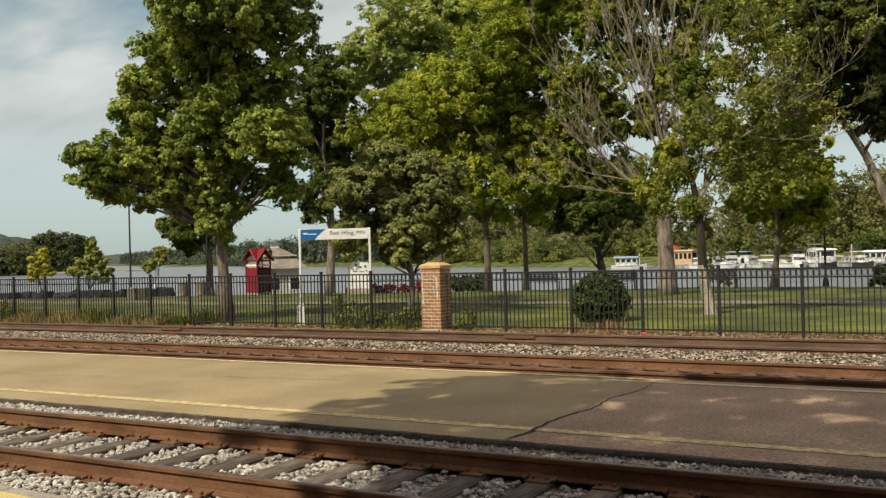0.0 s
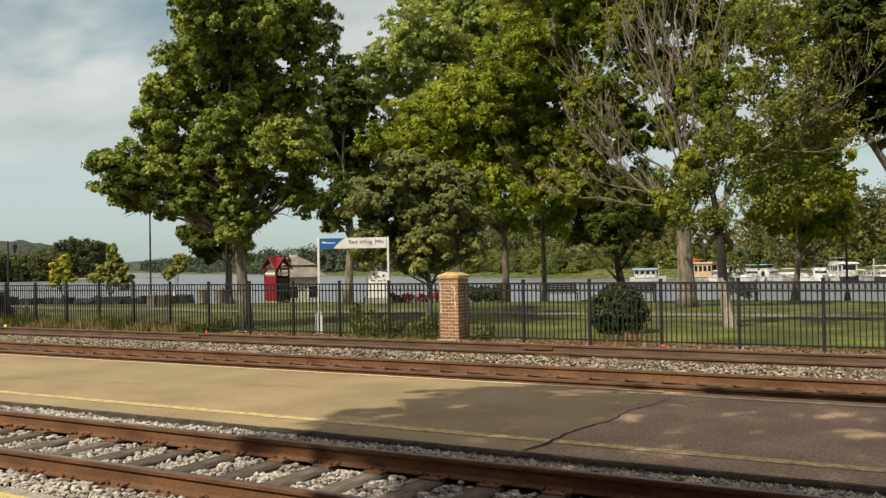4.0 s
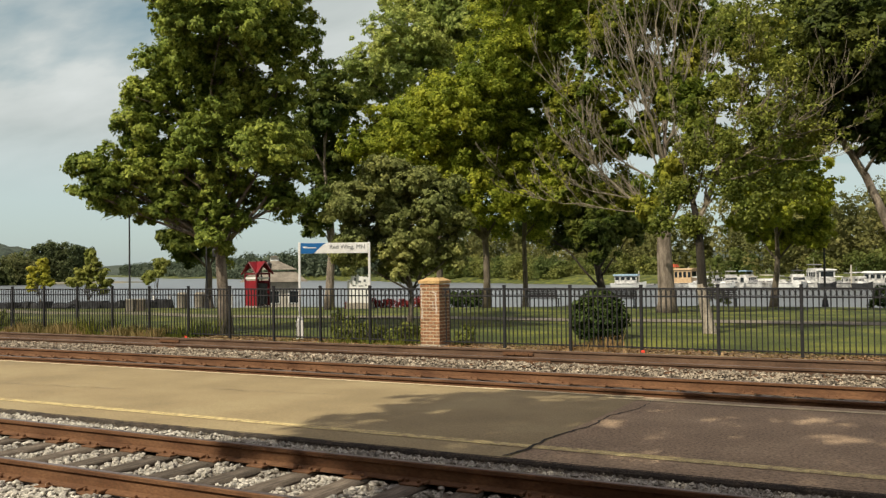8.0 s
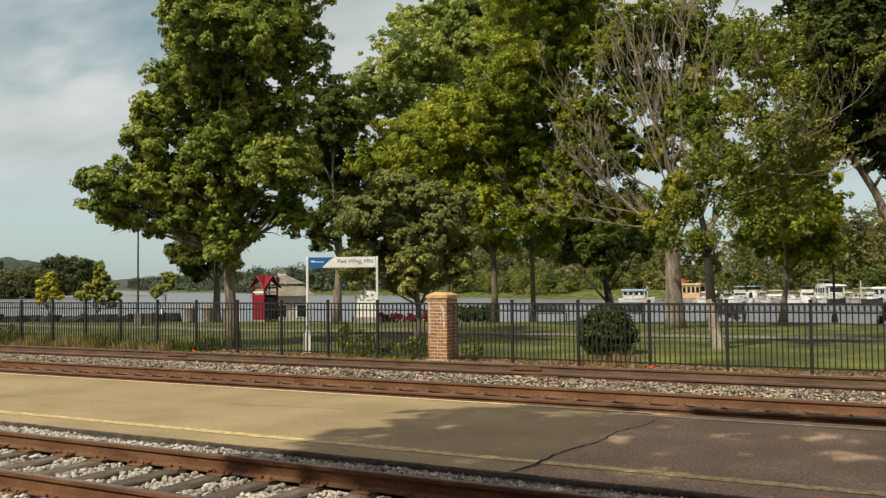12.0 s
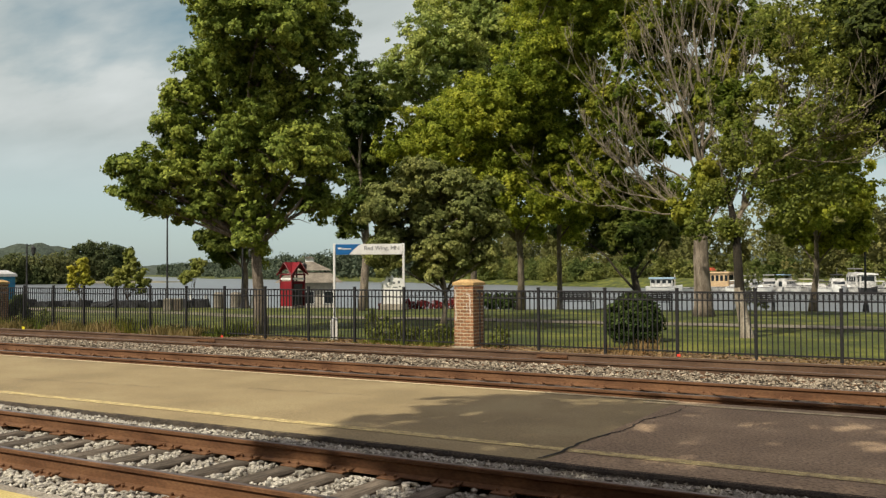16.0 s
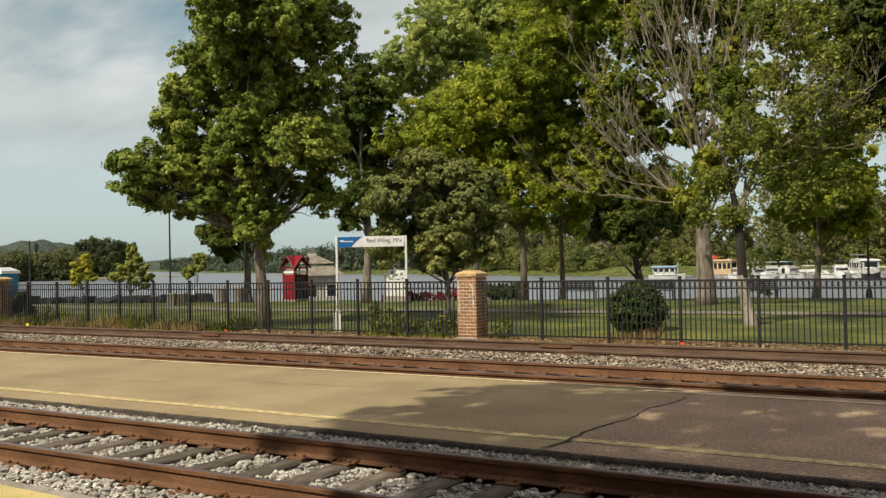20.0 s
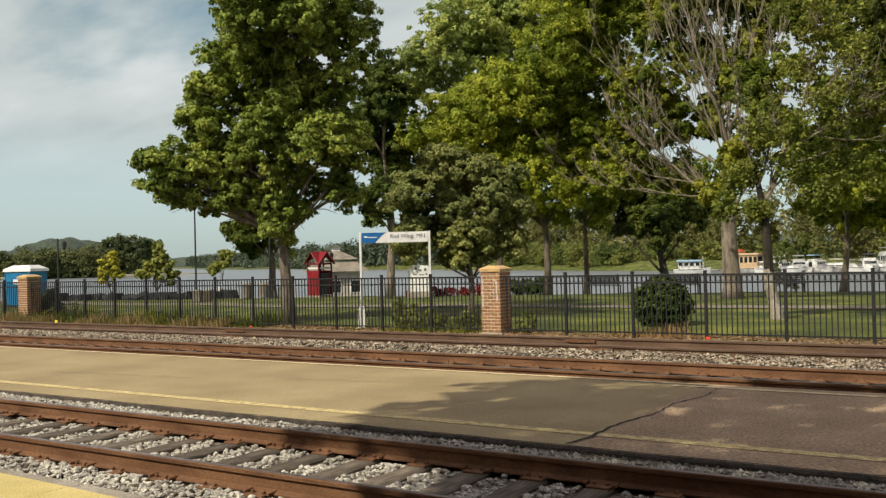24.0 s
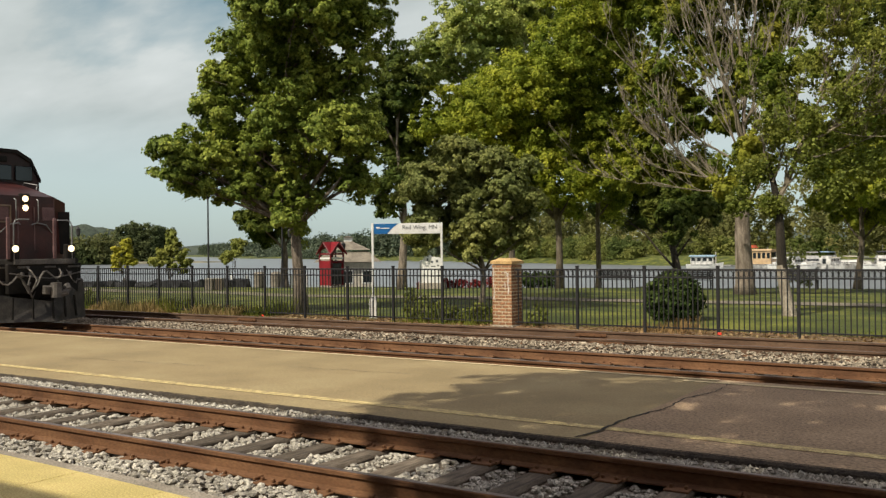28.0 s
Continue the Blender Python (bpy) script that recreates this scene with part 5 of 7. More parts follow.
def make_far():
    rnd = random.Random(6)
    spots = []
    for i in range(130):
        x = rnd.uniform(-200, 60)
        y = far_shore(x) + rnd.uniform(30, 80)
        spots.append((x, y, rnd.uniform(13, 23), rnd.uniform(9, 15)))
    for i in range(22):
        spots.append((rnd.uniform(-34, 14), rnd.uniform(205, 235), rnd.uniform(15, 23), rnd.uniform(9, 14)))
    woods("far_bank_woods", "sunlit green woods on the far river bank", spots, M_LEAF_FARBANK, 61, 0.80, 24)
    spots = []
    for i in range(60):
        x = rnd.uniform(-190, 120)
        y = far_shore(x) + rnd.uniform(18, 30)
        spots.append((x, y, rnd.uniform(3, 8), rnd.uniform(5, 9)))
    for i in range(46):
        x = rnd.uniform(-150, -88)
        spots.append((x, far_shore(x) + rnd.uniform(5, 12), rnd.uniform(2.5, 6), rnd.uniform(5, 8)))
    woods("far_bank_shrubs", "light green bushes and young trees along the far bank", spots, M_LEAF_BANK, 62, 0.55, 20)
    spots = []
    for i in range(300):
        x = rnd.uniform(-1000, -190)
        y = far_shore(x) + rnd.uniform(8, 110)
        spots.append((x, y, rnd.uniform(12, 15), rnd.uniform(12, 20)))
    for i in range(30):
        x = -600 + 90 * rnd.uniform(0, 1)
        spots.append((x, far_shore(x) + rnd.uniform(10, 40), rnd.uniform(18, 22), rnd.uniform(12, 17)))
    for i in range(90):
        x = rnd.uniform(-760, -300)
        spots.append((x, far_shore(x) + rnd.uniform(-3, 6), rnd.uniform(5, 7), rnd.uniform(12, 18)))
    woods("upstream_woods", "hazy dark woods along the far upstream bank", spots, M_LEAF_DIST, 63, 1.35, 9)
    # the wooded point that stands out over the water upstream
    spots = []
    for i in range(34):
        a = rnd.uniform(0, 1)
        spots.append((-343.6 + 13 * a + rnd.uniform(-2, 2), 258.5 + 16.5 * a + rnd.uniform(-2, 5), 20.2 * (0.90 + 0.12 * math.sin(math.pi * (0.1 + 0.8 * a))) * rnd.uniform(0.9, 1.0), rnd.uniform(7, 9)))
    woods("wooded_point", "dark rounded woods on a point across the river", spots, M_LEAF_POINT, 64, 0.75, 34)
    spots = []
    for i in range(36):
        a = rnd.uniform(0, 1)
        spots.append((-352 + 28 * a + rnd.uniform(-4, 4), 196 + 46 * a + rnd.uniform(-4, 4), rnd.uniform(10, 15), rnd.uniform(7, 10)))
    for i in range(26):
        a = rnd.uniform(0, 1)
        spots.append((-420 + 80 * a + rnd.uniform(-5, 5), 215 + 62 * a + rnd.uniform(-6, 6), rnd.uniform(13, 17), rnd.uniform(8, 12)))
    woods("point_scrub", "lighter green trees beside the wooded point", spots, M_LEAF_FAR, 65, 0.9, 20)
    isle = Build()
    rings = [(1.0, -3.2), (0.93, -2.1), (0.75, -1.7), (0.0, -1.5)]
    isle.strip([[(-362 + 78 * s * math.cos(a) * 0.62 - 26 * s * math.sin(a) * 0.78, 240 + 78 * s * math.cos(a) * 0.78 + 26 * s * math.sin(a) * 0.62, z) for a in [q * math.pi / 12 for q in range(25)]] for s, z in rings])
    tagged(new("river_point", isle.mesh("river_point", M_BANK, True)), "low grey-green point of land across the river", "river bank", kind="structure")
    for k, (cx, cy, w, h) in enumerate(((-1640, 1145, 190, 67), (-1720, 1000, 330, 44), (-1420, 1300, 420, 20), (-1230, 1330, 480, 24), (-900, 1600, 620, 34), (-1900, 900, 420, 46), (-400, 1800, 700, 36))):
        b = Build()
        nx, ny = 46, 14
        ang = math.atan2(-cx, cy)
        for j in range(ny):
            for i in range(nx):
                u, v = (i / (nx - 1) - 0.5) * 2, (j / (ny - 1) - 0.5) * 2
                z = h * math.cos(u * 1.45) ** 1.3 * math.cos(v * 1.45) ** 1.1 + 7 * noise.noise((u * 9 + k * 3, v * 3, k)) * (1 - abs(u)) * (1 - abs(v)) - 4
                px, py = u * w, v * w * 0.4
                b.v.append((cx + px * math.cos(ang) - py * math.sin(ang), cy + px * math.sin(ang) + py * math.cos(ang), z))
        b.f = [(j * nx + i, j * nx + i + 1, (j + 1) * nx + i + 1, (j + 1) * nx + i) for j in range(ny - 1) for i in range(nx - 1)]
        tagged(new("hill", b.mesh("hill", M_HILL, True)), "long wooded river bluff in the distance", "hill", "distant hills", "structure")


make_far()


# ---- fence and pillars ----
FENCE_Y = 21.1


def make_fence():
    z0 = -0.25
    f = thing("park_fence", (0, FENCE_Y, z0), "black metal picket fence between the tracks and the park", "fence")
    post = Build().box((0, 0, 0.67), (0.07, 0.07, 1.70), 0.006).box((0, 0, 1.54), (0.085, 0.085, 0.04), 0.015).mesh("post", M_FENCE)
    picket = Build().box((0, 0, -0.03), (0.026, 0.026, 1.44), 0.003).mesh("picket", M_FENCE)
    left = [-13.87 - 1.692 * i for i in range(28)]
    right = [-9.78 + 1.778 * i for i in range(14)]
    spans = [(-11.60, right[0])] + list(zip(right, right[1:])) + [(left[0], -12.24)] + [(b0, a0) for a0, b0 in zip(left, left[1:])]
    rest, rings, n = Build(), Build(), 0
    for x in left + right:
        if -33.2 < x < -32.4:
            continue
        part("post", post, None, f, at=(x, 0, 0))
    for a, b in spans:
        for z, h in ((1.46, 0.04), (1.275, 0.035), (0.075, 0.035)):
            part("rail", Build().box(((a + b) / 2, 0, z), (b - a - 0.07, 0.032, h), 0.004), M_FENCE, f)
        k = max(1, round((b - a) / 0.122))
        for i in range(1, k):
            x = a + (b - a) * i / k
            if -20 < x < 0 and n < 290:
                part("picket", picket, None, f, at=(x, 0, 0.79))
                n += 1
            else:
                rest.box((x, 0, 0.76), (0.026, 0.026, 1.44), 0.003)
        for i in range(k):
            x = a + (b - a) * (i + 0.5) / k
            if -14 < x < 8:
                c = [(x + 0.048 * math.cos(t * math.pi / 5), 0, 1.368 + 0.066 * math.sin(t * math.pi / 5)) for t in range(11)]
                rings.tube(c, 0.007, 4, False)
    tagged(part("picket_run", rest, M_FENCE, f), kind="stuff")
    tagged(part("ring_band", rings, M_FENCE, f, "row of small rings below the top rail"), kind="stuff")


def make_pillar(x, label, seed):
    p = thing("brick_pillar", (x, 21.3, -0.38), label, "pillar", "brick fence pillars")
    p.scale = (0.94, 0.94, 1.083)
    rnd = random.Random(seed)
    part("core", Build().box((0, 0, 0.84), (0.604, 0.604, 1.50), 0.004), M_MORTAR, p)
    part("footing", Build().box((0, 0, 0.035), (0.74, 0.74, 0.13), 0.015), M_CONCRETE, p, "pale concrete footing")
    half = [Build().box((0, 0, 0), (0.188, 0.05, 0.056), 0.004).mesh("brick", M_BRICK), Build().box((0, 0, 0), (0.05, 0.188, 0.056), 0.004).mesh("brick", M_BRICK)]
    shorty = [Build().box((0, 0, 0), (0.088, 0.05, 0.056), 0.004).mesh("brick", M_BRICK), Build().box((0, 0, 0), (0.05, 0.088, 0.056), 0.004).mesh("brick", M_BRICK)]
    courses = 18
    for c in range(courses):
        z = 0.145 + 0.0822 * c
        for side in range(4):
            row = ((-0.213, 0), (0.0, 0), (0.213, 0)) if c % 2 == 0 else ((-0.27, 1), (-0.108, 0), (0.108, 0), (0.27, 1))
            for u, s in row:
                o = 0.290 + rnd.uniform(-0.002, 0.004)
                me = (shorty if s else half)[side % 2]
                at = ((u, -o, z), (o, u, z), (u, o, z), (-o, u, z))[side]
                part("brick", me, None, p, at=at)
    cap = Build().add([(-0.343, -0.343, 1.60), (0.343, -0.343, 1.60), (0.343, 0.343, 1.60), (-0.343, 0.343, 1.60), (-0.350, -0.350, 1.67), (0.350, -0.350, 1.67), (0.350, 0.350, 1.67), (-0.350, 0.350, 1.67), (-0.17, -0.17, 1.745), (0.17, -0.17, 1.745), (0.17, 0.17, 1.745), (-0.17, 0.17, 1.745)],
                      [(3, 2, 1, 0), (0, 1, 5, 4), (1, 2, 6, 5), (2, 3, 7, 6), (3, 0, 4, 7), (4, 5, 9, 8), (5, 6, 10, 9), (6, 7, 11, 10), (7, 4, 8, 11), (8, 9, 10, 11)])
    part("cap", cap, M_CAP, p, "tan sloped cap stone")
    if seed == 1:
        for way, w in (([(-0.27, 1.50), (-0.25, 1.30), (-0.265, 1.12), (-0.24, 0.95), (-0.25, 0.72)], 0.020), ([(0.02, 1.36), (0.10, 1.40), (0.19, 1.37), (0.215, 1.24), (0.20, 1.10), (0.225, 0.98), (0.21, 0.86)], 0.024), ([(0.10, 1.16), (0.12, 1.02), (0.09, 0.96)], 0.014)):
            fine = [(way[i][0] + (way[i + 1][0] - way[i][0]) * j / 5, way[i][1] + (way[i + 1][1] - way[i][1]) * j / 5) for i in range(len(way) - 1) for j in range(6)]
            rows = []
            for u, z in fine:
                q = w * rnd.uniform(0.35, 1.3)
                rows.append([(u - q, -0.3195, z - q * 0.6), (u + q, -0.3195, z + q * 0.6)])
            part("stain", Build().strip(rows), M_BLOOM, p, "white mineral stain")


make_fence()
make_pillar(-11.92, "weathered brick fence pillar with a tan stone cap", 1)
make_pillar(-32.8, "brick fence pillar beside the blue portable toilet", 2)


# ---- things in the park ----
def at_ground(x, y):
    return (x, y, land(x, y))


def make_sign():
    left, right = Vector((-16.87, 21.85)), Vector((-15.08, 22.93))
    d = right - left
    s = thing("station_sign", (left.x, left.y, -0.305), "white and blue station name sign on two white posts", "sign", turn=math.degrees(math.atan2(d.y, d.x)))
    w = d.length
    for x in (0.0, w):
        part("post", Build().box((x, 0, 1.37), (0.068, 0.068, 3.04), 0.008), M_WHITE, s)
    part("post_base", Build().box((0, -0.02, 0.235), (0.22, 0.16, 0.73), 0.01).box((0, -0.02, 0.62), (0.16, 0.12, 0.08), 0.01), M_WHITE, s, "white base cover")
    z0, z1 = 2.555, 2.875
    panel = part("panel", Build().box((w / 2, 0, (z0 + z1) / 2), (w - 0.085, 0.05, z1 - z0), 0.006), M_WHITE, s, "white name panel")
    arc = [(0.045, z0 + 0.004), (0.045, z1 - 0.004)] + [(0.80 - 0.36 * (k / 8) ** 0.75 * 1.0 + 0.0, z1 - 0.004 - (z1 - z0 - 0.008) * (k / 8)) for k in range(9)]
    part("blue_field", Build().prism(arc, -0.031, -0.027), M_SIGN_BLUE, panel, "blue corner field")
    for u0, u1, z, h in ((0.13, 0.24, z1 - 0.13, 0.05), (0.26, 0.52, z1 - 0.145, 0.028)):
        part("white_mark", Build().prism([(u0, z - h / 2), (u1, z - h / 2), (u1 - 0.02, z + h / 2), (u0 - 0.03, z + h / 2)], -0.036, -0.032), M_WHITE, panel)
    fc = bpy.data.curves.new("lettering", "FONT")
    fc.body, fc.size, fc.extrude, fc.align_x, fc.align_y = "Red Wing, MN", 0.175, 0.002, "RIGHT", "CENTER"
    fc.materials.append(M_SIGN_GREY)
    tx = new("lettering", fc)
    bpy.context.view_layer.update()
    me = bpy.data.meshes.new_from_object(tx.evaluated_get(bpy.context.evaluated_depsgraph_get()))
    bpy.data.objects.remove(tx)
    ob = new("lettering", me)
    ob.parent = panel
    ob.matrix_local = pose(w - 0.12, -0.029, (z0 + z1) / 2 + 0.03, 90, 0, 0)


make_sign()


def make_kiosk():
    k = thing("red_kiosk", at_ground(-34.2, 40.4), "red gabled information kiosk with open upper sides", "kiosk", turn=-9)
    k.scale = (0.95, 0.95, 0.97)
    w = 0.50
    part("floor", Build().box((0, 0, 0.05), (1.12, 1.12, 0.12), 0.02), M_CONCRETE, k)
    part("front_panel", Build().box((0, -w, 0.85), (0.92, 0.05, 1.45), 0.01), M_RED, k, "solid red lower panel")
    part("back_panel", Build().box((0, w, 0.85), (0.92, 0.05, 1.45), 0.01), M_RED, k)
    part("side_panel", Build().box((-w, 0, 0.85), (0.05, 0.92, 1.45), 0.01), M_RED, k)
    part("notice_board", Build().box((w - 0.06, 0.05, 0.80), (0.05, 0.70, 1.25), 0.01), M_SLATE, k, "grey notice board in the shade")
    for x in (-w, w):
        for y in (-w, w):
            part("corner_post", Build().box((x, y, 1.02), (0.09, 0.09, 2.04), 0.01), M_RED_DARK, k)
    for s in (-1, 1):
        part("shelf_rail", Build().box((0, s * w, 1.72), (0.92, 0.07, 0.10), 0.01), M_WHITE, k, "white upper rail")
        part("shelf_rail", Build().box((s * w, 0, 1.72), (0.07, 0.92, 0.10), 0.01), M_WHITE, k)
        part("top_rail", Build().box((0, s * w, 1.98), (1.02, 0.08, 0.10), 0.01), M_RED_DARK, k)
        part("top_rail", Build().box((s * w, 0, 1.98), (0.08, 0.90, 0.10), 0.01), M_RED_DARK, k)
    # two crossing gables: eight slopes, each from a ridge down to a valley
    for q in range(4):
        turn = Matrix.Rotation(q * math.pi / 2, 3, "Z")
        for m in (-1, 1):
            tri = [turn @ Vector(v) for v in ((0, 0, 2.70), (0, -0.66, 2.70), (m * 0.66, -0.66, 1.98))]
            low = [v - Vector((0, 0, 0.07)) for v in tri]
            part("roof_slope", Build().add(tri + low, [(0, 1, 2), (5, 4, 3), (0, 3, 4, 1), (1, 4, 5, 2), (2, 5, 3, 0)]), M_RED, k, "red gable roof")
            part("barge_board", Build().tube([turn @ Vector((0, -0.67, 2.66)), turn @ Vector((m * 0.66, -0.67, 1.95))], 0.035, 6), M_RED_DARK, k)
            part("gable_arch", Build().tube([turn @ Vector(v) for v in ((m * 0.45, -w, 1.98), (m * 0.42, -w, 2.16), (m * 0.26, -w, 2.33), (0, -w, 2.40))], 0.03, 6), M_RED_DARK, k)


make_kiosk()


def make_boathouse():
    h = thing("boathouse", (-45.6, 55.9, -2.55), "cream floating boathouse with a tan hip roof", "building", turn=38)
    h.scale = (0.92, 0.92, 0.93)
    part("pontoon", Build().box((0, 0, 0.2), (8.0, 6.4, 0.6), 0.05), M_DARK, h)
    part("wall", Build().box((0, 0, 2.2), (4.4, 3.8, 3.4), 0.03), M_SIDING, h)
    for x in (-1.6, 0.0, 1.6):
        win = part("window", Build().box((x, -1.92, 2.5), (0.9, 0.05, 1.1), 0.01), M_WHITE, h)
        part("pane", Build().box((x, -1.955, 2.5), (0.74, 0.02, 0.94), 0.005), M_GLASS, win)
    part("lower_roof", Build().add([(-2.8, -2.5, 3.75), (2.8, -2.5, 3.75), (2.8, 2.5, 3.75), (-2.8, 2.5, 3.75), (-1.7, -1.4, 4.6), (1.7, -1.4, 4.6), (1.7, 1.4, 4.6), (-1.7, 1.4, 4.6)], [(3, 2, 1, 0), (0, 1, 5, 4), (1, 2, 6, 5), (2, 3, 7, 6), (3, 0, 4, 7), (4, 5, 6, 7)]), M_SHINGLE, h, "tan shingled hip roof")
    part("upper_roof", Build().add([(-1.9, -1.6, 4.75), (1.9, -1.6, 4.75), (1.9, 1.6, 4.75), (-1.9, 1.6, 4.75), (-0.3, -0.3, 5.5), (0.3, -0.3, 5.5), (0.3, 0.3, 5.5), (-0.3, 0.3, 5.5)], [(3, 2, 1, 0), (0, 1, 5, 4), (1, 2, 6, 5), (2, 3, 7, 6), (3, 0, 4, 7), (4, 5, 6, 7)]), M_SHINGLE, h)
    part("cupola", Build().box((0, 0, 5.62), (0.7, 0.7, 0.4), 0.03), M_WHITE, h, "small white cupola")
    part("cupola_roof", Build().prism([(-0.45, 5.80), (0.45, 5.80), (0, 5.95)], -0.5, 0.5), M_SHINGLE, h)
    for k in range(12):
        part("rail_post", Build().box((-3.9 + 0.71 * k, -3.1, 0.95), (0.06, 0.06, 0.95), 0.01), M_WHITE, h)
    for z in (0.95, 1.4):
        part("rail", Build().box((0, -3.1, z), (7.8, 0.05, 0.07), 0.01), M_WHITE, h)


make_boathouse()


def make_monument():
    m = thing("white_monument", at_ground(-27.6, 41.0), "white carved stone monument among red flowers", "monument", turn=24)
    out = [(-0.50, 0.0), (0.56, 0.0), (0.58, 1.25), (0.56, 1.50), (0.46, 1.66), (0.36, 1.72), (0.24, 1.70), (0.12, 1.74), (0.02, 1.72), (-0.08, 1.80), (-0.18, 1.92), (-0.27, 1.95), (-0.36, 1.88), (-0.42, 1.70), (-0.50, 1.55)]
    part("slab", Build().prism(out, -0.16, 0.16), M_WHITE, m)
    part("plinth", Build().box((0, 0, 0.15), (1.4, 0.7, 0.34), 0.03), M_CONCRETE, m)
    part("shoulder", Build().box((-0.58, 0, 0.85), (0.18, 0.28, 1.4), 0.05), M_WHITE, m)
    for x, z, w, h in ((-0.22, 1.58, 0.10, 0.16), (0.02, 1.46, 0.14, 0.10), (0.30, 1.50, 0.12, 0.14), (-0.26, 1.24, 0.22, 0.05), (0.10, 1.22, 0.26, 0.05), (0.36, 1.26, 0.10, 0.07)):
        part("carving", Build().box((x, -0.166, z), (w, 0.014, h), 0.005), M_SIGN_GREY, m)


make_monument()


def leafy_mound(name, label, category, x, y, w, d, h, mat, seed, leaf=0.1, n=90, per=40, group="", stems=True, clump=0.2, ball=False):
    rng = np.random.RandomState(seed)
    t = thing(name, at_ground(x, y), label, category, group)
    a = rng.normal(size=(n, 3))
    a /= np.linalg.norm(a, axis=1)[:, None]
    a[:, 2] = np.abs(a[:, 2]) * 1.0
    c = a * (rng.uniform(0.45, 1.0, (n, 1)) ** 0.5) * np.array([w / 2, d / 2, h * 0.88]) + np.array([0, 0, h * 0.08])
    if ball:
        # a clipped dome on a slightly narrower foot
        u = rng.uniform(0, 1, n)
        wide = (0.74 + 0.26 * np.sin(np.pi * np.minimum(1.0, u * 1.1))) * np.sqrt(1 - np.clip((u - 0.5) / 0.5, 0, 1) ** 2.4 * 0.9)
        a[:, :2] /= np.linalg.norm(a[:, :2], axis=1)[:, None]
        reach = wide * rng.uniform(0.3, 1.0, n) ** 0.4
        c = np.stack([a[:, 0] * reach * w / 2, a[:, 1] * reach * d / 2, h * (0.07 + 0.90 * u)], 1)
    part("foliage", big_mesh("foliage", leaf_cloud(rng, c, clump * rng.uniform(0.6, 1.2, n), per, leaf), 4, mat), None, t)
    if stems:
        b = Build()
        for k in range(7):
            e = c[rng.randint(n)]
            b.tube([(e[0] * 0.1, e[1] * 0.1, 0), (e[0] * 0.4, e[1] * 0.4, e[2] * 0.6), tuple(e)], [0.03, 0.02, 0.006], 5)
        part("stem", b, M_BARK, t)
    return t


leafy_mound("round_bush", "dense dark green rounded bush beside the fence", "bush", -8.60, 24.95, 1.62, 1.4, 1.36, M_LEAF_S, 71, 0.085, 320, 46, clump=0.16, ball=True)
for k, (x, y) in enumerate(((-27.6, 42.3), (-26.8, 42.6), (-26.0, 42.9), (-25.2, 43.1), (-28.2, 41.2))):
    leafy_mound("flower_clump", "clump of red flowers round the monument", "flowers", x, y, 0.95, 0.8, 0.55, M_FLOWER, 80 + k, 0.10, 26, 20, "red flower bed", clump=0.16)
rs = random.Random(9)
for k in range(24):
    x = -52.8 + k * 0.56 + rs.uniform(-0.15, 0.15)
    spot, turn = at_ground(x, near_shore(x) - 1.0 + rs.uniform(-0.3, 0.3)), rs.uniform(0, 360)
    w, hh = rs.uniform(0.55, 0.85), rs.uniform(0.40, 0.62)
    q = ROCKS[k % 14] * np.array([w, w * 0.8, hh]) + np.array([0, 0, hh * 0.35])
    q[:, 2] = np.minimum(q[:, 2], hh * 0.85)
    r = tagged(new("boulder", big_mesh("boulder", q, 3, M_SLATE)), "dark slate-grey boulder edging the river bank", "boulder", "river bank boulders")
    r.matrix_world = pose(*spot, 0, 0, turn)
for k, x in enumerate((-23.6, -22.8, -22.1)):
    leafy_mound("hedge_shrub", "dark clipped shrub beyond the lawn", "shrub", x, near_shore(x) - 0.8, 1.6, 1.0, 0.9, M_LEAF_S, 130 + k, 0.14, 40, 26, "river bank shrubs", clump=0.22)
leafy_mound("hedge_shrub", "broad dark clipped shrub near the shore", "shrub", -2.3, near_shore(-2.3) - 0.8, 1.5, 1.1, 1.15, M_LEAF_S, 137, 0.12, 70, 26, "river bank shrubs", clump=0.2)
leafy_mound("fence_shrub", "dark green shrub beside the brick pillar and the portable toilet", "shrub", -33.1, 22.3, 1.3, 1.0, 1.35, M_LEAF_S, 141, 0.10, 120, 30, clump=0.2)
leafy_mound("marina_shrub", "airy grey-green shrub standing before the marina", "shrub", -10.6, 49.6, 1.7, 1.2, 2.6, M_LEAF_C, 140, 0.13, 40, 22, clump=0.26)
# crowns as sprays: along the bank, height, radius
small_tree("yellow_sapling", "small bright yellow sapling on the river bank", (-47.7, 36.4), ((-0.55, 1.0, 0.34), (-0.5, 1.45, 0.3), (-0.42, 1.9, 0.3), (-0.2, 1.3, 0.2), (0.35, 1.2, 0.32), (0.38, 1.6, 0.26), (0.28, 2.05, 0.3), (0.2, 2.45, 0.24), (0.75, 1.15, 0.26)), M_LEAF_Y, 151, 0.11)
small_tree("lime_sapling", "lime-green cone-shaped young tree on the river bank", (-45.9, 38.6), ((-1.3, 1.35, 0.36), (-0.9, 1.15, 0.4), (-0.75, 1.7, 0.4), (-0.3, 1.3, 0.45), (-0.2, 2.0, 0.42), (0.1, 2.6, 0.32), (0.05, 3.0, 0.2), (0.4, 1.6, 0.5), (0.5, 2.2, 0.36), (0.95, 1.3, 0.45), (1.1, 1.8, 0.3), (1.35, 1.1, 0.3), (0.2, 0.9, 0.42), (0.8, 0.75, 0.35)), M_LEAF_YG, 152, 0.12)
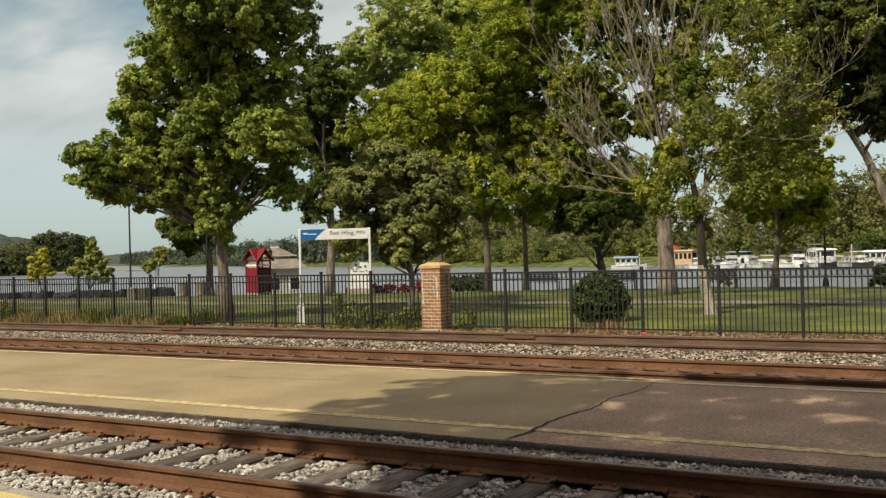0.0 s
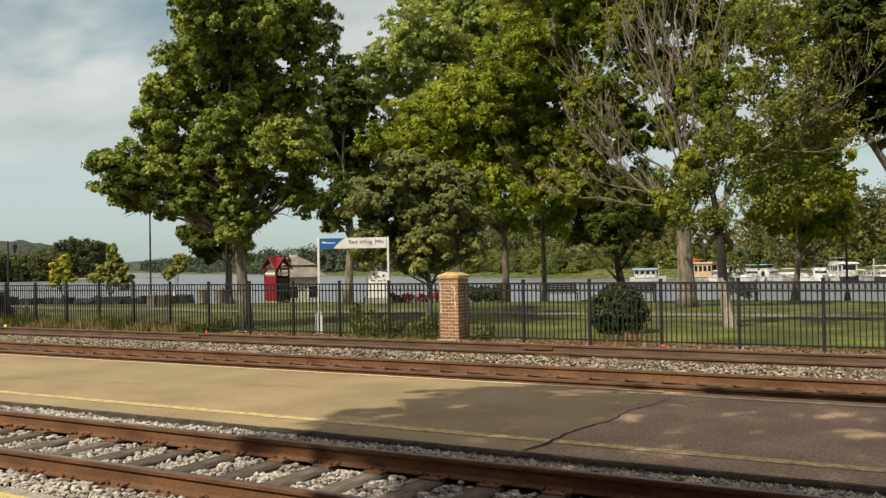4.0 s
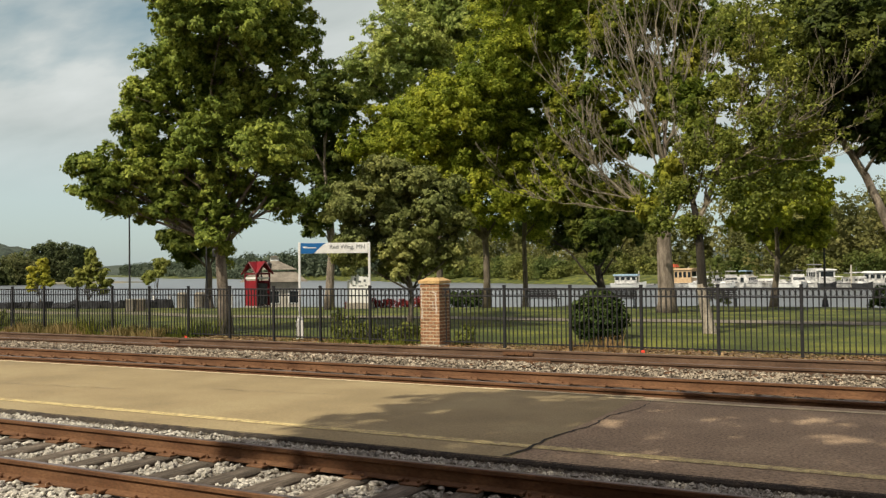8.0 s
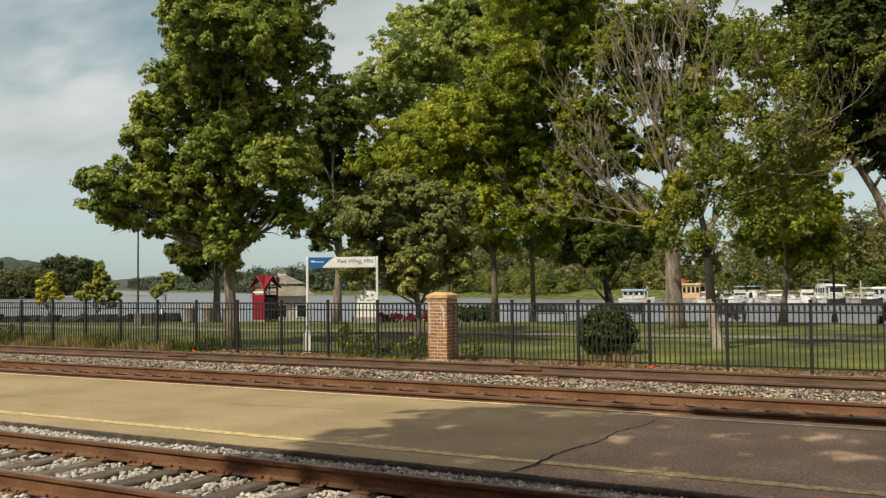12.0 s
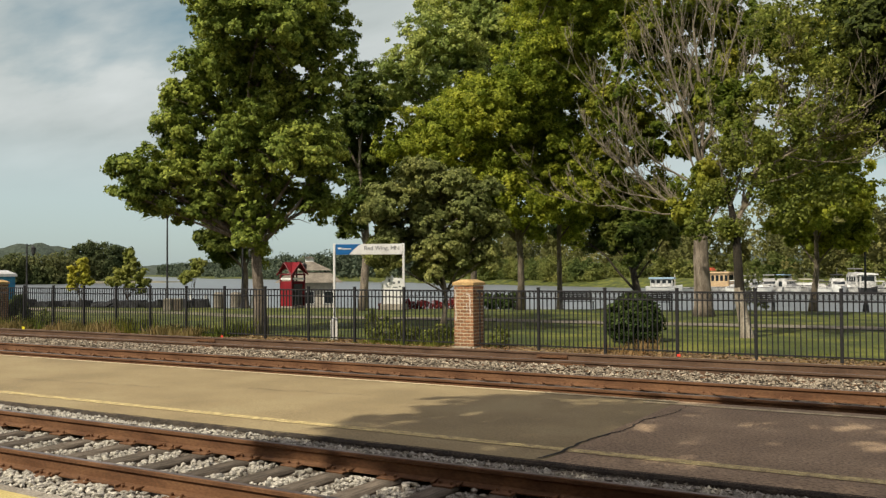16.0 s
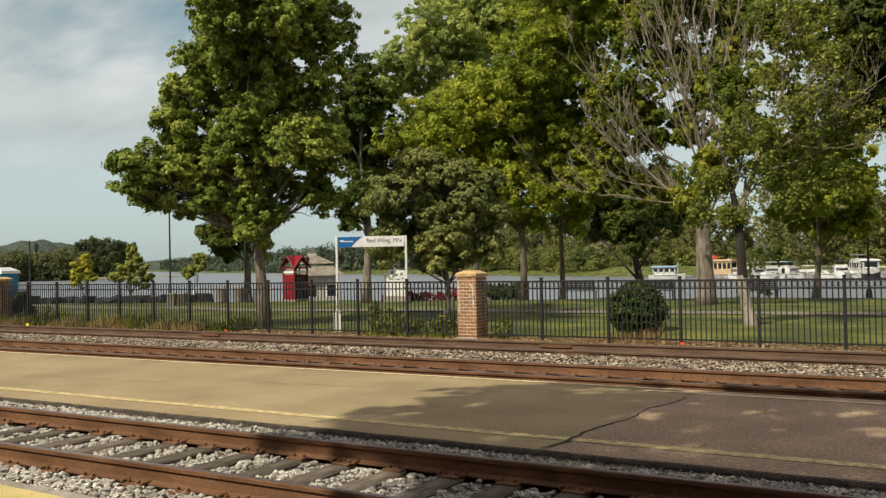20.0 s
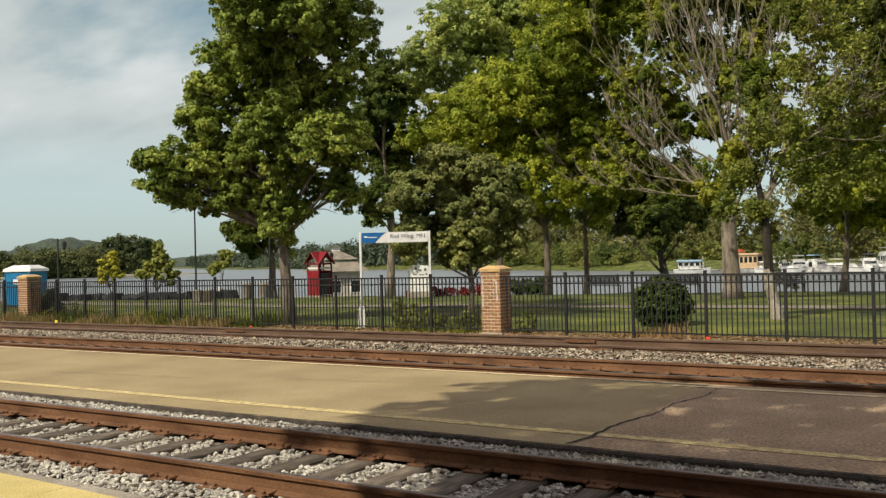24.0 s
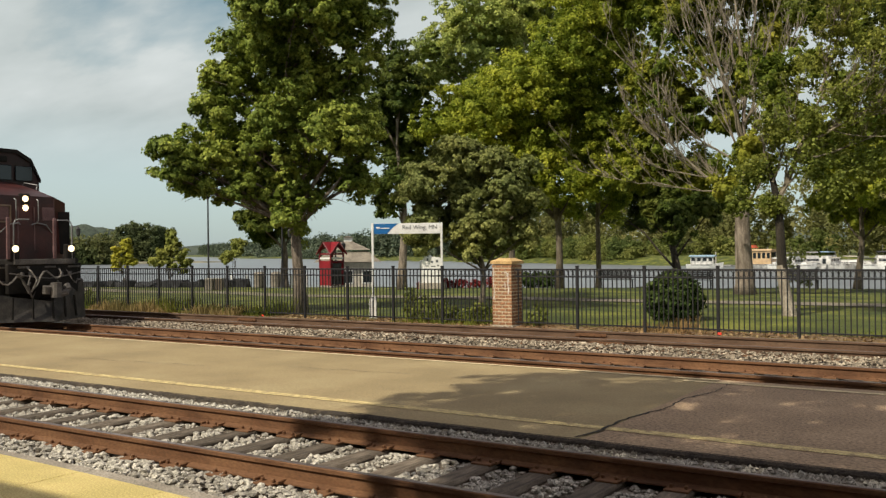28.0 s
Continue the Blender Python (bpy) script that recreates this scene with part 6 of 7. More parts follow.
small_tree("lime_sapling", "slender lime-green sapling by the water", (-43.4, 41.5), ((-0.75, 1.45, 0.3), (-0.35, 1.6, 0.26), (-0.45, 1.3, 0.22), (0.15, 1.75, 0.24), (0.45, 2.05, 0.36), (0.3, 2.45, 0.26), (0.7, 2.3, 0.24), (0.35, 1.75, 0.3)), M_LEAF_YG, 153, 0.11)


def planter(x, y, mat, label):
    """A square slatted planter box with a pale rim."""
    p = thing("planter_box", at_ground(x, y), label, "planter", "river bank planters", turn=40)
    p.scale = (0.56, 0.56, 0.85)
    for k in range(4):
        side = part("side_panel", Build().box((0, -0.36, 0.36), (0.74, 0.05, 0.72), 0.01), mat, p)
        side.rotation_euler = (0, 0, k * math.pi / 2)
        rim = part("rim", Build().box((0, -0.37, 0.75), (0.82 if k % 2 else 0.66, 0.08, 0.06), 0.01), M_SIDING, p)
        rim.rotation_euler = (0, 0, k * math.pi / 2)
    part("earth", Build().box((0, 0, 0.66), (0.68, 0.68, 0.04), 0.01), M_DIRT, p)


planter(-38.45, 35.0, M_SHINGLE, "weathered tan planter box on the river bank lawn")
planter(-38.1, 35.4, M_TIE, "brown timber planter box on the river bank lawn")


def make_bench(x, y, turn):
    b = thing("park_bench", at_ground(x, y), "dark slatted metal bench facing the river", "bench", "park benches", turn=turn)
    slat = Build().box((0, 0, 0), (1.8, 0.07, 0.03), 0.006).mesh("slat", M_DARK)
    for k in range(5):
        part("slat", slat, None, b, at=(0, -0.2 + 0.09 * k, 0.45))
    for k in range(5):
        part("back_slat", Build().box((0, 0, 0), (1.8, 0.03, 0.075), 0.006), M_DARK, b, at=(0, -0.27 - 0.015 * k, 0.55 + 0.1 * k))
    for sx in (-0.8, 0.8):
        part("leg_frame", Build().box((sx, -0.2, 0.22), (0.06, 0.06, 0.45), 0.01).box((sx, 0.2, 0.22), (0.06, 0.06, 0.45), 0.01).box((sx, -0.3, 0.75), (0.06, 0.05, 0.6), 0.01).box((sx, 0.0, 0.64), (0.06, 0.45, 0.04), 0.01), M_DARK, b)


for x, y, a in ((-18.6, 45.0, 4), (-9.7, 46.3, 2), (-14.6, 45.6, 5)):
    make_bench(x, y, a)


def lamp_post(x, y, h, arm):
    p = thing("lamp_post", at_ground(x, y), "slim black park lamp post" + (" with a hanging lantern" if arm else ""), "lamp post", "park lamp posts")
    part("pole", Build().tube([(0, 0, 0), (0, 0, 0.5), (0, 0, 0.55), (0, 0, h)], [0.11, 0.10, 0.06, 0.045], 8), M_DARK, p)
    part("base", Build().tube([(0, 0, 0), (0, 0, 0.35)], [0.17, 0.13], 8), M_DARK, p)
    if arm:
        part("arm", Build().tube([(0, 0, h - 0.15), (0.35, 0, h - 0.05), (0.62, 0, h - 0.12)], 0.025, 6), M_DARK, p)
        part("lantern", Build().tube([(0.62, 0, h - 0.14), (0.62, 0, h - 0.25), (0.62, 0, h - 0.62), (0.62, 0, h - 0.70)], [0.04, 0.15, 0.11, 0.04], 8), M_DARK, p)
    else:
        part("lantern", Build().tube([(0, 0, h), (0, 0, h + 0.12), (0, 0, h + 0.45), (0, 0, h + 0.60)], [0.05, 0.14, 0.16, 0.03], 8), M_GLASS, p)


lamp_post(-40.6, 36.9, 5.2, False)
lamp_post(-49.4, 34.0, 3.85, True)
lamp_post(-5.0, 48.2, 4.4, False)
lamp_post(-37.3, 39.6, 3.6, True)
lamp_post(-36.0, 42.9, 3.85, True)


def make_bin(x, y):
    b = thing("litter_bin", at_ground(x, y), "grey cylindrical litter bin with a pale lid", "litter bin", "litter bins")
    part("body", Build().tube([(0, 0, 0), (0, 0, 0.05), (0, 0, 0.75)], [0.27, 0.30, 0.31], 14), M_SHINGLE, b)
    part("lid", Build().tube([(0, 0, 0.75), (0, 0, 0.82), (0, 0, 0.93)], [0.33, 0.33, 0.2], 14), M_CONCRETE, b)


make_bin(-38.7, 39.1)
make_bin(-38.0, 39.8)
for k in range(7):
    x = -41.0 + 0.95 * k
    p = thing("bollard", at_ground(x, near_shore(x) - 0.4), "short white bollard along the river edge", "bollard", "river edge bollards")
    part("shaft", Build().tube([(0, 0, 0), (0, 0, 0.7), (0, 0, 0.78)], [0.09, 0.08, 0.05], 8), M_WHITE, p)
tbl = thing("picnic_table", at_ground(-17.6, 48.0), "pale picnic table near the water", "table", turn=6)
part("tabletop", Build().box((0, 0, 0.76), (1.9, 0.8, 0.05), 0.01), M_CONCRETE, tbl)
for sx in (-0.6, 0.6):
    part("leg", Build().box((sx, 0, 0.37), (0.1, 0.6, 0.74), 0.02), M_CONCRETE, tbl)


def make_toilet():
    t = thing("portable_toilet", at_ground(-45.68, 29.5), "blue plastic portable toilet with a white domed roof", "portable toilet", turn=22)
    t.scale = (0.76, 0.76, 1.0)
    part("cabin", Build().box((0, 0, 0.98), (2.0, 2.0, 1.86), 0.06), M_BLUE, t)
    part("base", Build().box((0, 0, 0.06), (2.1, 2.1, 0.14), 0.03), M_DARK, t)
    for x in (-0.98, -0.5, 0.0, 0.5, 0.98):
        part("rib", Build().box((x, -1.01, 0.98), (0.07, 0.05, 1.8), 0.02), M_BLUE, t)
    part("door", Build().box((-0.1, -1.03, 0.95), (0.85, 0.05, 1.7), 0.02), M_BLUE, t)
    part("notice", Build().box((-0.1, -1.065, 1.35), (0.4, 0.015, 0.28), 0.004), M_WHITE, t)
    roof = Build().add([(-1.1, -1.1, 1.90), (1.1, -1.1, 1.90), (1.1, 1.1, 1.90), (-1.1, 1.1, 1.90), (-1.05, -1.05, 2.05), (1.05, -1.05, 2.05), (1.05, 1.05, 2.05), (-1.05, 1.05, 2.05), (-0.6, -0.6, 2.24), (0.6, -0.6, 2.24), (0.6, 0.6, 2.24), (-0.6, 0.6, 2.24)],
                       [(3, 2, 1, 0), (0, 1, 5, 4), (1, 2, 6, 5), (2, 3, 7, 6), (3, 0, 4, 7), (4, 5, 9, 8), (5, 6, 10, 9), (6, 7, 11, 10), (7, 4, 8, 11), (8, 9, 10, 11)])
    part("roof", roof, M_WHITE, t, "white domed roof")


make_toilet()


def marker(x, y, z, mat, label, k=1.0):
    f = thing("marker_flag", (x, y, z), label, "marker", "track markers")
    f.scale = (k, k, k)
    part("wire", Build().tube([(0, 0, -0.1), (0, 0, 0.10)], 0.003, 5), M_GREY, f)
    part("flag", Build().box((0.04, 0, 0.07), (0.09, 0.010, 0.06), 0.003), mat, f)


marker(-27.4, 18.7, -0.17, M_FLAG_Y, "small bright yellow marker beside the far rail", 1.6)
marker(-20.4, 20.7, -0.31, M_FLAG_R, "small orange-red marker flag at the fence")
marker(-6.15, 20.8, -0.31, M_FLAG_R, "small orange-red marker flag at the fence")


# ---- marina ----
def make_boat(x, y, length, h, turn, style, label):
    b = thing("moored_boat", (x, y, -2.55), label, "boat", "moored boats", turn=turn)
    b.scale = (0.95, 0.95, 0.95)
    rnd = random.Random(int(x * 10 + y * 7))
    L, W = length / 2, length * 0.16 + 0.6
    hull = Build()
    rows = []
    for k in range(9):
        u = -1 + 2 * k / 8
        w = W * (1 - max(0.0, u) ** 2.4 * 0.95)
        sheer = 0.95 + 0.35 * max(0, u) ** 2
        rows.append([(u * L, -w, sheer), (u * L * 0.97, -w * 0.8, 0.1), (u * L * 0.95, 0, -0.15), (u * L * 0.97, w * 0.8, 0.1), (u * L, w, sheer), (u * L, 0, sheer + 0.04), (u * L, -w, sheer)])
    hull.strip(rows)
    hull.add(rows[0][:5], [(0, 1, 2, 3, 4)])
    part("hull", hull, M_DARK if style == "dark" else rnd.choice((M_BOAT, M_BOAT, M_WHITE)), b)
    boxy = style in ("tan", "house", "cabin")
    mat = M_TANBOAT if style == "tan" else M_BOAT
    c0, c1 = (-0.75, 0.5) if boxy else (rnd.uniform(-0.75, -0.4), rnd.uniform(0.15, 0.42))
    cz = h * (0.95 if boxy else 0.6)
    cabin = Build().prism([(c0 * L, 0.95), (c1 * L + (0 if boxy else 0.6), 0.95), (c1 * L, cz), (c0 * L, cz)], -W * 0.8, W * 0.8)
    cab = part("cabin", cabin, mat, b)
    if boxy:
        n = 8
        arch = [(W * 1.0 * math.cos(math.pi * k / n), cz + 0.28 * math.sin(math.pi * k / n)) for k in range(n + 1)]
        part("roof", Build().prism(arch + [(-W, cz - 0.08), (W, cz - 0.08)], c0 * L - 0.3, c1 * L + 0.3, "x"), {"tan": M_TANBOAT, "house": M_BOATBLUE}.get(style, M_WHITE), b)
    else:
        part("flybridge", Build().prism([(c0 * L, cz), (c1 * L - 0.3, cz), (c1 * L - 0.55, cz + 0.45), (c0 * L + 0.1, cz + 0.35)], -W * 0.65, W * 0.65), rnd.choice((M_BOAT, M_WHITE, M_GREY, M_BOAT)), b)
        part("bimini", Build().prism([(-0.55 * L, cz + 1.10), (0.15 * L, cz + 1.05), (0.10 * L, cz + 1.22), (-0.50 * L, cz + 1.26)], -W * 0.6, W * 0.6), M_BOATBLUE if style == "blue" else rnd.choice((M_DARK, M_WHITE, M_SIDING, M_GREY)), b)
        for sx in (-0.45, 0.05):
            part("stanchion", Build().tube([(sx * L, -W * 0.5, cz + 0.2), (sx * L, -W * 0.5, cz + 1.12)], 0.03, 5), M_GREY, b)
        part("aerial", Build().tube([(-0.2 * L, 0, cz + 0.4), (-0.3 * L, 0, cz + rnd.uniform(1.6, 3.0))], 0.025, 5), M_GREY, b)
    k = 4
    for i in range(k):
        u = c0 * L + (c1 - c0) * L * (i + 0.5) / k
        part("window", Build().box((u, -W * 0.8 - 0.01, 0.95 + (cz - 0.95) * 0.62), ((c1 - c0) * L / k * 0.66, 0.03, (cz - 0.95) * 0.42), 0.01), M_GLASS, cab)
    # windscreen on the sloping front, door at the stern
    rake = 0.0 if boxy else 0.6
    lo, hi = [(c1 * L + rake * (1 - f), 0.95 + f * (cz - 0.95)) for f in (0.48, 0.86)]
    part("windscreen", Build().prism([(lo[0] - 0.05, lo[1]), (lo[0] + 0.04, lo[1]), (hi[0] + 0.04, hi[1]), (hi[0] - 0.05, hi[1])], -W * 0.62, W * 0.62), M_GLASS, cab)
    part("door", Build().box((c0 * L - 0.01, W * 0.2, 0.95 + (cz - 0.95) * 0.45), (0.04, W * 0.5, (cz - 0.95) * 0.8), 0.01), M_GLASS, cab)
    part("rub_rail", Build().box((0, -W * 0.98, 0.85), (L * 1.4, 0.05, 0.10), 0.02), M_DARK, b)
    part("bow_rail", Build().tube([(0.2 * L, -W * 0.9, 1.55), (0.75 * L, -W * 0.5, 1.8), (0.98 * L, 0, 1.95)], 0.03, 5), M_GREY, b)


for x, y, ln, h, a, st, lb in ((-56.8, 184, 7.6, 2.8, 8, "house", "white houseboat with a pale blue roof"), (-45.0, 185, 6.4, 4.0, -12, "tan", "tan wooden houseboat with a curved roof"),
                               (-39.6, 184, 7.0, 3.4, 70, "open", "white motor cruiser moored in the marina"), (-37.0, 188, 7.5, 3.6, -75, "open", "white motor cruiser moored in the marina"), (-33.0, 184, 6.4, 3.7, 62, "blue", "white cruiser with a blue canvas top"),
                               (-29.6, 186, 6.0, 2.2, -50, "open", "white motor boat moored in the marina"), (-26.6, 183, 5.6, 2.0, 20, "open", "white motor boat moored in the marina"), (-23.4, 181, 7.0, 3.7, -72, "open", "white motor cruiser moored bow to the bank"),
                               (-21.2, 191, 6.6, 5.6, -40, "open", "tall white flybridge cruiser in the marina"), (-18.6, 182, 7.6, 3.6, -80, "cabin", "boxy white cabin boat in the marina"), (-17.8, 176, 3.2, 1.6, 20, "dark", "low dark-hulled boat at the docks"),
                               (-14.6, 190, 6.0, 2.6, 24, "open", "white motor boat moored in the marina"), (-12.8, 183, 6.4, 2.9, 30, "open", "white motor cruiser moored in the marina"), (-9.4, 181, 7.0, 3.0, -18, "cabin", "boxy white cabin boat in the marina"), (-6.0, 178, 8.0, 3.4, 20, "open", "white motor cruiser moored in the marina"), (-11.8, 174, 3.6, 1.6, -24, "dark", "low dark-hulled boat at the docks"),
                               (-625, 447, 11.0, 5.0, 20, "open", "white motor boat lying far upstream"), (-600, 442, 9.0, 4.6, -10, "open", "white motor boat lying far upstream")):
    make_boat(x, y, ln, h, a, st, lb)
_mr = random.Random(77)
for k in range(6):  # small boats along the docks
    x = -42 + 5.4 * k + _mr.uniform(-1.0, 1.0)
    make_boat(x, 180 + _mr.uniform(-2, 2), _mr.uniform(3.4, 4.6), _mr.uniform(1.5, 1.9), _mr.uniform(-40, 40), "open", "small white motor boat at the docks")
for k, x in enumerate((-58.5, -51.5, -47.6, -41.5, -27.8, -14.0)):
    p = thing("mooring_pole", (x, 197 - max(0, x + 40) * 0.75, -3.2), "pale timber mooring pole in the marina", "mooring pole", "mooring poles")
    part("shaft", Build().tube([(0, 0, 0), (0, 0, 4.0 + 0.4 * (k % 3))], [0.16, 0.13], 8), M_SIDING, p)
canopy = thing("dock_canopy", (-54.6, 208.0, -2.3), "small orange-red canopy over the marina dock", "canopy", turn=-6)
for sx in (-1.7, 1.7):
    for sy in (-0.8, 0.8):
        part("post", Build().tube([(sx, sy, 0), (sx, sy, 3.9)], 0.06, 6), M_WHITE, canopy)
part("cover", Build().prism([(-2.1, 3.8), (2.1, 3.8), (1.5, 4.5), (-1.5, 4.5)], -1.1, 1.1), M_CANOPY, canopy)
for k in range(9):
    d = thing("dock", (-60 + 6.6 * k, 204 - max(0, k - 3) * 4.2, -2.45), "grey floating dock section", "dock", "floating docks", turn=-4 - 3 * k)
    part("deck", Build().box((0, 0, 0.15), (6.4, 1.6, 0.25), 0.03), M_GREY, d)
    for sx in (-2.2, 2.2):
        part("float", Build().box((sx, 0, -0.1), (1.2, 1.5, 0.4), 0.04), M_DARK, d)


# ---- weeds along the fence ----
def weeds(name, label, x0, x1, y0, y1, count, hmin, hmax, mat, seed):
    rng = np.random.RandomState(seed)
    n = count
    x, y = rng.uniform(x0, x1, n), rng.uniform(y0, y1, n)
    h = rng.uniform(hmin, hmax, n) * (0.55 + 0.45 * np.sin(x * 1.9 + seed) * np.sin(x * 0.7))
    a = rng.uniform(0, 6.28, n)
    wd = rng.uniform(0.008, 0.022, n)
    lean = rng.normal(size=(n, 2)) * 0.22 * h[:, None]
    z = np.full(n, -0.39)
    dx, dy = np.cos(a) * wd, np.sin(a) * wd
    q = np.stack([np.stack([x - dx, y - dy, z], 1), np.stack([x + dx, y + dy, z], 1), np.stack([x + lean[:, 0] * 0.5 + dx * 0.8, y + lean[:, 1] * 0.5 + dy * 0.8, z + h * 0.6], 1), np.stack([x + lean[:, 0], y + lean[:, 1], z + h], 1)], 1)
    return tagged(new(name, big_mesh(name, q.reshape(-1, 3), 4, mat)), label, "weeds", kind="stuff")


weeds("dry_weeds", "tall dry brown weeds along the fence foot", -34, -21.5, 20.4, 21.6, 5200, 0.25, 0.75, M_WEED, 1)
weeds("tall_green_grass", "tall green grass among the dry weeds at the fence", -34, -20.5, 20.9, 22.4, 5200, 0.3, 0.8, M_WEED_G, 6)
weeds("dry_grass", "short dry grass along the fence foot", -22, 6, 21.2, 22.4, 5000, 0.08, 0.22, M_WEED, 2)
weeds("bush_weeds", "rust-brown dead stalks round the bush", -8.9, -7.0, 20.9, 22.8, 520, 0.22, 0.48, M_WEED_RUST, 3)
weeds("green_weeds", "leafy green weeds below the station sign", -17.0, -12.6, 20.8, 22.4, 1300, 0.15, 0.5, M_WEED_G, 4)
weeds("lawn_grass", "short mown lawn grass beyond the fence", -34, 6, 22.1, 31.6, 46000, 0.07, 0.13, M_WEED_G, 5)
for k, (x, y, w, h) in enumerate(((-15.35, 21.75, 0.55, 1.25), (-14.9, 21.7, 0.7, 0.9), (-13.9, 21.75, 0.6, 0.6), (-13.1, 21.75, 0.5, 0.75), (-14.3, 21.6, 0.5, 0.8), (-13.4, 21.7, 0.6, 0.5), (-11.25, 21.75, 0.6, 0.7), (-30.6, 21.7, 0.9, 0.8), (-12.9, 22.0, 0.6, 0.6))):
    leafy_mound("weed_clump", "leafy green weed clump growing through the fence", "weed", x, y, w, 0.5, h, M_WEED_LEAF, 160 + k, 0.075, 26, 17, "fence weeds", clump=0.13)


# ---- unseen depot added behind the platform to give shade ----
def make_depot():
    d = thing("depot", (-10, -6.5, 0.0), "unseen brick depot added behind the platform, wide roof for shade", "building")
    part("wall", Build().box((0, 0, 2.9), (68, 6.0, 5.9), 0.03), M_DEPOT, d)
    part("roof", Build().prism([(-4.65, 5.9), (4.44, 5.9), (4.44, 6.1), (0.6, 8.6), (-0.6, 8.6), (-4.65, 6.1)], -35.0, 35.0, "x"), M_SHINGLE, d, "wide shingled roof")
    for k in range(17):
        win = part("window", Build().box((-32 + 4 * k, 3.02, 2.3), (1.2, 0.08, 2.0), 0.02), M_WHITE, d)
        part("pane", Build().box((-32 + 4 * k, 3.07, 2.3), (1.0, 0.02, 1.8), 0.01), M_GLASS, win)


make_depot()


# ---- locomotive ----
def make_locomotive():
    """Nose towards +x; the origin lies on the rail heads below the front deck's edge."""
    t = thing("locomotive", (0, 0, 0), "maroon diesel freight locomotive with lit headlights", "locomotive")
    part("deck", Build().box((-11.0, 0, 1.56), (20.4, 3.0, 0.16), 0.02), M_LOCO_DARK, t)
    part("front_deck", Build().box((-0.45, 0, 1.56), (0.9, 1.64, 0.15), 0.02), M_LOCO_DARK, t)
    part("deck_edge", Build().box((0.0, 0, 1.57), (0.06, 1.64, 0.13), 0.01), M_LOCO_GREY, t, "pale worn deck edge")
    nose = Build().add([(-0.75, -0.80, 1.62), (-0.75, 0.80, 1.62), (-1.05, 1.32, 1.62), (-2.3, 1.32, 1.62), (-2.3, -1.32, 1.62), (-1.05, -1.32, 1.62),
                        (-0.82, -0.80, 3.22), (-0.82, 0.80, 3.22), (-1.12, 1.32, 3.10), (-2.3, 1.32, 3.35), (-2.3, -1.32, 3.35), (-1.12, -1.32, 3.10), (-1.35, -0.66, 3.42), (-1.35, 0.66, 3.42), (-2.3, 0.6, 3.66), (-2.3, -0.6, 3.66)],
                       [(0, 1, 7, 6), (1, 2, 8, 7), (2, 3, 9, 8), (4, 5, 11, 10), (5, 0, 6, 11), (6, 7, 13, 12), (7, 8, 13), (6, 12, 11), (8, 9, 14, 13), (11, 12, 15, 10), (12, 13, 14, 15), (0, 5, 4, 3, 2, 1), (3, 4, 10, 15, 14, 9)])
    part("nose", nose, M_LOCO, t)
    part("nose_door", Build().box((-0.86, 1.06, 2.3), (0.05, 0.36, 1.10), 0.02, Matrix.Rotation(math.radians(-33), 3, "Z")), M_LOCO_DARK, t, "dark nose door")
    cab = part("cab", Build().prism([(-1.38, 1.62), (1.38, 1.62), (1.38, 3.75), (1.12, 4.28), (0.7, 4.5), (-0.7, 4.5), (-1.12, 4.28), (-1.38, 3.75)], -4.9, -2.35, "x"), M_LOCO_CAB, t)
    part("cab_roof", Build().prism([(-1.41, 3.78), (-1.40, 3.70), (-1.10, 4.23), (-0.7, 4.45), (0.7, 4.45), (1.10, 4.23), (1.40, 3.70), (1.41, 3.78), (1.13, 4.33), (0.71, 4.55), (-0.71, 4.55), (-1.13, 4.33)], -5.0, -2.3, "x"), M_LOCO_DARK, cab, "black cab roof")
    for y in (-0.92, -0.32, 0.32, 0.92):
        part("windshield", Build().box((-2.33, y, 3.92), (0.05, 0.50, 0.40), 0.02), M_GLASS, cab)
    for s in (-1, 1):
        part("side_window", Build().box((-3.6, s * 1.385, 3.35), (1.2, 0.04, 0.6), 0.02), M_GLASS, cab)
    part("horn", Build().tube([(-3.2, 0.2, 4.6), (-3.2, 0.2, 4.8), (-2.9, 0.2, 4.82)], [0.04, 0.05, 0.09], 8), M_GREY, t)
    box = part("headlight_box", Build().box((-0.86, 0, 3.04), (0.10, 0.30, 0.48), 0.03), M_LOCO_DARK, t)
    for z in (2.92, 3.15):
        part("headlight", Build().tube([(-0.82, 0, z), (-0.785, 0, z)], 0.075, 14), M_LAMP, box, "lit round headlight")
    for s in (-1, 1):
        m = part("ditch_light_mount", Build().box((-0.12, s * 0.75, 1.80), (0.16, 0.26, 0.40), 0.03), M_LOCO_DARK, t)
        part("ditch_light", Build().tube([(-0.05, s * 0.75, 1.89), (-0.012, s * 0.75, 1.89)], 0.078, 14), M_LAMP, m, "lit ditch light")
        part("front_rail", Build().tube([(-0.05, s * 0.78, 1.62), (-0.05, s * 0.78, 2.46), (-0.05, s * 0.75, 2.56), (-0.05, s * 0.66, 2.60), (-0.05, s * 0.38, 2.60)], 0.016, 6), M_GREY, t, "pale front handrail")
        part("gate_post", Build().box((-0.05, 0.30 if s > 0 else -0.92, 2.14), (0.05, 0.085, 1.00), 0.012), M_LOCO_RAIL, t, "faded maroon gate post")
        part("nose_handrail", Build().tube([(-0.80, s * 0.30, 3.15), (-0.72, s * 0.30, 3.10), (-0.72, s * 0.30, 2.60), (-0.80, s * 0.30, 2.55)], 0.014, 6), M_GREY, t)
        part("nose_seam", Build().box((-0.775, s * 0.22, 2.3), (0.03, 0.03, 1.3), 0.006), M_LOCO_RAIL, t)
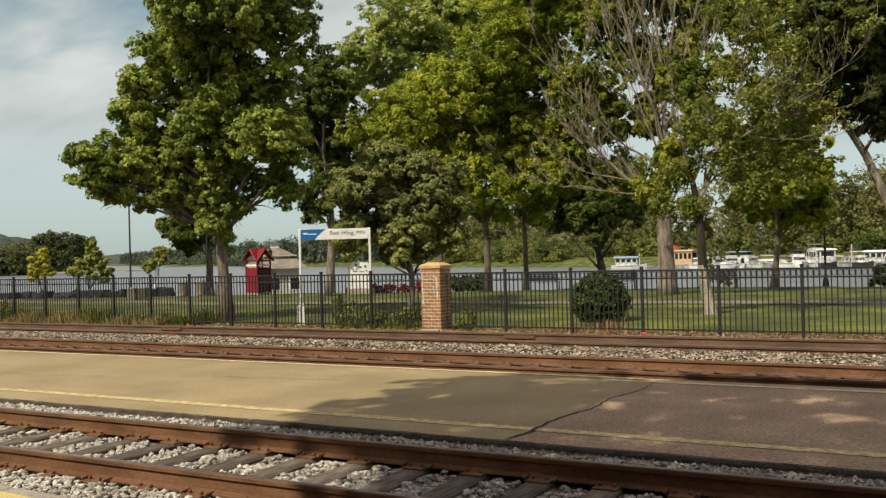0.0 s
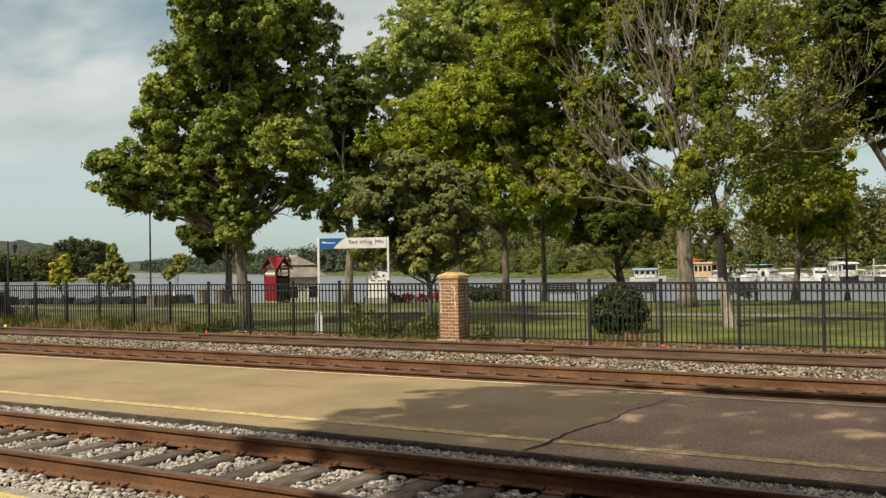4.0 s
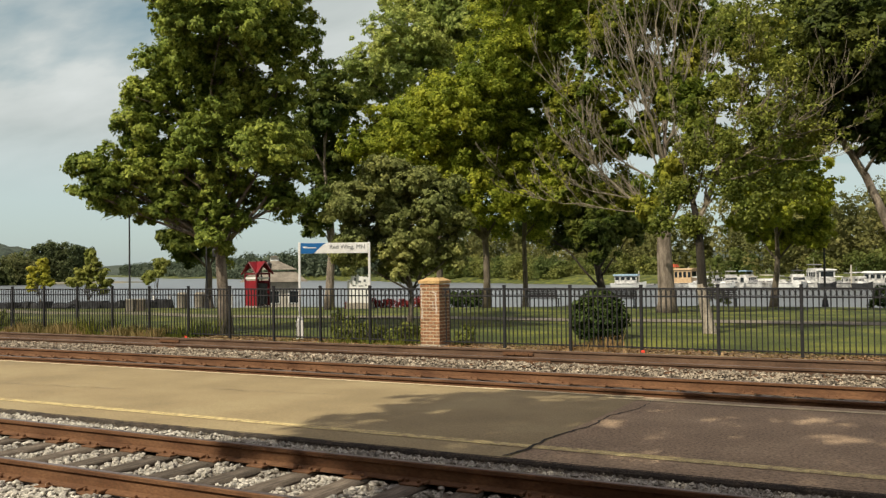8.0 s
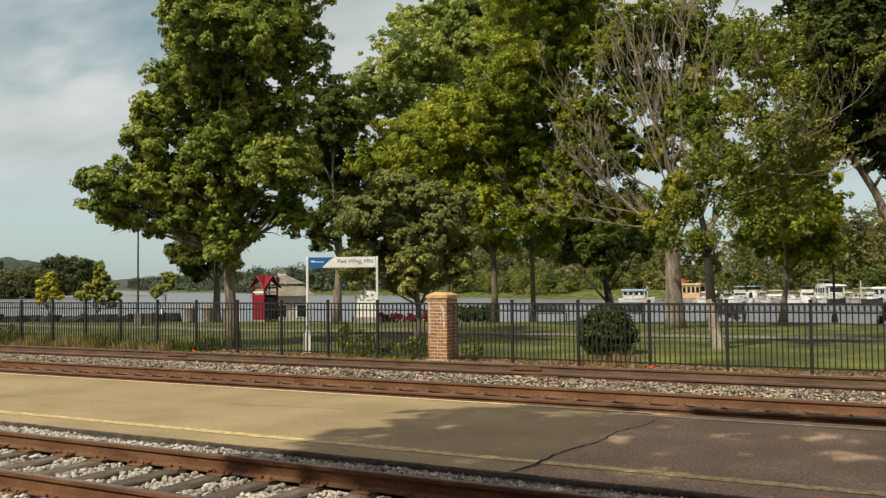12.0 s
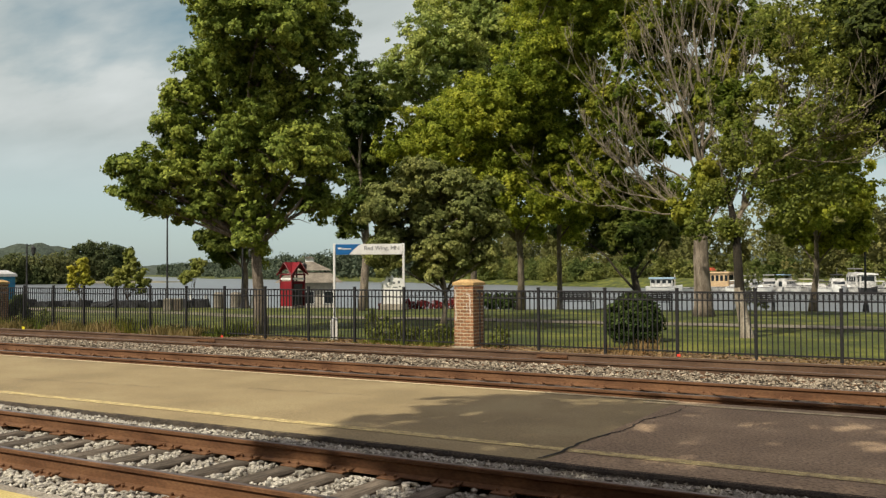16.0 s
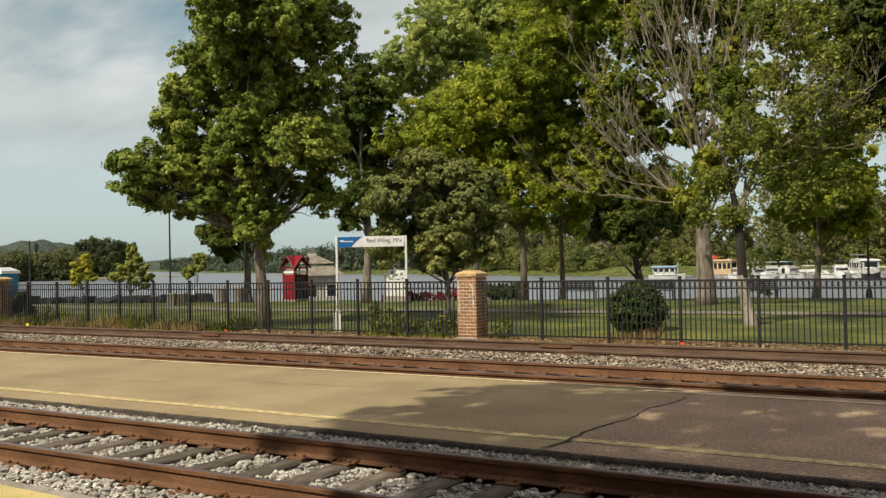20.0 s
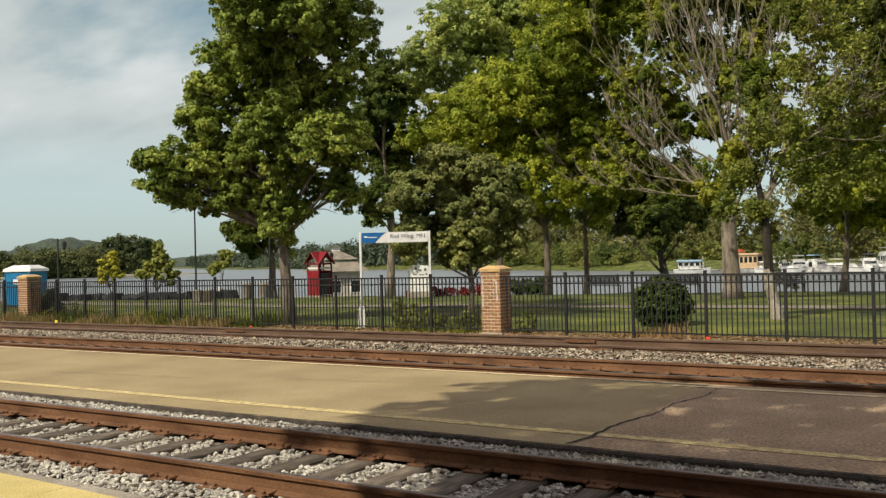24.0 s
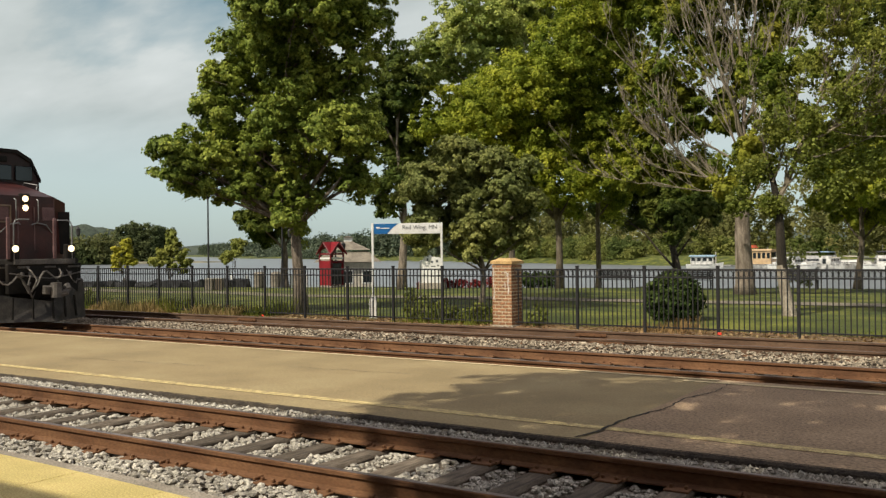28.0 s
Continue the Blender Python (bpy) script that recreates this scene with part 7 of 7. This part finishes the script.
        part("number_board", Build().box((-0.80, s * 0.62, 2.78), (0.05, 0.34, 0.34), 0.02), M_LOCO_RAIL, t)
        part("grab_iron", Build().tube([(-0.80, s * 0.15, 2.50), (-0.70, s * 0.25, 2.54), (-0.70, s * 0.50, 2.50), (-0.76, s * 0.70, 2.30)], 0.016, 6), M_GREY, t)
        for k in range(9):
            part("stanchion", Build().tube([(-5.8 - 1.6 * k, s * 1.44, 1.64), (-5.8 - 1.6 * k, s * 1.44, 2.6)], 0.018, 5), M_GREY, t)
        part("side_rail", Build().tube([(-5.4, s * 1.44, 2.6), (-19.6, s * 1.44, 2.6)], 0.02, 5), M_GREY, t)
        for k in range(4):
            part("step", Build().box((-0.45, s * 0.98, 0.42 + 0.34 * k), (0.55, 0.34, 0.04), 0.01), M_LOCO_GREY, t)
        part("step_side", Build().box((-0.20, s * 0.95, 0.95), (0.03, 0.36, 1.15), 0.01), M_LOCO_DARK, t)
    part("pilot", Build().box((-0.10, 0, 1.16), (0.14, 1.9, 0.72), 0.02), M_LOCO_DARK, t)
    plow = Build().add([(0.42, 0, 0.12), (-0.12, 1.20, 0.14), (-0.12, -1.20, 0.14), (0.26, 0, 0.60), (-0.20, 1.20, 1.10), (-0.20, -1.20, 0.80), (-0.30, 0, 0.12), (-0.30, 1.20, 0.14), (-0.30, -1.20, 0.14), (-0.30, 1.20, 1.10), (-0.30, -1.20, 0.80), (-0.30, 0, 0.60)],
                       [(0, 1, 4, 3), (2, 0, 3, 5), (1, 7, 9, 4), (8, 2, 5, 10), (3, 4, 9, 11), (5, 3, 11, 10), (6, 7, 1, 0), (8, 6, 0, 2), (7, 6, 11, 9), (6, 8, 10, 11)])
    part("uncoupling_lever", Build().tube([(0.05, -0.95, 1.30), (0.12, -0.5, 1.22), (0.20, 0.0, 1.16), (0.12, 0.5, 1.22), (0.05, 0.95, 1.30)], 0.016, 6), M_LOCO_GREY, t)
    for y in (-0.62, -0.4, 0.42, 0.66):
        part("hose_valve", Build().box((0.02, y, 1.26), (0.10, 0.09, 0.12), 0.02), M_LOCO_GREY, t)
    part("snow_plow", plow, M_PLOW, t, "scuffed dark snow plow")
    cp = part("coupler", Build().box((0.12, 0, 0.88), (0.6, 0.20, 0.22), 0.05).tube([(0.30, -0.17, 0.80), (0.34, -0.17, 0.98)], 0.10, 9), M_LOCO_GREY, t)
    part("coupler_pocket", Build().box((-0.02, 0, 0.90), (0.10, 0.62, 0.46), 0.05), M_LOCO_DARK, t)
    for y0, y1, z0, z1 in ((-0.90, -0.42, 2.96, 2.96), (-0.90, -0.42, 2.56, 2.56), (-0.90, -0.90, 2.56, 2.96), (-0.42, -0.42, 2.56, 2.96)):
        part("plate_frame", Build().tube([(-0.765, y0, z0), (-0.765, y1, z1)], 0.022, 6), M_LOCO_TAN, t, "tan plate frame")
    for s in (-1, 1):
        part("nose_edge", Build().tube([(-0.77, s * 0.80, 1.66), (-0.83, s * 0.80, 3.18)], 0.018, 6), M_LOCO_RAIL, t, "lighter nose edge")
        part("hood_grab", Build().tube([(-1.5, s * 0.75, 3.44), (-1.5, s * 0.78, 3.56), (-2.1, s * 0.78, 3.66), (-2.1, s * 0.72, 3.55)], 0.014, 6), M_GREY, t)
    for y in (-0.55, 0.15, 0.8):
        part("pilot_bolt_row", Build().box((-0.02, y, 1.44), (0.05, 0.30, 0.05), 0.01), M_LOCO_GREY, t)
    part("number_board_light", Build().box((-2.32, 0, 4.28), (0.06, 0.9, 0.16), 0.02), M_LOCO_DARK, t)
    for k in range(5):
        part("plow_rib", Build().prism([(-0.9 + 0.42 * k, 0.20), (-0.86 + 0.42 * k, 0.20), (-0.84 + 0.40 * k, 0.72), (-0.88 + 0.40 * k, 0.72)], 0.40 - abs(-0.9 + 0.42 * k) * 0.42, 0.43 - abs(-0.9 + 0.42 * k) * 0.42, "x"), M_LOCO_DARK, t)
    part("knuckle", Build().tube([(0.42, 0.02, 0.70), (0.42, 0.02, 1.06)], 0.13, 10).tube([(0.44, 0.10, 0.76), (0.52, 0.22, 0.82), (0.50, 0.30, 0.90), (0.42, 0.30, 1.0)], 0.08, 8), M_LOCO_GREY, cp)
    # hoses: a drop hose beside each side of the coupler, and a slack one looped across to a hanger
    for sg in (-1, 1):
        drop = [(0.02, -0.50, 1.44), (0.16, -0.46, 1.34), (0.22, -0.36, 1.14), (0.20, -0.42, 0.98), (0.18, -0.48, 0.84)]
        slack = [(0.18, -0.46, 0.90), (0.24, -0.36, 1.02), (0.22, -0.26, 1.22), (0.20, -0.16, 1.33), (0.20, -0.08, 1.34), (0.22, 0.02, 1.24), (0.22, 0.14, 1.16), (0.20, 0.26, 1.18), (0.16, 0.34, 1.28), (0.06, 0.34, 1.40)]
        for way in (drop, slack):
            part("hose", Build().tube([(x, y if sg > 0 else -y - 0.95, z if sg > 0 else z - 0.12) for x, y, z in way], 0.021, 7), M_HOSE if sg > 0 else M_LOCO_GREY, t, "pale looped air hose" if sg > 0 else "dark looped air hose")
    for y, z in ((-0.74, 0.95), (-0.62, 0.72), (0.30, 0.76), (0.55, 1.02)):
        part("cable", Build().tube([(0.05, y, z + 0.35), (0.20, y + 0.06, z + 0.10), (0.20, y + 0.16, z), (0.08, y + 0.30, z + 0.12)], 0.014, 5), M_LOCO_GREY, t)
    part("long_hood", Build().prism([(-0.92, 1.62), (0.92, 1.62), (0.92, 3.95), (0.62, 4.35), (-0.62, 4.35), (-0.92, 3.95)], -20.4, -4.9, "x"), M_LOCO, t)
    for k in range(8):
        for s in (-1, 1):
            part("hood_door", Build().box((-6.2 - 1.7 * k, s * 0.935, 2.7), (1.4, 0.03, 1.7), 0.01), M_LOCO, t)
    part("radiator", Build().box((-18.2, 0, 4.2), (3.6, 3.0, 0.7), 0.05), M_LOCO, t)
    part("fuel_tank", Build().box((-10.4, 0, 0.75), (5.6, 2.6, 1.2), 0.15), M_LOCO_DARK, t)
    for cx in (-3.6, -17.2):
        for s in (-1, 1):
            part("truck_frame", Build().box((cx, s * 1.05, 0.62), (4.6, 0.16, 0.42), 0.05), M_LOCO_DARK, t)
    sets = []
    wheel = Build()
    for s in (-1, 1):
        wheel.tube([(0, s * 0.68, 0), (0, s * 0.71, 0), (0, s * 0.715, 0), (0, s * 0.83, 0)], [0.56, 0.56, 0.525, 0.52], 24)
        wheel.box((0.25, s * 0.835, 0), (0.3, 0.02, 0.12), 0.01)
    wheel.tube([(0, -0.7, 0), (0, 0.7, 0)], 0.09, 10)
    me = wheel.mesh("wheelset", M_LOCO_DARK)
    for cx in (-1.7, -3.6, -5.5, -15.3, -17.2, -19.1):
        sets.append((part("wheelset", me, None, t, at=(cx, 0, 0.525)), cx))
    return t, sets


LOCO, WHEELSETS = make_locomotive()


def motions():
    """The locomotive runs in along the middle track; its wheels roll with it."""
    front, speed = -20.42, 16.0
    place = lambda s: front - speed * (28.0 - s)
    walk(LOCO, [(s, pose(place(s), 13.3025, 0)) for s in (0, 7, 14, 21, 25, 27, 27.5, 28)])
    for w, cx in WHEELSETS:
        rows = []
        for k in range(601):
            s = k * 28.0 / 600
            rows.append((s, pose(cx, 0, 0.525, 0, math.degrees(speed * s / 0.525) % 360, 0)))
        walk(w, rows)


motions()
